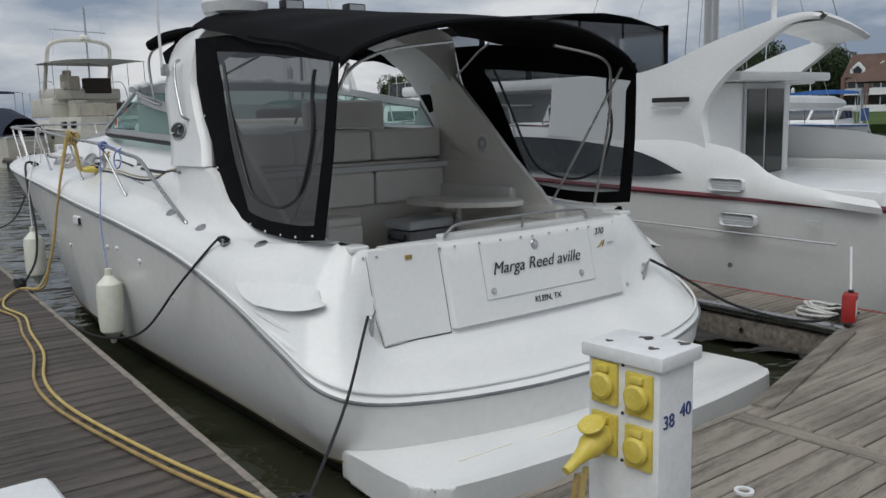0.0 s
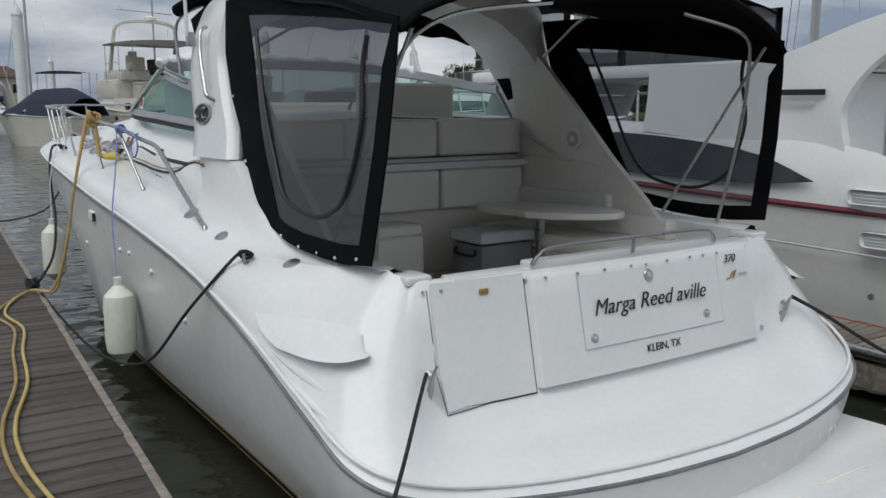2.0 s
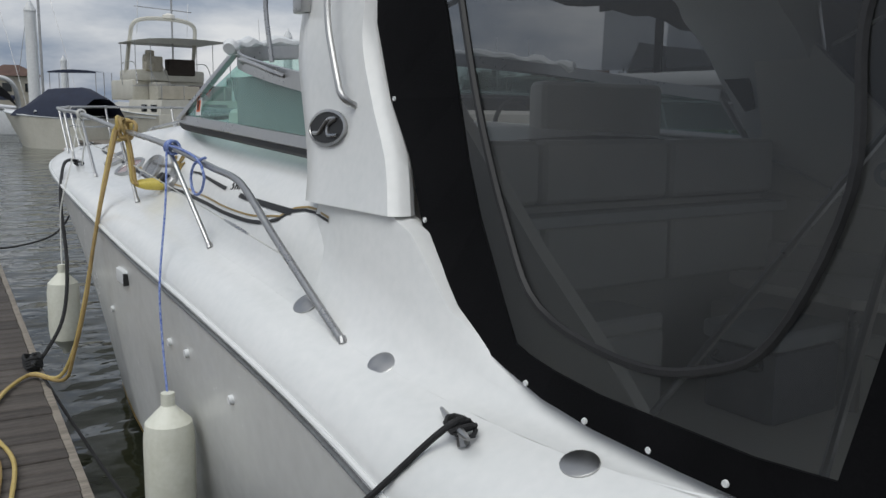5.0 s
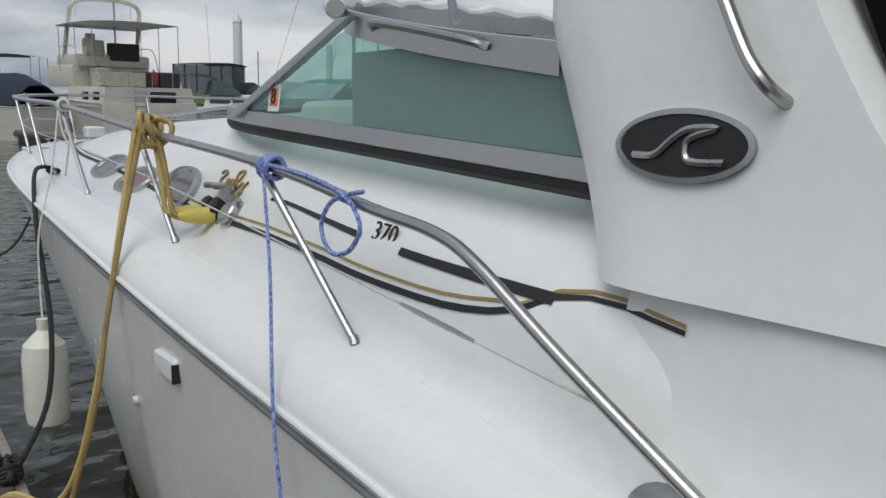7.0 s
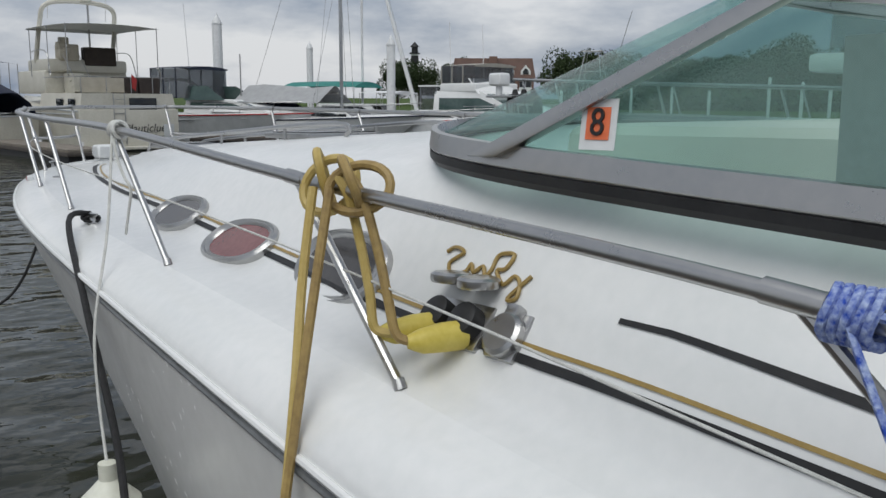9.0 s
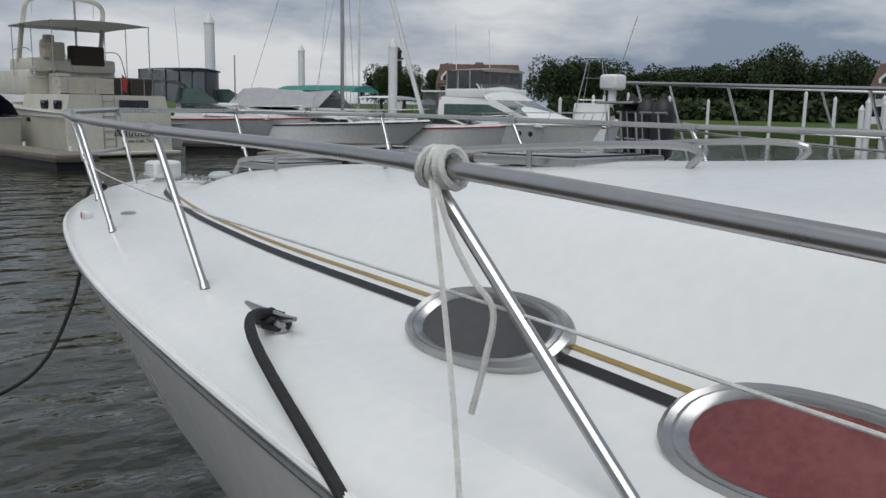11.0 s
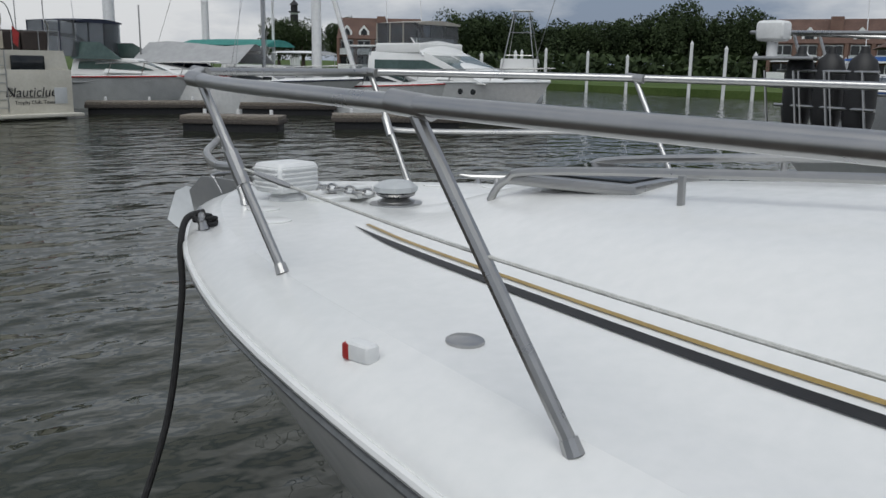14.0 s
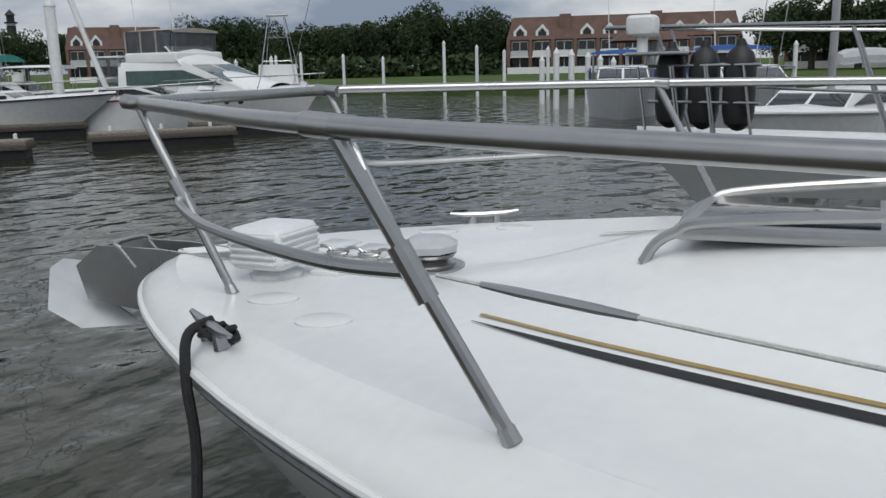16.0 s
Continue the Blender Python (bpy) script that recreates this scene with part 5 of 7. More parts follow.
for yc, dz_, ry, rz, lean, m in ((5.385, 0.004, 0.048, 0.075, 0.03, YELLOW_CABLE), (5.365, -0.005, 0.058, 0.066, -0.034, YELLOW_CABLE), (5.265, 0.004, 0.070, 0.062, 0.036, CABLE_WORN), (5.235, -0.004, 0.080, 0.055, -0.03, CABLE_WORN)):
    c = T(-1.742, yc, 2.272 + dz_)
    ring = [c + Vector((lean * 1.3 * math.cos(a + 0.6), ry * math.cos(a), rz * math.sin(a))) for a in (2 * math.pi * j / 24 for j in range(25))]
    part("coil", tube(ring, 0.012, 8), m, cable, "cable loop knotted round the rail")
for y in (5.16, 5.05):
    part("plug", tube([T(-1.58, y, 1.925), T(-1.63, y + 0.01, 1.925), T(-1.69, y + 0.015, 1.925), T(-1.72, y + 0.03, 1.925)], [0.036, 0.036, 0.030, 0.016], 12), YELLOW, cable, "yellow boat-side plug")
line_thing("loose_cable", "yellow cable hanging down the back of the pedestal", "cable", [(-1.775, -2.66, 1.22), (-1.73, -2.66, 1.0), (-1.72, -2.68, 0.7), (-1.74, -2.7, 0.5)], 0.013, YELLOW_CABLE)
line_thing("hose_coil", "black hose looped on the planks by the pedestal", "hose", [(-1.60, -2.05, 0.51), (-1.95, -2.0, 0.52), (-2.12, -2.15, 0.60), (-2.1, -2.3, 0.74), (-2.0, -2.35, 0.70), (-1.95, -2.3, 0.55), (-1.7, -2.25, 0.51), (-1.45, -2.3, 0.51)], 0.016, BLACK)


# ---- fenders ----
def fender(x, y, top, label, rope, hang):
    f = thing("fender", label, "fender", "fenders along the hull")
    prof = [(0.001, 0.02), (0.022, 0.0), (0.03, 0.03), (0.06, 0.07), (0.108, 0.12), (0.118, 0.2), (0.118, 0.48), (0.108, 0.56), (0.06, 0.61), (0.032, 0.64), (0.032, 0.70), (0.001, 0.705)]
    part("body", lathe(prof, (x, y, top - 0.70), 24), FENDER, f, "cream inflated vinyl body")
    part("lanyard", tube(spline([(x, y, top - 0.02), *hang], 6), 0.0055, 6), rope, f, "fender lanyard")
    return f


fender(-2.03, 3.45, 1.0, "cream cylindrical fender hung by a blue rope", ROPE_BLUE, [T(-2.01, 3.56, 1.3), T(-1.985, 3.66, 1.55), T(-1.89, 3.86, 1.9), T(-1.825, 4.03, 2.19)])
fender(-1.98, 6.55, 1.10, "cream cylindrical fender hung by a white rope", ROPE_WHITE, [T(-1.95, 6.68, 1.45), T(-1.92, 6.76, 1.68), T(-1.80, 6.93, 2.0), T(-1.695, 7.12, 2.38)])
knot = thing("rail_knot", "blue braided rope knotted on the bow rail", "rope")
for k in range(5):
    c = T(-1.797, 4.0 + 0.014 * k, 2.19)
    part("turn", tube([c + Vector((0.032 * math.cos(a), 0.006 * math.sin(2 * a), 0.034 * math.sin(a))) for a in (2 * math.pi * j / 12 for j in range(13))], 0.008, 6), ROPE_BLUE, knot)
part("tail", tube(spline([T(-1.82, 4.0, 2.20), T(-1.815, 3.80, 2.185), T(-1.80, 3.64, 2.155), T(-1.80, 3.54, 2.12)], 6), 0.007, 6), ROPE_BLUE, knot)
part("loop", tube(spline([T(-1.80, 3.54, 2.12), T(-1.80, 3.50, 2.06), T(-1.80, 3.56, 1.99), T(-1.80, 3.66, 1.975), T(-1.80, 3.71, 2.04), T(-1.80, 3.66, 2.11), T(-1.795, 3.58, 2.14), T(-1.79, 3.50, 2.155)], 6), 0.007, 6), ROPE_BLUE, knot)

white_knot = thing("rail_hitch", "white twisted rope hitched on the bow rail", "rope")
for k in range(4):
    c = T(-1.675, 7.08 + 0.02 * k, 2.382)
    part("turn", tube([c + Vector((0.03 * math.cos(a), 0.008 * math.sin(a + k), 0.033 * math.sin(a))) for a in (2 * math.pi * j / 12 for j in range(13))], 0.0085, 6), ROPE_WHITE, white_knot)
part("tail", tube(spline([T(-1.70, 7.10, 2.36), T(-1.705, 7.05, 2.27), T(-1.70, 7.0, 2.2), T(-1.69, 6.96, 2.15), T(-1.70, 6.97, 2.06), T(-1.71, 6.99, 1.97)], 6), 0.006, 6), ROPE_WHITE, white_knot)

# ---- mooring lines ----
LINES = "black mooring lines"
line_thing("stern_line", "black mooring line from the quarter cleat to the dock", "rope", [T(-1.42, -0.03, 1.06), T(-1.5, -0.1, 0.98), (-1.9, -0.5, 0.72), (-2.38, -0.95, 0.50), (-2.55, -1.15, 0.50)], 0.010, ROPE_BLACK, group=LINES)
line_thing("spring_line", "slack black mooring line sagging between hull and dock", "rope", [T(-1.74, 1.40, 1.50), T(-1.82, 1.42, 1.46), (-2.02, 1.7, 1.10), (-2.1, 2.3, 0.66), (-2.13, 3.0, 0.45), (-2.15, 3.9, 0.33), (-2.2, 4.9, 0.37), (-2.28, 5.6, 0.52)], 0.010, ROPE_BLACK, group=LINES)
line_thing("forward_spring", "black mooring line hanging from the side cleat to the dock", "rope", [T(-1.57, 7.93, 1.96), T(-1.72, 7.75, 1.95), (-1.90, 6.95, 1.55), (-1.95, 6.5, 1.1), (-2.05, 6.2, 0.75), (-2.25, 5.95, 0.53)], 0.014, ROPE_BLACK, group=LINES)
line_thing("bow_line", "slack black mooring line from the bow cleat to the dock end", "rope", [T(-0.74, 11.66, 2.04), T(-0.80, 11.68, 2.02), T(-0.84, 11.66, 1.93), (-0.87, 11.66, 1.5), (-0.98, 11.64, 1.05), (-1.25, 11.6, 0.64), (-1.75, 11.55, 0.50), (-2.15, 11.5, 0.52)], 0.012, ROPE_BLACK, group=LINES)
line_thing("starboard_line", "black mooring line from the far quarter cleat to the side dock", "rope", [T(1.40, -0.03, 1.08), (1.55, -0.12, 0.98), (2.0, -0.45, 0.66), (2.5, -0.8, 0.50), (2.95, -0.9, 0.50)], 0.012, ROPE_BLACK, group=LINES)
line_thing("red_line", "thin red line lying along the side dock", "rope", [(3.45, 4.0, 0.47), (3.42, 2.0, 0.47), (3.4, 0.5, 0.47), (3.3, -0.6, 0.49), (3.25, -1.2, 0.5)], 0.005, RED)
for x, y, z in ((-2.30, 5.9, 0.49), (-2.0, 14.35, 0.49), (2.95, -0.9, 0.47), (-2.56, -1.2, 0.48)):
    dc = thing("dock_cleat", "black iron dock cleat wrapped in mooring line", "cleat", "dock cleats", pose(x, y, z))
    part("horn", tube([(-0.02, -0.15, 0.075), (0, -0.06, 0.065), (0, 0.06, 0.065), (0.02, 0.15, 0.075)], [0.01, 0.02, 0.02, 0.01], 8), BLACK, dc)
    part("base", box((0.07, 0.12, 0.06), (0, 0, 0.03), 0.012), BLACK, dc)
    for k in range(4):
        part("rope_turn", tube(spline([(0.055 * math.cos(a), 0.075 * math.sin(a) + 0.012 * k, 0.035 + 0.016 * k + 0.01 * math.sin(3 * a)) for a in (2 * math.pi * j / 10 for j in range(11))], 2), 0.012, 6), ROPE_BLACK, dc)
for s in (-1, 1):
    for x, y, z, r in ((1.754, 1.407, 1.49, 0.03), (1.57, 7.93, 1.95, 0.03), (0.755, 11.644, 2.03, 0.024)):
        if s > 0:
            continue
        cl = thing("cleat_hitch", "black rope turns made fast on a deck cleat", "rope", "cleat hitches")
        for k in range(3):
            c = T(s * x, y, z - 0.012) + Vector((0, 0.016 * (k - 1.5), 0.002 * k))
            part("turn", tube([c + Vector((r * 1.3 * math.cos(a), (0.02 + 0.03 * (k % 2)) * math.sin(a) * (1 if k % 2 else -1), r * 0.5 * math.sin(a))) for a in (2 * math.pi * j / 10 for j in range(11))], 0.0075, 6), ROPE_BLACK, cl)

# ---- small things on the docks ----
can = thing("solvent_can", "red and white metal solvent can with a stirring stick", "can", at=pose(2.82, -1.02, 0.49, 0, 0, 20))
part("body", box((0.17, 0.11, 0.24), (0, 0, 0.12), 0.008), RED, can)
part("label", box((0.10, 0.004, 0.13), (-0.02, -0.0575, 0.12), 0.001), PAINT_WHITE, can)
part("spout", lathe([(0.022, 0), (0.022, 0.025), (0.001, 0.026)], (0.04, 0, 0.24), 12), BLACK, can)
part("stick", tube([(0.03, 0.0, 0.22), (0.16, 0.03, 0.62)], 0.012, 6), PAINT_WHITE, can)
rope_heap = thing("rope_heap", "coiled white rope lying on the side dock", "rope")
for k in range(6):
    c = Vector((2.98 + 0.03 * math.sin(k * 2), -0.72 + 0.04 * math.cos(k * 3), 0.475 + 0.016 * k))
    part("coil", tube([c + Vector(((0.15 - 0.012 * k) * math.cos(a), (0.22 - 0.012 * k) * math.sin(a), 0.01 * math.sin(2 * a + k))) for a in (2 * math.pi * j / 18 for j in range(19))], 0.014, 6), ROPE_WHITE, rope_heap)
for x, y, w, d, h in ((3.35, -1.62, 0.55, 0.5, 0.82), (-3.95, -1.62, 0.5, 0.4, 0.62)):
    db = thing("dock_box", "white moulded fibreglass dock box with sloping lid", "storage box", "dock boxes", pose(x, y, 0.485))
    part("body", box((w, d, h * 0.8), (0, 0, h * 0.4), 0.03), PAINT_WHITE, db)
    part("lid", box((w + 0.05, d + 0.05, h * 0.2), (0, 0, h * 0.9), 0.04, seg=3), PAINT_WHITE, db)
grom = thing("deck_ring", "white ring fitting set in the planks", "fitting", at=pose(-0.78, -2.35, 0.488))
part("ring", lathe([(0.03, 0), (0.048, 0.0), (0.048, 0.012), (0.03, 0.012), (0.03, 0)], sides=18), PAINT_WHITE, grom)

# ---- neighbouring flybridge cruiser, moored alongside ----
def hull_parts(boat, L, B, f0, f1, mat, stripe=None, sheer_dip=0.0, deck=None, bow_rake=1.3, start=0.0):
    """A planing hull with its stern at y = start and its bow at y = L: sides, rub rail, deck."""
    n = 26
    plan = [(L - (L - start) * (k / n), min(1, 1.12 * math.sin(math.pi / 2 * min(1, (k / n) / 0.62)) ** 0.8) * B / 2 / 1.0) for k in range(n + 1)]
    plan = [(y, min(x, B / 2) * (1 - 0.06 * max(0, (k - 20) / 6))) for k, (y, x) in enumerate(plan)]
    g = lambda y: max(0, (y - 0.45 * L) / (0.55 * L))
    sheer = lambda y: f0 + (f1 - f0) * max(0, y / L) ** 1.4 - sheer_dip * math.exp(-((y - 0.12 * L) / (0.1 * L)) ** 2)
    rows = []
    for h in (1.0, 0.72, 0.4, 0.0, -0.25):
        row = []
        for y, x in plan:
            q = g(y)
            sh = 1 - (1 - h) * (0.10 + 0.55 * q**1.2)
            yy = y - bow_rake * (1 - h) * q**1.5
            zz = sheer(y) * h if h >= 0 else h
            row.append(Vector((x * sh, yy, zz)))
        rows.append(row)
    full = lambda row: [Vector((-p.x, p.y, p.z)) for p in row] + [Vector((p.x, p.y, p.z)) for p in row[-1::-1]][0:] if row[-1].x > 0.01 else mirrored(row)
    hull = part("hull", loft([full(r) for r in rows[:4]]), mat, boat)
    part("bottom", loft([full(r) for r in rows[3:]]), BOTTOM, boat)
    part("rub_rail", tube(full(rows[0]), 0.035, 6), stripe or PAINT_GREY, boat)
    top = []
    for p in rows[0]:
        top.append([(-p.x, p.y, p.z), (-p.x * 0.93, p.y, p.z + 0.05), (0, p.y, p.z + 0.11 + 0.03 * p.x), (p.x * 0.93, p.y, p.z + 0.05), (p.x, p.y, p.z)])
    part("deck", loft(top), deck or GEL, boat)
    return sheer, rows[0]


def rail_parts(boat, rim, y0, h, mat=None, r=0.016, gap=1.5, inset_k=0.94, lead=0.25):
    """A bow rail on stanchions, round the forward part of a deck."""
    pts = [p for p in rim if p.y > y0]
    loop = [Vector((-p.x * inset_k, p.y - 0.05 + lead, p.z + h)) for p in pts[::-1]] + [Vector((p.x * inset_k, p.y - 0.05 + lead, p.z + h)) for p in pts[1:]]
    rail = part("bow_rail", tube(loop, r, 8), mat or STEEL, boat)
    last = 1e9
    for p in pts[1:]:
        if last - p.y > gap or last == 1e9:
            last = p.y
            for s in (-1, 1):
                part("stanchion", tube([(s * p.x * inset_k, p.y - 0.05, p.z + 0.02), (s * p.x * inset_k, p.y - 0.05 + lead, p.z + h)], r * 0.8, 6), mat or STEEL, rail)
    return rail


def cabin(boat, y0, y1, w, z0, z1, rake0=0.3, rake1=0.8, mat=None, glass_mat=None, win=(0.35, 0.8), name="cabin"):
    """A deckhouse with raked ends and tinted side windows set proud of its sides."""
    ring = lambda h, k: [(-w / 2 * k, y0 + rake0 * h, z0 + (z1 - z0) * h), (w / 2 * k, y0 + rake0 * h, z0 + (z1 - z0) * h), (w / 2 * k * 0.9, y1 - rake1 * h, z0 + (z1 - z0) * h), (-w / 2 * k * 0.9, y1 - rake1 * h, z0 + (z1 - z0) * h)]
    c = part(name, loft([ring(0, 1), ring(0.5, 0.97), ring(0.95, 0.93), ring(1, 0.90)], True, True), mat or GEL, boat, angle=30)
    gm = glass_mat or DARKGLASS
    for s in (-1, 1):
        k0, k1 = 1 - 0.06 * win[0] + 0.01, 1 - 0.07 * win[1] + 0.01
        a = lambda h, f, k: (s * w / 2 * k * (1 - 0.1 * f), (y0 + rake0 * h) * (1 - f) + (y1 - rake1 * h) * f, z0 + (z1 - z0) * h)
        part("side_window", prism([a(win[0], 0.08, k0), a(win[0], 0.92, k0), a(win[1], 0.80, k1), a(win[1], 0.10, k1)], 0.015 * s), gm, c)
    fr = lambda h, x, k: (x * w / 2 * k * 0.88, y1 - rake1 * h + 0.012, z0 + (z1 - z0) * h)
    for xa, xb in ((-0.95, -0.05), (0.05, 0.95)):
        part("front_window", prism([fr(0.35, xa, 1), fr(0.35, xb, 1), fr(0.88, xb, 0.95), fr(0.88, xa, 0.95)], 0.015, (0, 1, 0)), gm, c)
    return c


CARVER = pose(5.65, -0.9, 0)
nb = thing("flybridge_cruiser", "white flybridge motor yacht with sweeping arch beside the dock", "boat", "other boats", CARVER)
L = 13.2
sheer, rim = hull_parts(nb, L, 3.8, 1.34, 1.66, HULL, mottled("maroon_tape", (0.12, 0.02, 0.03), (0.18, 0.04, 0.05), 5, 0.4), bow_rake=1.6)
rail_parts(nb, rim, 4.5, 0.98, lead=0.35, r=0.018)
rail_parts(nb, rim, 6.5, 0.50, lead=0.18, r=0.012, gap=50)
for s in (-1, 1):
    up = [(s * 1.86, 0.1, 1.30), (s * 1.87, 1.2, 1.36), (s * 1.88, 2.2, 1.38), (s * 1.88, 6.5, 1.42), (s * 1.70, 9.0, 1.45)]
    hi = [(s * 1.80, 0.2, 1.42), (s * 1.78, 1.2, 1.58), (s * 1.74, 2.2, 1.95), (s * 1.66, 6.0, 2.12), (s * 1.3, 8.6, 1.85)]
    part("house_side", loft([spline(up, 5), spline([((a[0] + b[0]) / 2 + 0.05 * s, a[1], (a[2] + b[2]) / 2) for a, b in zip(up, hi)], 5), spline(hi, 5)]), GEL, nb, angle=60)
    wl_, wh_ = [(s * 1.885, 2.30, 1.60), (s * 1.89, 3.2, 1.53), (s * 1.87, 5.0, 1.54), (s * 1.8, 7.0, 1.6)], [(s * 1.875, 2.32, 1.61), (s * 1.80, 3.2, 1.86), (s * 1.76, 5.0, 1.98), (s * 1.72, 7.0, 1.9)]
    part("side_window", loft([[Vector(p) + Vector((0.05 * s, 0, 0)) for p in spline(wl_, 5)], [Vector(p) + Vector((0.05 * s, 0, 0)) for p in spline(wh_, 5)]]), DARKGLASS, nb, "dark pointed side window")
    for y, z in ((1.75, 1.50), (1.60, 1.13)):
        v = part("vent_grille", box((0.02, 0.42, 0.13), (s * 1.90, y, z), 0.05, seg=3), PAINT_WHITE, nb, "oval louvred vent")
        for k in range(4):
            part("slat", box((0.012, 0.36, 0.008), (s * 1.912, y, z - 0.042 + 0.028 * k), 0.002), PAINT_GREY, v)
    part("hull_line", tube([(s * 1.91, 0.5, 0.98), (s * 1.915, 3.0, 1.0), (s * 1.89, 7.0, 1.03)], 0.012, 6), PAINT_GREY, nb)
    disc("hull_fitting", 0.03, 0.02, (s * 1.86, 1.7, 0.62), (s, 0, 0), STEEL, nb)
    # arch wing: rises from the house and curls aft over the cockpit
    fwd = 1.15 if s > 0 else 0.0
    o_up = [(4.6, 2.75), (3.6 + fwd / 2, 2.72), (3.2 + fwd, 2.74), (2.75 + fwd, 2.83), (2.2 + fwd, 3.02), (1.7 + fwd, 3.15), (1.3 + fwd, 3.235), (1.05 + fwd, 3.25), (0.9 + fwd, 3.22)]
    o_lo = [(4.6, 2.0), (3.4 + fwd / 2, 1.9), (2.2 + fwd, 1.72), (2.2 + fwd, 2.27), (1.98 + fwd, 2.64), (1.6 + fwd, 2.92), (1.3 + fwd, 3.12), (1.1 + fwd, 3.17), (0.92 + fwd, 3.17)]
    a1, b1 = spline([(0, y, z) for y, z in o_up], 5), spline([(0, y, z) for y, z in o_lo], 5)
    xs = lambda p, d: s * (1.72 - 0.10 * max(0, p.z - 2.0) + d)
    rings = [[(xs(p, 0.05), p.y, p.z) for p in a1], [(xs(p, 0.07), (p.y + q.y) / 2, (p.z + q.z) / 2) for p, q in zip(a1, b1)], [(xs(p, 0.05), p.y, p.z) for p in b1], [(xs(p, -0.06), p.y, p.z) for p in b1], [(xs(p, -0.06), p.y, p.z) for p in a1], [(xs(p, 0.05), p.y, p.z) for p in a1]]
    part("arch_wing", loft(rings), GEL, nb, "white sweeping arch wing", angle=50)
part("arch_top", loft([[(x, y + 1.15 * (x + 1.62) / 3.24, z + 0.03 * (1 - (x / 1.7) ** 2)) for x in (-1.62, -0.8, 0, 0.8, 1.62)] for y, z in ((1.5, 3.17), (1.2, 3.25), (0.92, 3.245), (0.86, 3.19), (0.92, 3.15), (1.15, 3.15), (1.5, 3.10))]), GEL, nb)
part("arch_light", lathe([(0.03, 0), (0.03, 0.35), (0.08, 0.38), (0.08, 0.46), (0.03, 0.5), (0.001, 0.505)], (-1.52, 1.5, 3.18), 14), PAINT_WHITE, nb)
part("aft_bulkhead", box((1.8, 0.08, 1.5), (-0.75, 2.3, 1.85), 0.02), GEL, nb)
part("aft_bulkhead", box((1.5, 0.08, 1.5), (0.85, 3.5, 1.85), 0.02), GEL, nb)
part("bulkhead_return", box((0.08, 1.2, 1.5), (0.12, 2.9, 1.85), 0.02), GEL, nb)
dr = part("cockpit_door", box((0.85, 0.03, 1.5), (-0.45, 2.24, 1.85), 0.01), PAINT_GREY, nb, "sliding glass cockpit door")
for x in (-0.66, -0.25):
    part("pane", box((0.36, 0.012, 1.36), (x, 2.218, 1.85)), DARKGLASS, dr)
part("bridge_overhang", box((1.9, 1.0, 0.10), (-0.6, 2.35, 2.66), 0.03), GEL, nb)
part("cockpit_coaming", box((0.12, 3.2, 0.34), (1.72, 1.75, 1.40), 0.05), GEL, nb)
part("cockpit_coaming", box((0.12, 2.1, 0.22), (-1.74, 1.2, 1.40), 0.05), GEL, nb)
part("bridge_deck", box((3.1, 5.6, 0.16), (0, 5.5, 2.68), 0.05), GEL, nb)
part("bridge_front", loft([[(x, 8.4 - 0.35 * (x / 1.5) ** 2 - 0.5 * h, 2.1 + 1.0 * h) for x in (-1.5, -1.0, 0, 1.0, 1.5)] for h in (0, 0.5, 1.0)]), GEL, nb)
enc = part("bridge_canvas", loft([[(x, y, 3.62 + 0.22 * (1 - (x / 1.5) ** 2) - 0.07 * abs(y - 6.7)) for x in (-1.5, -1.2, -0.6, 0, 0.6, 1.2, 1.5)] for y in (5.2, 5.9, 6.7, 7.5, 8.3)]), CANVAS, nb, "black flybridge canvas top")
for s in (-1, 1):
    for y0, y1 in ((5.25, 6.2), (6.25, 7.2), (7.25, 8.2)):
        pane = part("clear_panel", prism([(s * 1.5, y0 + 0.06, 2.80), (s * 1.5, y1 - 0.06, 2.80), (s * 1.48, y1 - 0.06, 3.52), (s * 1.48, y0 + 0.06, 3.52)], 0.01), VINYL_THIN, enc)
        part("panel_strap", box((0.03, 0.10, 0.9), (s * 1.5, y0, 3.15)), CANVAS, enc, smooth=False)
    part("valance", box((0.03, 3.0, 0.14), (s * 1.5, 6.7, 3.55)), CANVAS, enc, smooth=False)
for x0, x1 in ((-1.45, -0.5), (-0.45, 0.45), (0.5, 1.45)):
    part("aft_panel", prism([(x0, 5.22, 2.80), (x1, 5.22, 2.80), (x1, 5.25, 3.6), (x0, 5.25, 3.6)], 0.01, (0, 1, 0)), VINYL_THIN, enc)
part("maker_name", box((0.01, 0.52, 0.055), (-1.765, 2.62, 2.42), 0.0), BLACK, nb, smooth=False)
part("model_name", box((0.01, 0.42, 0.025), (-1.765, 2.68, 2.33), 0.0), PAINT_GREY, nb, smooth=False)
part("builder_plate", box((0.01, 0.14, 0.05), (-1.895, 0.75, 1.17), 0.0), PAINT_GREY, nb, smooth=False)
part("fore_trunk", loft([[(x, y, sheer(y) + 0.1 + hgt * (1 - (abs(x) / w) ** 2.5)) for x in [w * k / 6 for k in range(-6, 7)]] for y, w, hgt in ((6.0, 1.5, 0.42), (8.0, 1.3, 0.38), (9.6, 0.95, 0.25), (10.6, 0.6, 0.05))]), GEL, nb)
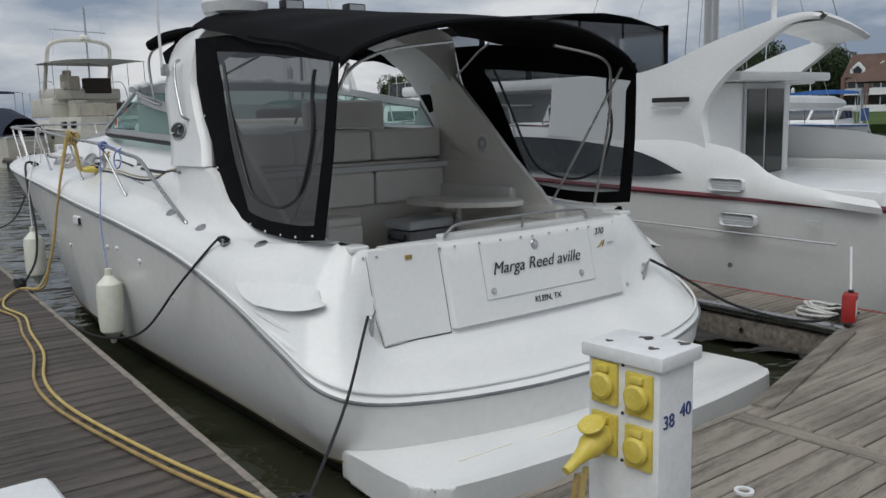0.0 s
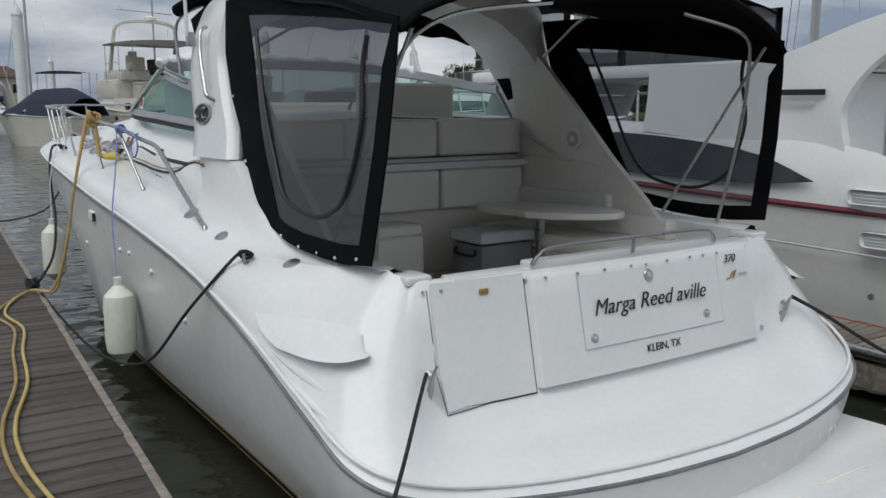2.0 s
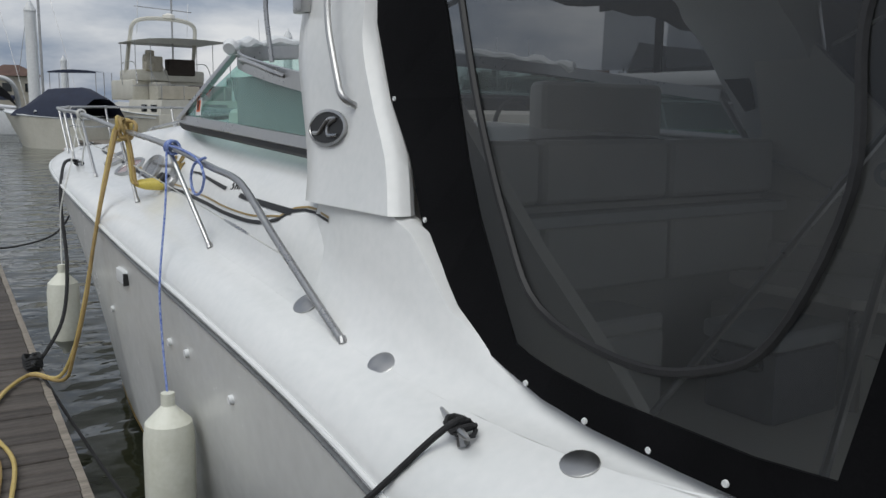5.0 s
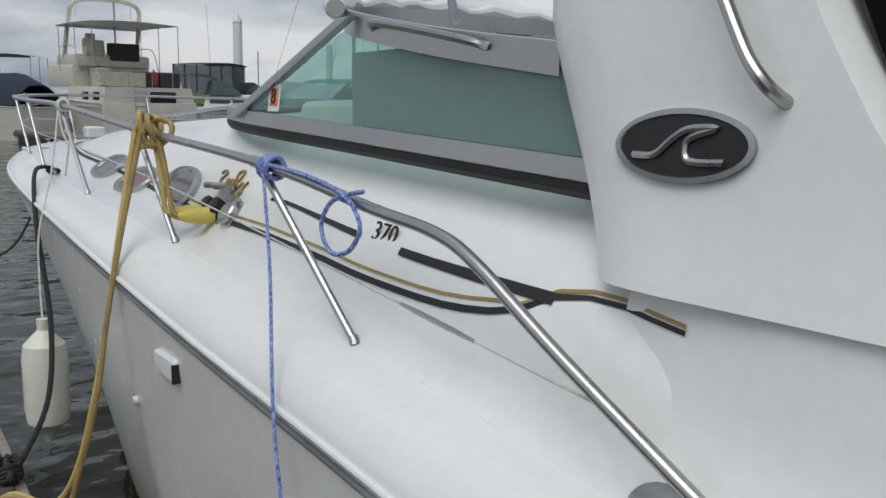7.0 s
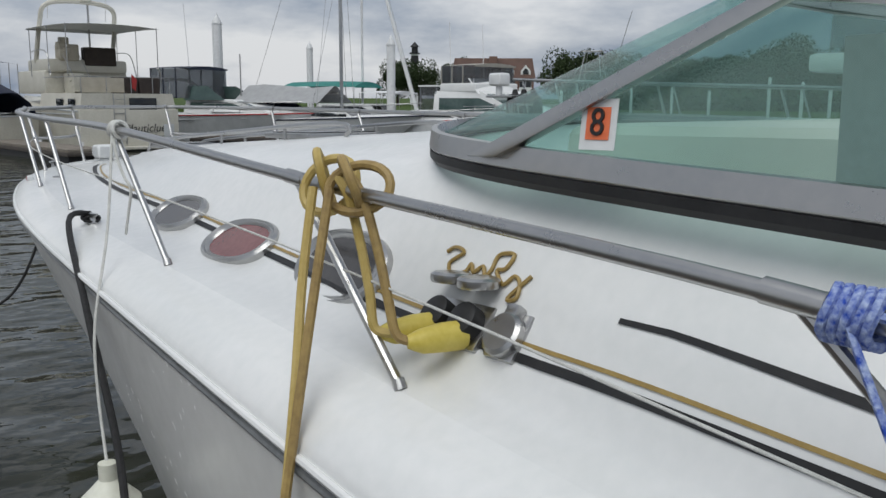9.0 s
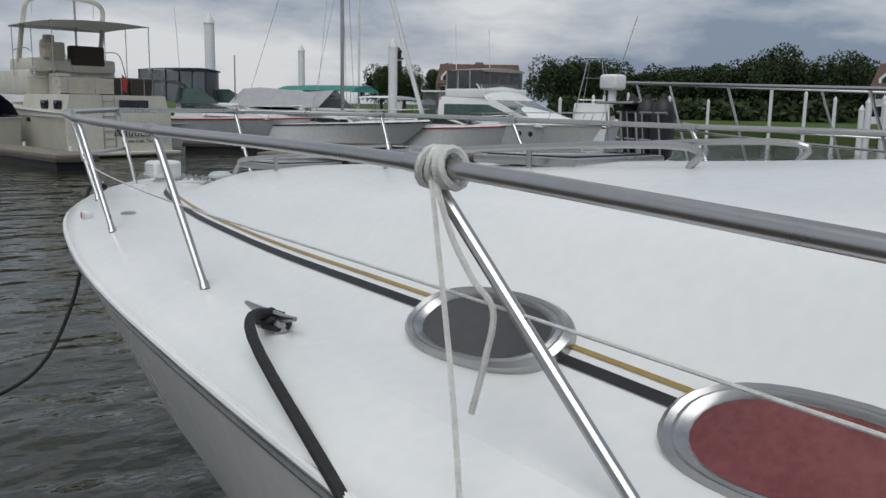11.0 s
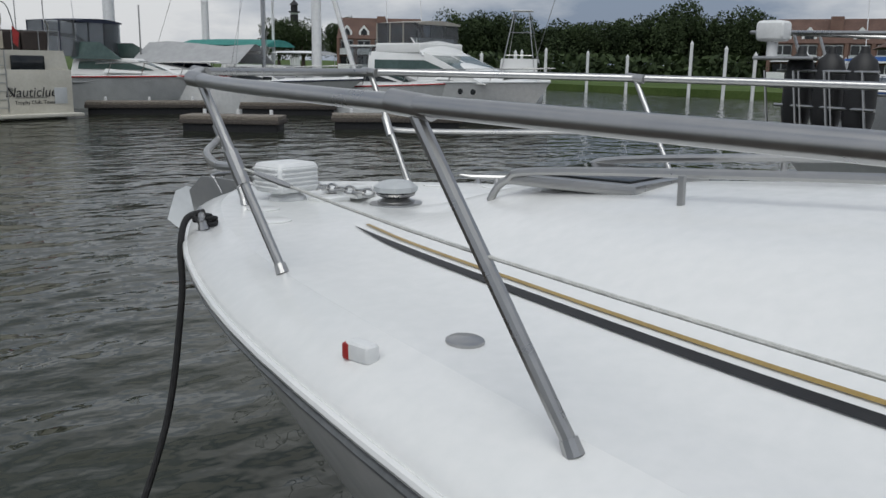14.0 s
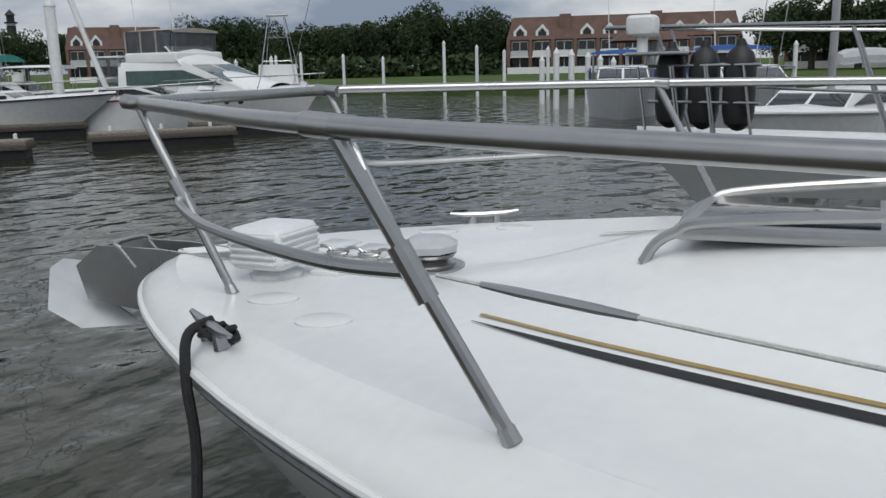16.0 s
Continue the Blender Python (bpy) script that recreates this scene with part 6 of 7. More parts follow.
# fender rack and lamp on its pulpit
rack = part("fender_rack", tube([(-1.04, 12.05, 2.30), (-0.68, 12.95, 2.30)], 0.014, 8), STEEL, nb, "steel fender rack on the rail")
part("rack_bar", tube([(-1.04, 12.05, 2.02), (-0.68, 12.95, 2.02)], 0.014, 8), STEEL, rack)
for k, y in enumerate((12.22, 12.50, 12.78)):
    x = -0.98 + 0.11 * k
    ball = part("stowed_fender", lathe([(0.001, 0), (0.04, 0.01), (0.10, 0.06), (0.12, 0.15), (0.12, 0.5), (0.095, 0.59), (0.04, 0.64), (0.03, 0.69), (0.001, 0.695)], (x + 0.12, y, 1.80), 18), BLACK, nb, "stowed black fender")
    for d in (-0.14, 0.14):
        part("rack_post", tube([(x - 0.05, y + d, 1.65), (x - 0.02, y + d + 0.1, 2.3)], 0.011, 6), STEEL, rack)
lamp = part("bow_light", box((0.20, 0.24, 0.17), (-0.72, 13.0, 2.62), 0.05, seg=3), PAINT_WHITE, nb, "white remote searchlight")
part("lamp_stem", tube([(-0.72, 13.0, 2.40), (-0.72, 13.0, 2.56)], 0.045, 12), PAINT_WHITE, lamp)
part("lamp_platform", box((0.3, 0.5, 0.03), (-0.72, 12.85, 2.40), 0.01), STEEL, lamp)


# ---- far shore ----
bank = [(62, -60), (61, 5), (62, 20), (61, 35), (62.5, 48), (64, 58), (70, 72), (78, 90), (70, 118), (30, 150), (-40, 165), (-400, 190)]
edge_far = [(2200, -400), (2200, 200), (2200, 700), (2200, 1100), (2200, 1500), (2000, 1900), (1600, 2200), (1200, 2200), (600, 2200), (200, 2200), (-400, 2200), (-2200, 2200)]
rows = []
for (x, y), (u, v) in zip(bank, edge_far):
    rows.append([(x, y, -0.3), (x, y, 0.55), (x + (u - x) * 0.01, y + (v - y) * 0.01, 0.75), (x + (u - x) * 0.05, y + (v - y) * 0.05, 1.0), (u, v, 1.2)])
tagged(finish(loft(rows), "ground", GRASS, smooth=False), "low grassy shore with a bulkhead edge", "ground", kind="structure")


def leaf_crown(seed, r, h, base, count, leaf):
    """A crown of many small leaf clumps on a lumpy outline, with gaps."""
    rg = random.Random(seed)
    lobes = [Vector((rg.uniform(-0.6, 0.6) * r, rg.uniform(-0.6, 0.6) * r, base + h * rg.uniform(0.25, 0.85))) for _ in range(17)]
    sizes = [r * rg.uniform(0.22, 0.48) for _ in lobes]
    verts, faces = [], []
    for _ in range(count):
        k = rg.randrange(len(lobes))
        d = Vector((rg.gauss(0, 1), rg.gauss(0, 1), rg.gauss(0, 0.75))).normalized() * sizes[k] * rg.uniform(0.72, 1.06)
        p = lobes[k] + d
        if p.z < base:
            p.z = base + rg.uniform(0, 0.4)
        a = Vector((rg.gauss(0, 1), rg.gauss(0, 1), rg.gauss(0, 1))).normalized() * leaf * rg.uniform(0.6, 1.3)
        b = a.cross(Vector((rg.gauss(0, 1), rg.gauss(0, 1), rg.gauss(0, 1)))).normalized() * leaf * rg.uniform(0.5, 1.0)
        n = len(verts)
        verts += [p - a, p + b, p + a, p - b]
        faces.append((n, n + 1, n + 2, n + 3))
    me = bpy.data.meshes.new("crown")
    me.from_pydata([tuple(v) for v in verts], [], faces)
    me.materials.append(LEAF)
    return me


def tree(seed, r, h, at, group="shore trees"):
    t = thing("tree", "broad dark green live oak on the far shore", "tree", group, at)
    part("trunk", tube([(0, 0, -0.3), (0.1, 0, h * 0.2), (0.05, 0.1, h * 0.45), (0.2, 0.1, h * 0.7)], [0.34, 0.26, 0.18, 0.07], 8), BARK, t)
    for k in range(4):
        a = k * 1.6 + seed
        part("limb", tube([(0.05, 0, h * (0.22 + 0.05 * k)), (r * 0.3 * math.cos(a), r * 0.3 * math.sin(a), h * 0.5), (r * 0.6 * math.cos(a), r * 0.6 * math.sin(a), h * 0.68)], [0.15, 0.1, 0.04], 6), BARK, t)
    crown = new("crown", leaf_crown(seed, r, h * 0.85, h * 0.2, 9000, 0.15))
    crown.parent = t
    return t


def bearing(az, reach):
    """A place on the far shore by compass bearing and reach from the cruiser's foredeck."""
    return -2.2 + reach * math.sin(radians(az)), 10.2 + reach * math.cos(radians(az))


rt = random.Random(9)
kinds = [tree(3, 4.2, 6.3, pose(151, 46, 0.7)), tree(5, 4.6, 6.8, pose(153, 60, 0.8)), tree(8, 3.8, 6.0, pose(150, 33, 0.8))]
# bearing, reach, height, breadth
TREES = [(36.9, 172, 9.4, 9), (38.4, 165, 10.4, 10), (41.2, 166, 11.6, 9), (43.4, 170, 9.5, 9), (48.9, 150, 9.6, 10), (50.3, 148, 11.0, 11), (51.8, 150, 10.2, 10), (53.6, 140, 8.0, 9), (55.2, 138, 9.0, 11), (56.9, 138, 8.0, 8), (58.0, 136, 9.0, 9), (59.7, 134, 9.6, 11), (61.6, 136, 9.8, 11), (63.2, 138, 10.6, 11), (64.8, 138, 10.8, 12), (66.4, 137, 10.0, 10), (67.6, 136, 9.2, 9), (62.4, 146, 10.2, 12), (57.2, 148, 9.0, 12), (86.5, 112, 9.0, 10), (89.0, 108, 9.4, 11), (84.5, 140, 9.0, 10), (92.5, 110, 9.6, 11), (96, 112, 9.0, 11), (100, 110, 9.5, 11), (105, 112, 9.0, 11), (110, 112, 9.5, 11)]
for i, (az, reach, tall, broad) in enumerate(TREES):
    c = copy_thing(kinds[i % 3], pose(*bearing(az, reach), 0.7, 0, 0, rt.uniform(0, 360)))
    k = broad / 7.4 * rt.uniform(0.95, 1.08)
    c.scale = (k * 0.92, k * rt.uniform(0.85, 1.0), tall / 7.5 * rt.uniform(0.84, 1.06))
bm = bmesh.new()
for _ in range(2600):
    f = rt.random()
    x, y = bearing(48.4 + 19.8 * f, rt.uniform(123, 131))
    a, b = Vector((rt.gauss(0, 1), rt.gauss(0, 1), rt.gauss(0, 1))).normalized() * 0.6, Vector((rt.gauss(0, 1), rt.gauss(0, 1), rt.gauss(0, 1))).normalized() * 0.5
    p = Vector((x, y, 1.1 + rt.random() ** 1.8 * 2.6))
    bm.faces.new([bm.verts.new(q) for q in (p - a, p + b, p + a, p - b)])
tagged(finish(bm, "undergrowth", LEAF, smooth=False), "dark shrubs below the shore trees", "shrubs", kind="stuff")


def condo(at, L, H, bays, label):
    """A row of brown brick flats: balconies, dark glazing, gabled dormers, mansard roof. Its front faces local -y."""
    b = thing("apartment_building", label, "building", "shore buildings", at)
    part("wall", box((L, 9, H * 0.62), (0, 4.5, H * 0.31)), BRICK, b, smooth=False)
    roof = loft([[(-L / 2 - 0.3, -0.3, H * 0.60), (L / 2 + 0.3, -0.3, H * 0.60), (L / 2 + 0.3, 9.3, H * 0.60), (-L / 2 - 0.3, 9.3, H * 0.60)], [(-L / 2 + 0.3, 2.6, H), (L / 2 - 0.3, 2.6, H), (L / 2 - 0.3, 6.5, H), (-L / 2 + 0.3, 6.5, H)]], True, True)
    rf = part("roof", roof, ROOF, b, "brown shingled mansard roof", smooth=False)
    w = L / bays
    for i in range(bays):
        x = -L / 2 + w * (i + 0.5)
        if i % 4 == 2:
            part("chimney", box((w * 0.5, 1.2, H * 0.5), (x, 1.6, H * 0.78), 0.03), BRICK, rf)
        else:
            dm = part("dormer", prism([(x - w * 0.3, 0.2, H * 0.66), (x + w * 0.3, 0.2, H * 0.66), (x + w * 0.3, 0.2, H * 0.74), (x, 0.2, H * 0.86), (x - w * 0.3, 0.2, H * 0.74)], 2.0, (0, 1, 0)), PAINT_WHITE, rf, "white gabled dormer")
            part("dormer_pane", prism([(x - w * 0.18, 0.17, H * 0.67), (x + w * 0.18, 0.17, H * 0.67), (x + w * 0.18, 0.17, H * 0.73), (x, 0.17, H * 0.80), (x - w * 0.18, 0.17, H * 0.73)], 0.02, (0, 1, 0)), DARKGLASS, rf)
        win = part("window", box((w * 0.72, 0.1, H * 0.17), (x, -0.06, H * 0.49)), PAINT_GREY, b, smooth=False)
        for d in (-0.18, 0.18):
            part("pane", box((w * 0.32, 0.04, H * 0.14), (x + d * w, -0.13, H * 0.49)), DARKGLASS, win, smooth=False)
        bal = part("balcony", box((w * 0.8, 1.0, H * 0.10), (x, -0.5, H * 0.36)), PAINT_WHITE if i % 3 else PAINT_GREY, b, smooth=False)
        part("balcony_floor", box((w * 0.86, 1.1, 0.12), (x, -0.5, H * 0.305)), PAINT_WHITE, bal, smooth=False)
        g = part("ground_window", box((w * 0.74, 0.08, H * 0.20), (x, -0.05, H * 0.16)), DARKGLASS, b, smooth=False)
        part("door_frame", box((0.12, 0.1, H * 0.22), (x, -0.10, H * 0.16)), PAINT_WHITE, g, smooth=False)
        part("pier", box((0.45, 1.1, H * 0.6), (x - w / 2, -0.5, H * 0.3)), BRICK, b, smooth=False)
    part("terrace_rail", box((L, 0.08, 0.9), (0, -2.2, 0.6)), PAINT_WHITE, b, smooth=False)
    return b


condo(pose(117.7, 41.9, 0.7, 0, 0, -75.3), 31.0, 8.0, 10, "brown brick apartment row with white gabled dormers")
condo(pose(101, 119, 0.7, 0, 0, -43.5), 14.5, 8.8, 5, "distant brown brick apartments with gabled dormers")
condo(pose(118, 14, 0.7, 0, 0, -92), 13.0, 7.4, 4, "low brown apartment wing behind the trees")
light = thing("lighthouse", "small black and white banded lighthouse above the trees", "lighthouse", at=pose(119, 166, 0.8))
part("tower", lathe([(1.15, 0), (0.85, 11.6)], sides=14), PAINT_WHITE, light)
for z in (4.0, 9.2):
    part("band", lathe([(1.16 - 0.026 * z, z), (1.10 - 0.026 * z, z + 2.0)], sides=14), BLACK, light)
part("gallery", lathe([(1.25, 11.6), (1.25, 11.9), (0.75, 11.9), (0.75, 13.2), (1.1, 13.2), (0.001, 14.4)], sides=14), BLACK, light)
hut = thing("shore_house", "distant pale house with a tan roof", "house", at=pose(13, 138, 0.6, 0, 0, 10))
part("wall", box((6, 5, 5.2), (0, 0, 2.6)), BEIGE, hut, smooth=False)
part("roof", loft([[(-3.4, -2.9, 5.2), (3.4, -2.9, 5.2), (3.4, 2.9, 5.2), (-3.4, 2.9, 5.2)], [(-1, -0.2, 6.8), (1, -0.2, 6.8), (1, 0.2, 6.8), (-1, 0.2, 6.8)]], True, True), ROOF, hut, smooth=False)
for x in (-1.5, 1.5):
    part("window", box((1.2, 0.1, 1.2), (x, -2.52, 3.6)), DARKGLASS, hut, smooth=False)
pav = thing("waterside_pavilion", "open waterside pavilion with white posts and a brown roof", "pavilion", at=pose(58, 24, 0.6, 0, 0, 20))
for x in (-3, -1, 1, 3):
    part("post", box((0.35, 0.35, 3.0), (x, 0, 1.5), 0.03), PAINT_WHITE, pav)
part("roof", loft([[(-4, -2, 3.0), (4, -2, 3.0), (4, 3, 3.0), (-4, 3, 3.0)], [(-1.5, 0.3, 4.4), (1.5, 0.3, 4.4), (1.5, 0.7, 4.4), (-1.5, 0.7, 4.4)]], True, True), ROOF, pav, smooth=False)


# ---- pilings ----
def piling(x, y, h, r, kind="white capped mooring piling"):
    p = thing("piling", kind, "piling", "white pilings", pose(x, y, 0))
    part("pole", tube([(0, 0, -1.5), (0, 0, h)], [r, r * 0.95], 12), PAINT_WHITE, p)
    part("cap", lathe([(r * 1.06, 0), (r * 1.06, 0.06), (0.001, r * 2.2)], (0, 0, h), 12), PAINT_WHITE, p)


for x, y, h in ((57.2, 55, 3.2), (58.6, 53.5, 3.4), (60, 50.2, 3.2), (59.5, 46.1, 2.9), (58.3, 40.0, 3.9), (57.7, 37, 3.5), (57.2, 34.6, 3.1), (56.5, 31.0, 3.2), (55, 25, 3.0), (54, 20, 3.0), (52, 14.5, 3.0), (48, 48.5, 3.0), (46, 50.0, 2.8)):
    piling(x, y, h, 0.13)
for x, y, h in ((40.4, 24.9, 2.75), (40.7, 24.2, 2.65), (45.7, 24.85, 2.55), (45.9, 24.2, 2.4), (46.1, 23.5, 2.25), (45.5, 27.5, 2.4)):
    piling(x, y, h, 0.16)
for x, y, h, r in ((18.27, 50.24, 6.4, 0.28), (24.33, 41.93, 5.15, 0.24), (5.1, 59.3, 7.8, 0.36), (31, 62, 6.0, 0.25), (9.5, 75, 5.5, 0.25)):
    piling(x, y, h, r, "tall white capped mooring piling")


# ---- far floating docks ----
def far_dock(x, y, L, W, rz):
    d = thing("floating_dock", "short floating dock finger on dark floats", "dock", "floating docks", pose(x, y, 0, 0, 0, rz))
    part("deck", box((W, L, 0.12), (0, 0, 0.46), 0.02), DOCK_LIGHT, d)
    part("skirt", box((W + 0.06, L + 0.06, 0.14), (0, 0, 0.33), 0.02), DOCK_DARK, d)
    part("float", box((W * 0.85, L * 0.96, 0.4), (0, 0, 0.06), 0.03), BLACK, d)
    for k in (-0.35, 0, 0.35):
        part("bollard", lathe([(0.06, 0), (0.06, 0.14), (0.001, 0.16)], (W * 0.4, L * k, 0.52), 8), PAINT_WHITE, d)


far_dock(5.9, 41.5, 12, 1.4, 6)
far_dock(16.2, 43.0, 5, 1.4, 62)
far_dock(13.9, 33.4, 3.2, 1.2, 40)
far_dock(20.6, 39.3, 4, 1.2, 52)
far_dock(18.9, 30.9, 4.5, 1.1, 50)
far_dock(24.3, 31.3, 5, 1.1, 50)
far_dock(3.3, 69.5, 26, 1.6, 88)
far_dock(30, 60, 40, 1.6, -60)


# ---- other boats ----
def canopy(boat, y0, y1, w, z, mat, posts=0.0, crown_h=0.12, name="canvas_top"):
    c = part(name, loft([[(x, y, z + crown_h * (1 - (2 * x / w) ** 2) - 0.02 * abs(y - (y0 + y1) / 2)) for x in [w * (k / 6 - 0.5) for k in range(7)]] for y in (y0, y0 * 0.67 + y1 * 0.33, y0 * 0.33 + y1 * 0.67, y1)] + [[(x, y1, z - 0.1) for x in [w * (k / 6 - 0.5) for k in range(7)]]]), mat, boat)
    if posts:
        for s in (-1, 1):
            for y in (y0 + 0.1, (y0 + y1) / 2, y1 - 0.1):
                part("canopy_pole", tube([(s * w * 0.48, y, z - posts), (s * w * 0.48, y, z)], 0.02, 6), STEEL, c)
    return c


def enclosure(boat, y0, y1, w, z0, z1, mat, pane=None):
    c = canopy(boat, y0 - 0.1, y1 + 0.1, w + 0.1, z1, mat, 0)
    for s in (-1, 1):
        for k in range(3):
            a, b = y0 + (y1 - y0) * k / 3, y0 + (y1 - y0) * (k + 1) / 3
            part("clear_panel", prism([(s * w / 2, a + 0.05, z0), (s * w / 2, b - 0.05, z0), (s * w / 2, b - 0.05, z1), (s * w / 2, a + 0.05, z1)], 0.02), pane or VINYL_THIN, c)
            part("canvas_strip", box((0.04, 0.08, z1 - z0), (s * w / 2, a, (z0 + z1) / 2)), mat, c, smooth=False)
    for y in (y0, y1):
        part("clear_panel", prism([(-w / 2, y, z0), (w / 2, y, z0), (w / 2, y, z1), (-w / 2, y, z1)], 0.02, (0, 1, 0)), pane or VINYL_THIN, c)
    return c


def aft_of(x, y, heading, back):
    """The stern's place for a boat whose bow stands at x, y, with that heading (degrees, anticlockwise from +y)."""
    a = radians(heading)
    return pose(x + math.sin(a) * back, y - math.cos(a) * back, 0, 0, 0, heading)


# aft-cabin yacht that shows its transom
ny = thing("aft_cabin_yacht", "old cream aft-cabin motor yacht showing its transom", "boat", "other boats", pose(10.3, 41.9, 0, 0, 0, 6))
CREAMY = mottled("old_cream_gelcoat", (0.50, 0.48, 0.41), (0.60, 0.58, 0.51), 1.2, 0.4, fine=12)
sh, rim = hull_parts(ny, 12.5, 4.7, 1.75, 2.3, CREAMY, PAINT_GREY, deck=CREAMY)
part("transom", box((4.5, 0.12, 1.75), (0, 0.0, 0.93), 0.03), CREAMY, ny, "flat cream transom")
part("swim_step", box((4.6, 0.7, 0.12), (0, -0.35, 0.16), 0.03), CREAMY, ny)
part("aft_cabin", loft([[(-2.2, y, 1.72), (-2.05, y + 0.05, 2.5), (2.05, y + 0.05, 2.5), (2.2, y, 1.72)] for y in (0.05, 4.5)]), CREAMY, ny, angle=20)
part("cabin_back", prism([(-2.2, 0.06, 1.72), (2.2, 0.06, 1.72), (2.05, 0.1, 2.5), (-2.05, 0.1, 2.5)], 0.05, (0, -1, 0)), CREAMY, ny)
part("transom_window", box((1.25, 0.03, 0.52), (0.6, -0.03, 2.05), 0.04), DARKGLASS, ny)
for y in (0.9, 2.2):
    for s in (-1, 1):
        part("cabin_window", box((0.04, 0.75, 0.36), (s * 2.16, y, 2.08), 0.03), DARKGLASS, ny)
for s in (-1, 1):
    part("hull_port", box((0.03, 0.45, 0.18), (s * 2.30, 3.6, 1.45), 0.02), DARKGLASS, ny)
ld = part("ladder", tube([(-0.75, -0.08, 0.3), (-0.75, -0.06, 2.5)], 0.022, 6), STEEL, ny, "steel transom ladder")
part("ladder_rail", tube([(-0.25, -0.08, 0.3), (-0.25, -0.06, 2.5)], 0.022, 6), STEEL, ld)
for k in range(7):
    part("rung", tube([(-0.75, -0.08, 0.45 + 0.3 * k), (-0.25, -0.08, 0.45 + 0.3 * k)], 0.016, 6), STEEL, ld)
part("side_ladder", box((0.5, 0.03, 0.6), (1.75, -0.08, 0.85), 0.01), PAINT_GREY, ny)
lettering("Nauticlue", 0.50, facing((0.62, -0.075, 0.98), (1, 0, 0), (0, 0, 1)), "boat_name", BLACK, ny, 0.2)
lettering("Still", 0.24, facing((-0.12, -0.075, 0.98), (0, 0, 1), (-1, 0, 0)), "boat_name_prefix", BLACK, ny, 0.2)
lettering("Trophy Club, Texas", 0.19, facing((0.75, -0.075, 0.62), (1, 0, 0), (0, 0, 1)), "home_port", BLACK, ny)
part("sundeck_rail", tube([(-2.0, 4.3, 3.2), (-2.0, 0.2, 3.2), (2.0, 0.2, 3.2), (2.0, 4.3, 3.2)], 0.022, 6), STEEL, ny)
for x in (-2.0, -0.9, 0.2, 1.2, 2.0):
    part("rail_post", tube([(x, 0.2, 2.5), (x, 0.2, 3.2)], 0.018, 6), STEEL, ny)
part("windbreak", box((1.9, 0.05, 0.62), (-1.0, 0.35, 2.85), 0.01), BEIGE, ny)
for x in (0.2, 1.25):
    part("deck_cover", box((1.0, 0.8, 0.72), (x, 0.9, 2.85), 0.12, seg=3), mottled("brown_cover", (0.03, 0.022, 0.02), (0.05, 0.038, 0.034), 4, 0.8), ny, "dark brown covered deck chair")
part("deckhouse", box((3.9, 3.4, 1.05), (0, 6.0, 3.0), 0.12), CREAMY, ny)
part("bridge_coaming", box((3.7, 2.6, 0.6), (0, 5.3, 3.75), 0.15), CREAMY, ny)
part("bridge_seat", box((0.9, 0.6, 0.75), (-0.9, 4.2, 4.35), 0.1, seg=3), BEIGE, ny, "tan bridge seat")
part("stair", box((0.5, 1.2, 0.9), (-0.9, 3.6, 2.95), 0.05), CREAMY, ny)
canopy(ny, 1.2, 5.6, 4.3, 5.45, PAINT_WHITE, 2.2, 0.1, "hardtop")
part("arch", tube(spline([(-1.8, 5.6, 3.9), (-1.75, 5.0, 5.6), (-1.5, 4.7, 6.5), (0, 4.6, 6.7), (1.5, 4.7, 6.5), (1.75, 5.0, 5.6), (1.8, 5.6, 3.9)], 5), 0.11, 8), CREAMY, ny, "cream radar arch")
part("radar", lathe([(0.3, 0), (0.32, 0.15), (0.1, 0.25), (0.001, 0.26)], (0.2, 4.6, 6.75), 14), CREAM, ny)
part("mast", tube([(0.6, 5.2, 4), (0.6, 5.2, 8.6)], 0.05, 6), STEEL, ny)
part("yard", tube([(-1.4, 5.2, 7.3), (1.7, 5.2, 7.2)], 0.025, 6), STEEL, ny)
for x in (-1.4, 1.3):
    part("aerial", tube([(x, 4.9, 5.9), (x + 0.1, 4.9, 7.6)], 0.018, 5), PAINT_WHITE, ny)
part("dinghy_davit", tube(spline([(1.7, 0.5, 2.5), (1.7, 0.4, 3.4), (1.4, 0.1, 3.6)], 4), 0.03, 6), STEEL, ny)

part("bridge_back", box((1.5, 0.5, 0.85), (0.55, 4.15, 4.2), 0.10, seg=3), mottled("brown_seat", (0.03, 0.022, 0.018), (0.05, 0.038, 0.03), 4, 0.8), ny, "dark brown bridge bench")
for k in range(4):
    part("bridge_cushion", box((0.42, 0.3, 0.34), (-1.2 + 0.16 * (k % 2), 3.9 + 0.1 * k, 4.2 + 0.22 * k), 0.08, seg=3), BEIGE, ny, "tan stacked cushion")
for k in range(5):
    part("stair_tread", box((0.62, 0.24, 0.05), (-0.9, 2.9 + 0.22 * k, 2.6 + 0.24 * k), 0.01), CREAMY, ny)
for s in (-1, 1):
    part("stair_rail", tube(spline([(-0.9 + 0.36 * s, 2.7, 3.2), (-0.9 + 0.36 * s, 3.4, 3.9), (-0.9 + 0.36 * s, 4.0, 4.4)], 4), 0.02, 6), STEEL, ny)
    part("bridge_rail", tube(spline([(2.0 * s, 3.4, 3.3), (1.95 * s, 3.9, 4.3), (1.9 * s, 5.2, 4.45), (1.7 * s, 6.4, 4.4)], 5), 0.022, 6), STEEL, ny)
    part("side_stripe", box((0.03, 9.5, 0.05), (2.33 * s, 5.0, 1.62), 0.01), PAINT_GREY, ny)
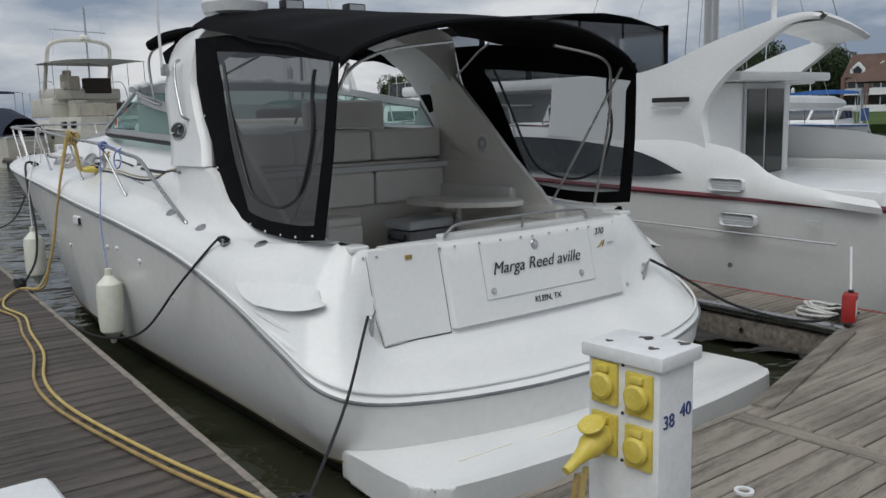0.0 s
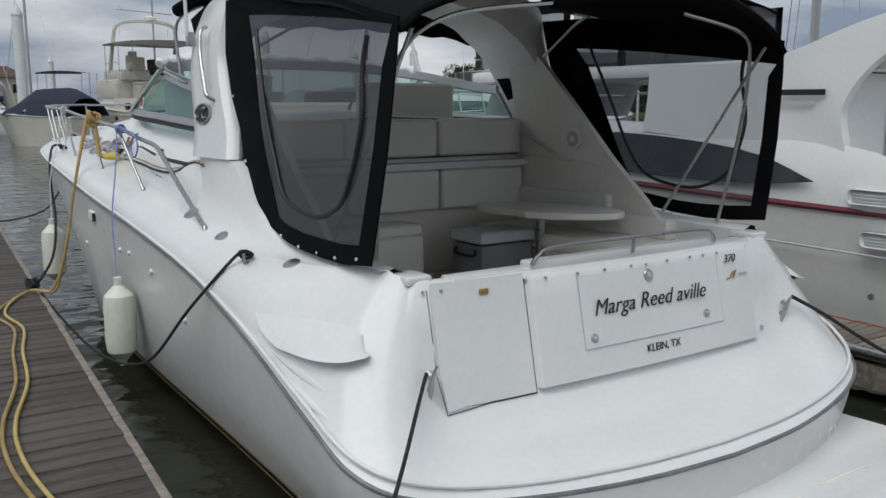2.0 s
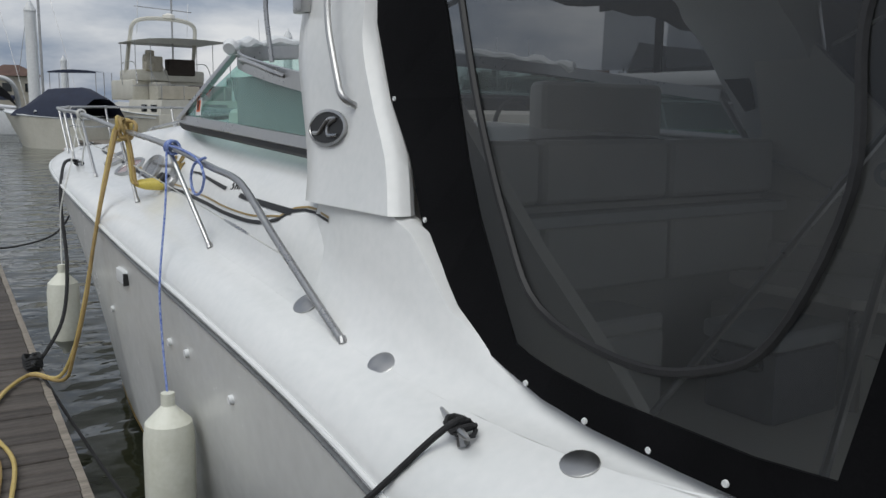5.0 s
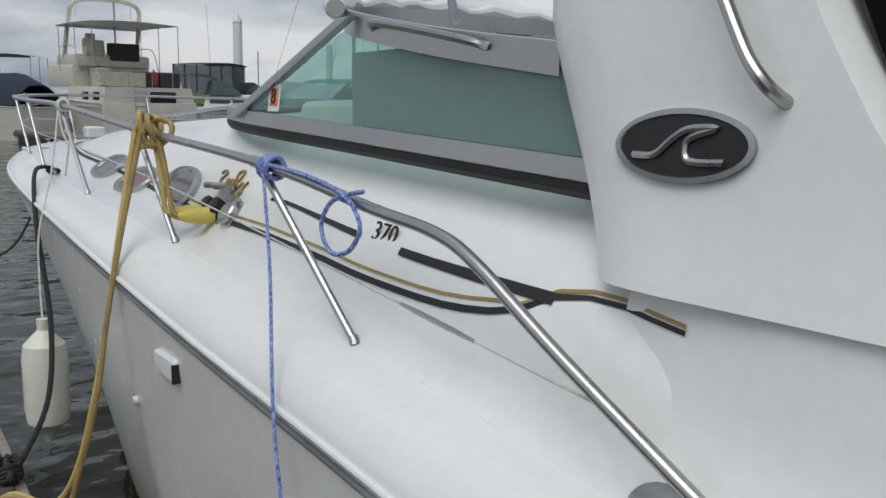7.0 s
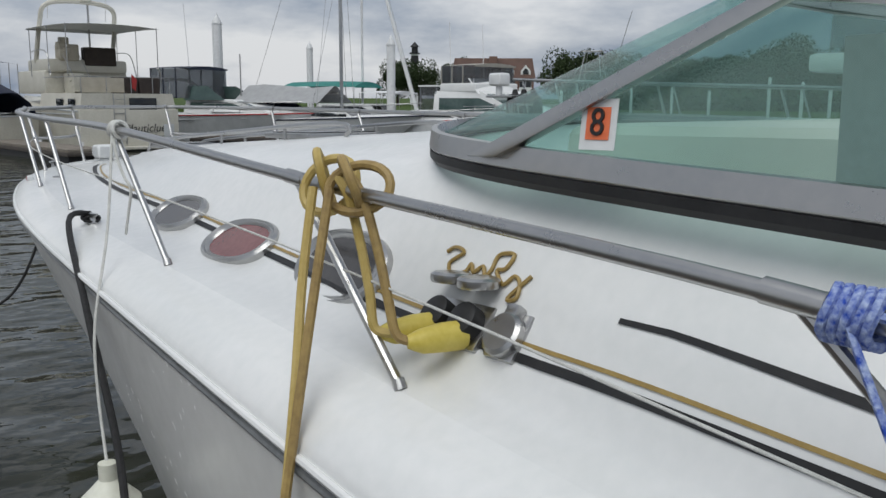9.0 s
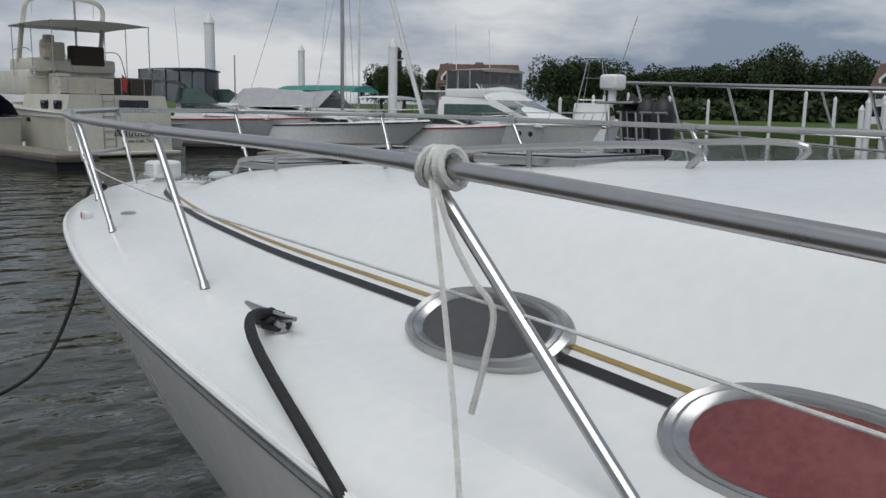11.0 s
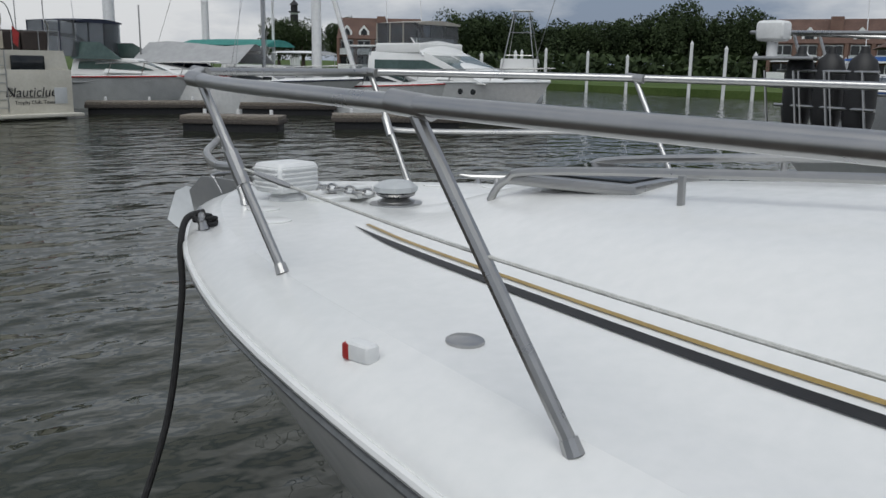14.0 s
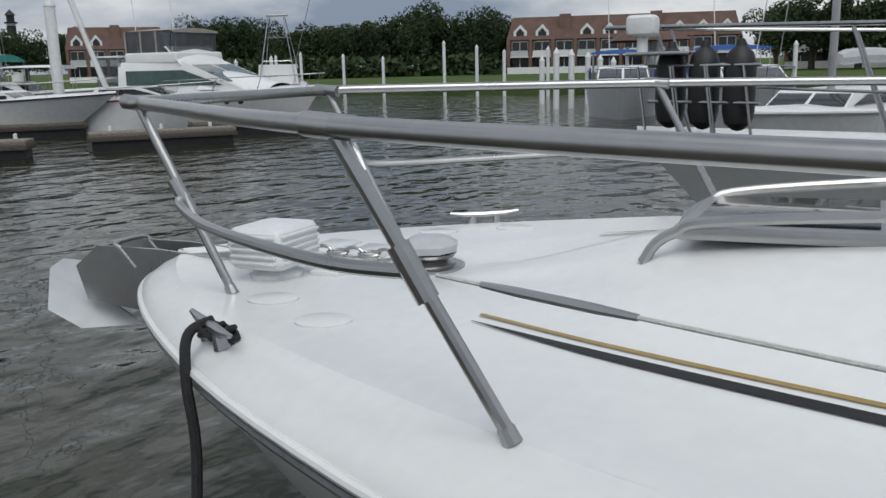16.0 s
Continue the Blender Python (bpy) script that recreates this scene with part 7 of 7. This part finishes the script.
part("ensign", prism([(0.2, 0.1, 3.35), (0.2, 0.1, 2.75), (0.34, 0.05, 2.6), (0.42, 0.06, 3.1)], 0.01, (0, 1, 0)), RED, ny, "small red and white flag")
part("name_scroll", box((1.2, 0.02, 0.012), (0.62, -0.075, 0.80)), BLACK, ny, smooth=False)

# express cruiser with a navy enclosure
eb = thing("express_cruiser", "white express cruiser with navy cockpit enclosure", "boat", "other boats", aft_of(19.6, 41.6, -158, 11.0))
sh, rim = hull_parts(eb, 11.0, 3.6, 1.35, 1.6, PAINT_GREY, RED)
rail_parts(eb, rim, 4.5, 0.6, r=0.022)
cabin(eb, 3.0, 9.0, 2.6, 1.5, 2.25, 0.2, 2.8, GEL, FARGLASS)
enclosure(eb, 0.8, 3.6, 2.8, 2.3, 3.9, NAVY)
part("foredeck_rise", loft([[(x, y, 1.62 + h * (1 - (abs(x) / w) ** 2.4)) for x in [w * k / 5 for k in range(-5, 6)]] for y, w, h in ((5.0, 1.45, 0.62), (7.0, 1.25, 0.5), (8.6, 0.9, 0.28), (9.8, 0.45, 0.05))]), GEL, eb)
for s in (-1, 1):
    part("windscreen_side", prism([(s * 1.38, 3.2, 2.2), (s * 1.3, 6.0, 2.2), (s * 1.05, 4.6, 2.95), (s * 1.2, 3.3, 2.95)], 0.03 * s), FARGLASS, eb)
    part("hull_stripe", tube([(s * 1.78, 0.6, 1.12), (s * 1.80, 4.0, 1.18), (s * 1.50, 7.6, 1.30)], 0.02, 6), PAINT_GREY, eb)
part("whip_aerial", tube([(-0.9, 1.4, 3.2), (-1.0, 1.0, 7.5)], 0.02, 5), PAINT_WHITE, eb)
part("arch", tube(spline([(-1.6, 2.0, 1.6), (-1.5, 1.4, 2.8), (-1.1, 1.2, 3.2), (0, 1.15, 3.3), (1.1, 1.2, 3.2), (1.5, 1.4, 2.8), (1.6, 2.0, 1.6)], 5), 0.10, 8), GEL, eb)

# sloop under a grey boom tent
sl = thing("sailing_sloop", "white sailing sloop with a grey boom tent", "boat", "other boats", aft_of(22.3, 36.4, -160, 11.5))
sh, rim = hull_parts(sl, 11.5, 3.4, 1.15, 1.55, PAINT_WHITE, NAVY, bow_rake=2.2)
rail_parts(sl, rim, 1.0, 0.6, r=0.014, gap=1.6, lead=0.0)
cabin(sl, 3.0, 8.3, 2.0, 1.25, 1.75, 0.1, 1.0, GEL, DARKGLASS, (0.4, 0.75))
part("mast", tube([(0, 6.6, 1.5), (0, 6.6, 16)], 0.09, 8), STEEL, sl, "grey aluminium mast")
part("boom", tube([(0, 6.4, 2.6), (0, 1.6, 2.6)], 0.07, 8), STEEL, sl)
part("boom_tent", loft([[(-1.4, y, 2.1), (-0.1, y, 2.95 + 0.1 * math.sin(y)), (0.1, y, 2.95 + 0.1 * math.sin(y)), (1.4, y, 2.1)] for y in (0.4, 1.5, 3, 4.5, 6.2)]), GREYCANVAS, sl, "grey tarpaulin over the boom", angle=20)
for a, b in (((0, 11.3, 1.6), (0, 6.65, 15.8)), ((0, 0.1, 1.3), (0, 6.55, 15.9)), ((-1.6, 6.2, 1.4), (0, 6.6, 14)), ((1.6, 6.2, 1.4), (0, 6.6, 14)), ((-1.5, 5.8, 1.4), (0, 6.6, 9)), ((1.5, 5.8, 1.4), (0, 6.6, 9))):
    part("stay", tube([a, b], 0.012, 4), STEEL, sl)
part("spreader", tube([(-0.9, 6.6, 9), (0.9, 6.6, 9)], 0.03, 6), STEEL, sl)
for s in (-1, 1):
    for y in (4.0, 5.0, 6.2, 7.4):
        part("deck_port", box((0.03, 0.5, 0.14), (s * 1.0, y, 1.52), 0.02), DARKGLASS, sl)
part("furled_jib", tube([(0, 11.1, 1.8), (0, 6.8, 14.8)], [0.10, 0.05], 8), PAINT_WHITE, sl, "white furled jib")
part("radar_pole", tube([(0.9, 0.6, 1.3), (0.9, 0.6, 4.6)], 0.035, 6), STEEL, sl)
part("dodger", loft([[(x, y, 1.5 + (0.9 - 0.3 * k) * (1 - (x / 1.2) ** 4)) for x in (-1.2, -0.9, -0.4, 0, 0.4, 0.9, 1.2)] for k, y in enumerate((2.4, 3.2, 3.8))]), NAVY, sl)

# ketch with a teal awning behind it
kt = thing("covered_ketch", "white boat under a long teal awning", "boat", "other boats", aft_of(30, 46, -160, 11.0))
sh, rim = hull_parts(kt, 11, 3.4, 1.2, 1.5, PAINT_WHITE)
cabin(kt, 3, 8, 2.2, 1.3, 2.0, 0.1, 0.8)
canopy(kt, 0.5, 6.5, 3.0, 3.1, TEAL, 1.6, 0.35)
canopy(kt, 6.6, 9.4, 2.6, 2.7, PAINT_WHITE, 1.2)
part("mast", tube([(0, 6.0, 1.5), (0, 6.0, 13)], 0.08, 8), PAINT_WHITE, kt)

# small cuddy boat and the sedan cruiser with a bridge enclosure
cd = thing("cuddy_boat", "small white cuddy boat with a dark waterline", "boat", "other boats", aft_of(25.0, 33.6, -160, 7.5))
sh, rim = hull_parts(cd, 7.5, 2.7, 1.15, 1.45, PAINT_WHITE, RED)
rail_parts(cd, rim, 3.0, 0.5, r=0.016)
cabin(cd, 2.5, 6.0, 2.0, 1.3, 1.8, 0.3, 1.6, GEL, DARKGLASS)
sd = thing("sedan_cruiser", "white sedan cruiser with a clear flybridge enclosure", "boat", "other boats", aft_of(26.3, 29.7, -181, 11.5))
sh, rim = hull_parts(sd, 11.5, 3.9, 1.35, 1.6, PAINT_WHITE, PAINT_GREY)
rail_parts(sd, rim, 4.5, 0.55, r=0.018)
cabin(sd, 2.2, 9.2, 3.1, 1.45, 2.75, 0.0, 3.6, GEL, FARGLASS, (0.25, 0.72))
part("bridge", box((2.8, 2.9, 0.45), (0, 4.0, 2.9), 0.12, seg=3), GEL, sd)
enclosure(sd, 2.6, 5.2, 2.6, 3.05, 4.0, mottled("faded_canvas", (0.28, 0.26, 0.23), (0.36, 0.34, 0.3), 3, 0.8), VINYL_THIN)
part("aft_cover", box((3.0, 1.6, 0.08), (0, 1.6, 3.0), 0.03), GEL, sd)
part("bridge_front", loft([[(x, 5.9 - 0.25 * (x / 1.4) ** 2 - 0.8 * h, 2.6 + 0.75 * h) for x in (-1.4, -0.9, 0, 0.9, 1.4)] for h in (0, 0.5, 1.0)]), GEL, sd)
part("trunk_cabin", loft([[(x, y, 1.6 + h * (1 - (abs(x) / w) ** 2.6)) for x in [w * k / 5 for k in range(-5, 6)]] for y, w, h in ((6.6, 1.6, 0.75), (8.2, 1.3, 0.5), (9.6, 0.8, 0.2))]), GEL, sd)
part("aft_enclosure", box((2.9, 1.5, 1.35), (0, 1.6, 2.3), 0.03), VINYL_THIN, sd, "clear aft deck enclosure")
for x in (-1.4, 1.4):
    for y in (0.9, 2.3):
        part("cover_post", tube([(x, y, 1.5), (x, y, 3.0)], 0.03, 6), STEEL, sd)
for s in (-1, 1):
    for y in (8.2, 8.9):
        disc("port_light", 0.12, 0.03, (s * 1.72, y, 1.15), (s, 0.2, 0), DARKGLASS, sd)
for x in (-1.2, 1.0):
    part("aerial", tube([(x, 3.0, 3.0), (x - 0.2, 2.6, 6.2)], 0.02, 5), PAINT_WHITE, sd)
# sport fisher with a tuna tower
sf = thing("sport_fisher", "white sport fishing boat with a tall tube tower", "boat", "other boats", aft_of(46, 45.6, -60, 9))
sh, rim = hull_parts(sf, 9, 3.2, 1.1, 1.7, PAINT_WHITE, RED)
cabin(sf, 3, 6.5, 2.4, 1.4, 2.6, 0.0, 1.2)
tw = part("tower", tube([(-1.1, 2.6, 1.4), (-0.45, 3.6, 5.4)], 0.035, 6), STEEL, sf, "tubular tuna tower")
for a, b in (((1.1, 2.6, 1.4), (0.45, 3.6, 5.4)), ((-1.1, 5.4, 1.8), (-0.45, 4.4, 5.4)), ((1.1, 5.4, 1.8), (0.45, 4.4, 5.4)), ((-0.9, 3.0, 2.8), (0.9, 3.0, 2.8)), ((-0.65, 3.3, 4.2), (0.65, 4.7, 4.2)), ((-0.65, 4.7, 4.2), (0.65, 3.3, 4.2))):
    part("tower_leg", tube([a, b], 0.03, 6), STEEL, tw)
part("tower_top", box((1.3, 1.2, 0.06), (0, 4, 5.5), 0.02), PAINT_WHITE, tw)
part("outrigger", tube([(0.9, 4, 2.4), (2.6, 3.2, 8.0)], 0.02, 5), STEEL, sf)

# boats lying at the outer dock and off to the other side
ex = thing("express_cruiser", "white express cruiser stern-on with a black cockpit cover", "boat", "other boats", pose(2.6, 63.5, 0, 0, 0, -6))
sh, rim = hull_parts(ex, 12, 4.4, 1.7, 2.1, PAINT_WHITE)
part("transom", box((4.3, 0.15, 1.5), (0, 0, 0.85), 0.05), PAINT_WHITE, ex)
part("cockpit_cover", loft([[(x, y, 1.9 + h * (1 - (abs(x) / 2.0) ** 3)) for x in (-2, -1.6, -0.8, 0, 0.8, 1.6, 2)] for y, h in ((0.2, 0.9), (1.2, 1.7), (3.0, 1.8), (5.0, 0.9))]), CANVAS, ex)
part("arch", tube(spline([(-2.1, 2.4, 1.8), (-1.9, 1.5, 3.2), (-1.3, 1.2, 3.8), (0, 1.1, 3.95), (1.3, 1.2, 3.8), (1.9, 1.5, 3.2), (2.1, 2.4, 1.8)], 5), 0.16, 8), PAINT_WHITE, ex)
for k in range(5):
    part("ladder_rung", tube([(-0.5, -0.15, 0.4 + 0.25 * k), (0.5, -0.15, 0.4 + 0.25 * k)], 0.025, 5), STEEL, ex)
for i, (x, y, lab) in enumerate(((2.9, 76, "distant sloop with a furled dark sail"), (7.5, 80, "distant sloop with bare rigging"), (12.5, 84, "distant sloop behind the yachts"))):
    m = thing("sailing_sloop", lab, "boat", "other boats", pose(x, y, 0, 0, 0, 25))
    hull_parts(m, 11, 3.4, 1.2, 1.5, PAINT_WHITE)
    part("mast", tube([(0, 6, 1.4), (0, 6, 17)], 0.12, 6), GREYCANVAS if i == 0 else STEEL, m)
    part("furled_sail", tube([(0, 5.6, 2.6), (0, 2.0, 2.6)], 0.22, 8), NAVY, m)
    for a in ((0, 10.8, 1.5), (0, 0.2, 1.3)):
        part("stay", tube([a, (0, 6, 16.5)], 0.025, 4), STEEL, m)
bb = thing("day_cruiser", "white day cruiser with a navy bimini top", "boat", "other boats", pose(7.6, 54, 0, 0, 0, 150))
sh, rim = hull_parts(bb, 8.5, 3.0, 1.4, 1.8, PAINT_WHITE, NAVY)
cabin(bb, 2.5, 7.0, 2.3, 1.6, 2.5, 0.2, 2.0, GEL, DARKGLASS)
canopy(bb, 0.5, 3.4, 2.6, 4.0, NAVY, 2.2)
nc = thing("covered_runabout", "white runabout under a navy boat cover", "boat", "other boats", pose(6.2, 44.5, 0, 0, 0, 30))
sh, rim = hull_parts(nc, 7.5, 2.8, 1.5, 1.8, CREAMY)
part("navy_cover", loft([[(x, y, 1.6 + h * (1 - (abs(x) / 1.4) ** 3)) for x in (-1.4, -1.1, -0.5, 0, 0.5, 1.1, 1.4)] for y, h in ((0.2, 0.9), (1.5, 1.45), (3.4, 1.4), (5.2, 0.5))]), NAVY, nc, "navy fitted cover")
for x, y, hd, m, lab in ((26.0, 13.0, -250, BLUE, "white cabin cruiser with bright blue canvas"), (31, 19, -255, BLUE, "white boat with blue side cloths"), (20.5, 4.0, -262, BLUE, "low white boat with a blue awning")):
    q = thing("cabin_cruiser", lab, "boat", "other boats", aft_of(x, y, hd, 9.5))
    sh, rim = hull_parts(q, 9.5, 3.2, 1.25, 1.5, PAINT_WHITE, BLUE)
    rail_parts(q, rim, 3.5, 0.6, r=0.018)
    cabin(q, 3.0, 7.5, 2.4, 1.4, 2.1, 0.1, 1.8, GEL, DARKGLASS)
    canopy(q, 0.3, 3.3, 2.8, 2.75, m, 1.3)
    for s in (-1, 1):
        part("side_cloth", box((0.03, 2.6, 0.55), (s * 1.5, 1.8, 1.75)), m, q, smooth=False)
    part("aerial", tube([(0.6, 3, 2.6), (0.7, 2.6, 5.4)], 0.02, 5), PAINT_WHITE, q)
for x, y in ((17.0, 5.5), (23, 9.5)):
    m = thing("sailing_sloop", "white sloop with a furled sail and mast", "boat", "other boats", pose(x, y, 0, 0, 0, 70))
    sh, rim = hull_parts(m, 9, 3.0, 1.1, 1.35, PAINT_WHITE)
    cabin(m, 2.5, 6.5, 1.9, 1.2, 1.65, 0.1, 0.8)
    part("mast", tube([(0, 5, 1.4), (0, 5, 13)], 0.09, 8), STEEL, m)
    part("furled_sail", tube(spline([(0, 4.7, 2.3), (0.02, 3, 2.35), (0, 1.2, 2.3)], 4), [0.1] + [0.17] * 7 + [0.08], 8), PAINT_GREY, m)
    for a in ((0, 8.8, 1.4), (0, 0.2, 1.2), (-1.4, 4.8, 1.2), (1.4, 4.8, 1.2)):
        part("stay", tube([a, (0, 5, 12.6)], 0.012, 4), STEEL, m)

# ---- dock planks ----
me = plank_mesh(2.5, 0.138, 0.04, "plank", DOCK_DARK)
for k in range(112):
    o = new("plank", me)
    o.parent = finger_dock
    o.matrix_basis = pose(-1.3 + rnd.uniform(-0.006, 0.006), -0.3 + 0.15 * k, 0.472 + rnd.uniform(-0.003, 0.003), rnd.uniform(-0.5, 0.5), 0, rnd.uniform(-0.25, 0.25))
spans = [(-10.4, -8.15), (-8.05, -5.8), (-5.7, -3.45), (-3.35, -2.3), (-2.2, 0.05), (0.19, 2.3), (2.44, 4.6), (4.74, 6.9), (7.0, 9.2), (9.3, 11.5)]
for a, b in spans:
    me = plank_mesh(b - a - 0.012, 0.137, 0.04, "plank", DOCK_LIGHT)
    for k in range(30):
        y = -1.79 - 0.146 * k
        if k > 17 and a > 3:
            continue
        o = new("plank", me)
        o.parent = main_dock
        o.matrix_basis = pose((a + b) / 2, y, 0.47 + rnd.uniform(-0.004, 0.004), rnd.uniform(-0.5, 0.5), 0, rnd.uniform(-0.12, 0.12))
me = plank_mesh(4.4, 0.125, 0.044, "cross_board", DOCK_LIGHT)
for x in (0.12, 2.37, 4.67, -2.25):
    o = new("cross_board", me)
    o.parent = main_dock
    o.matrix_basis = pose(x, -3.92, 0.471, 0, 0, 90)
me = plank_mesh(0.72, 0.138, 0.04, "plank", DOCK_LIGHT)
for k in range(60):
    o = new("plank", me)
    o.parent = side_dock
    o.matrix_basis = pose(3.21 + rnd.uniform(-0.01, 0.01), -1.05 + 0.15 * k, 0.42 + rnd.uniform(-0.003, 0.003), rnd.uniform(-0.5, 0.5), 0, rnd.uniform(-0.4, 0.4))
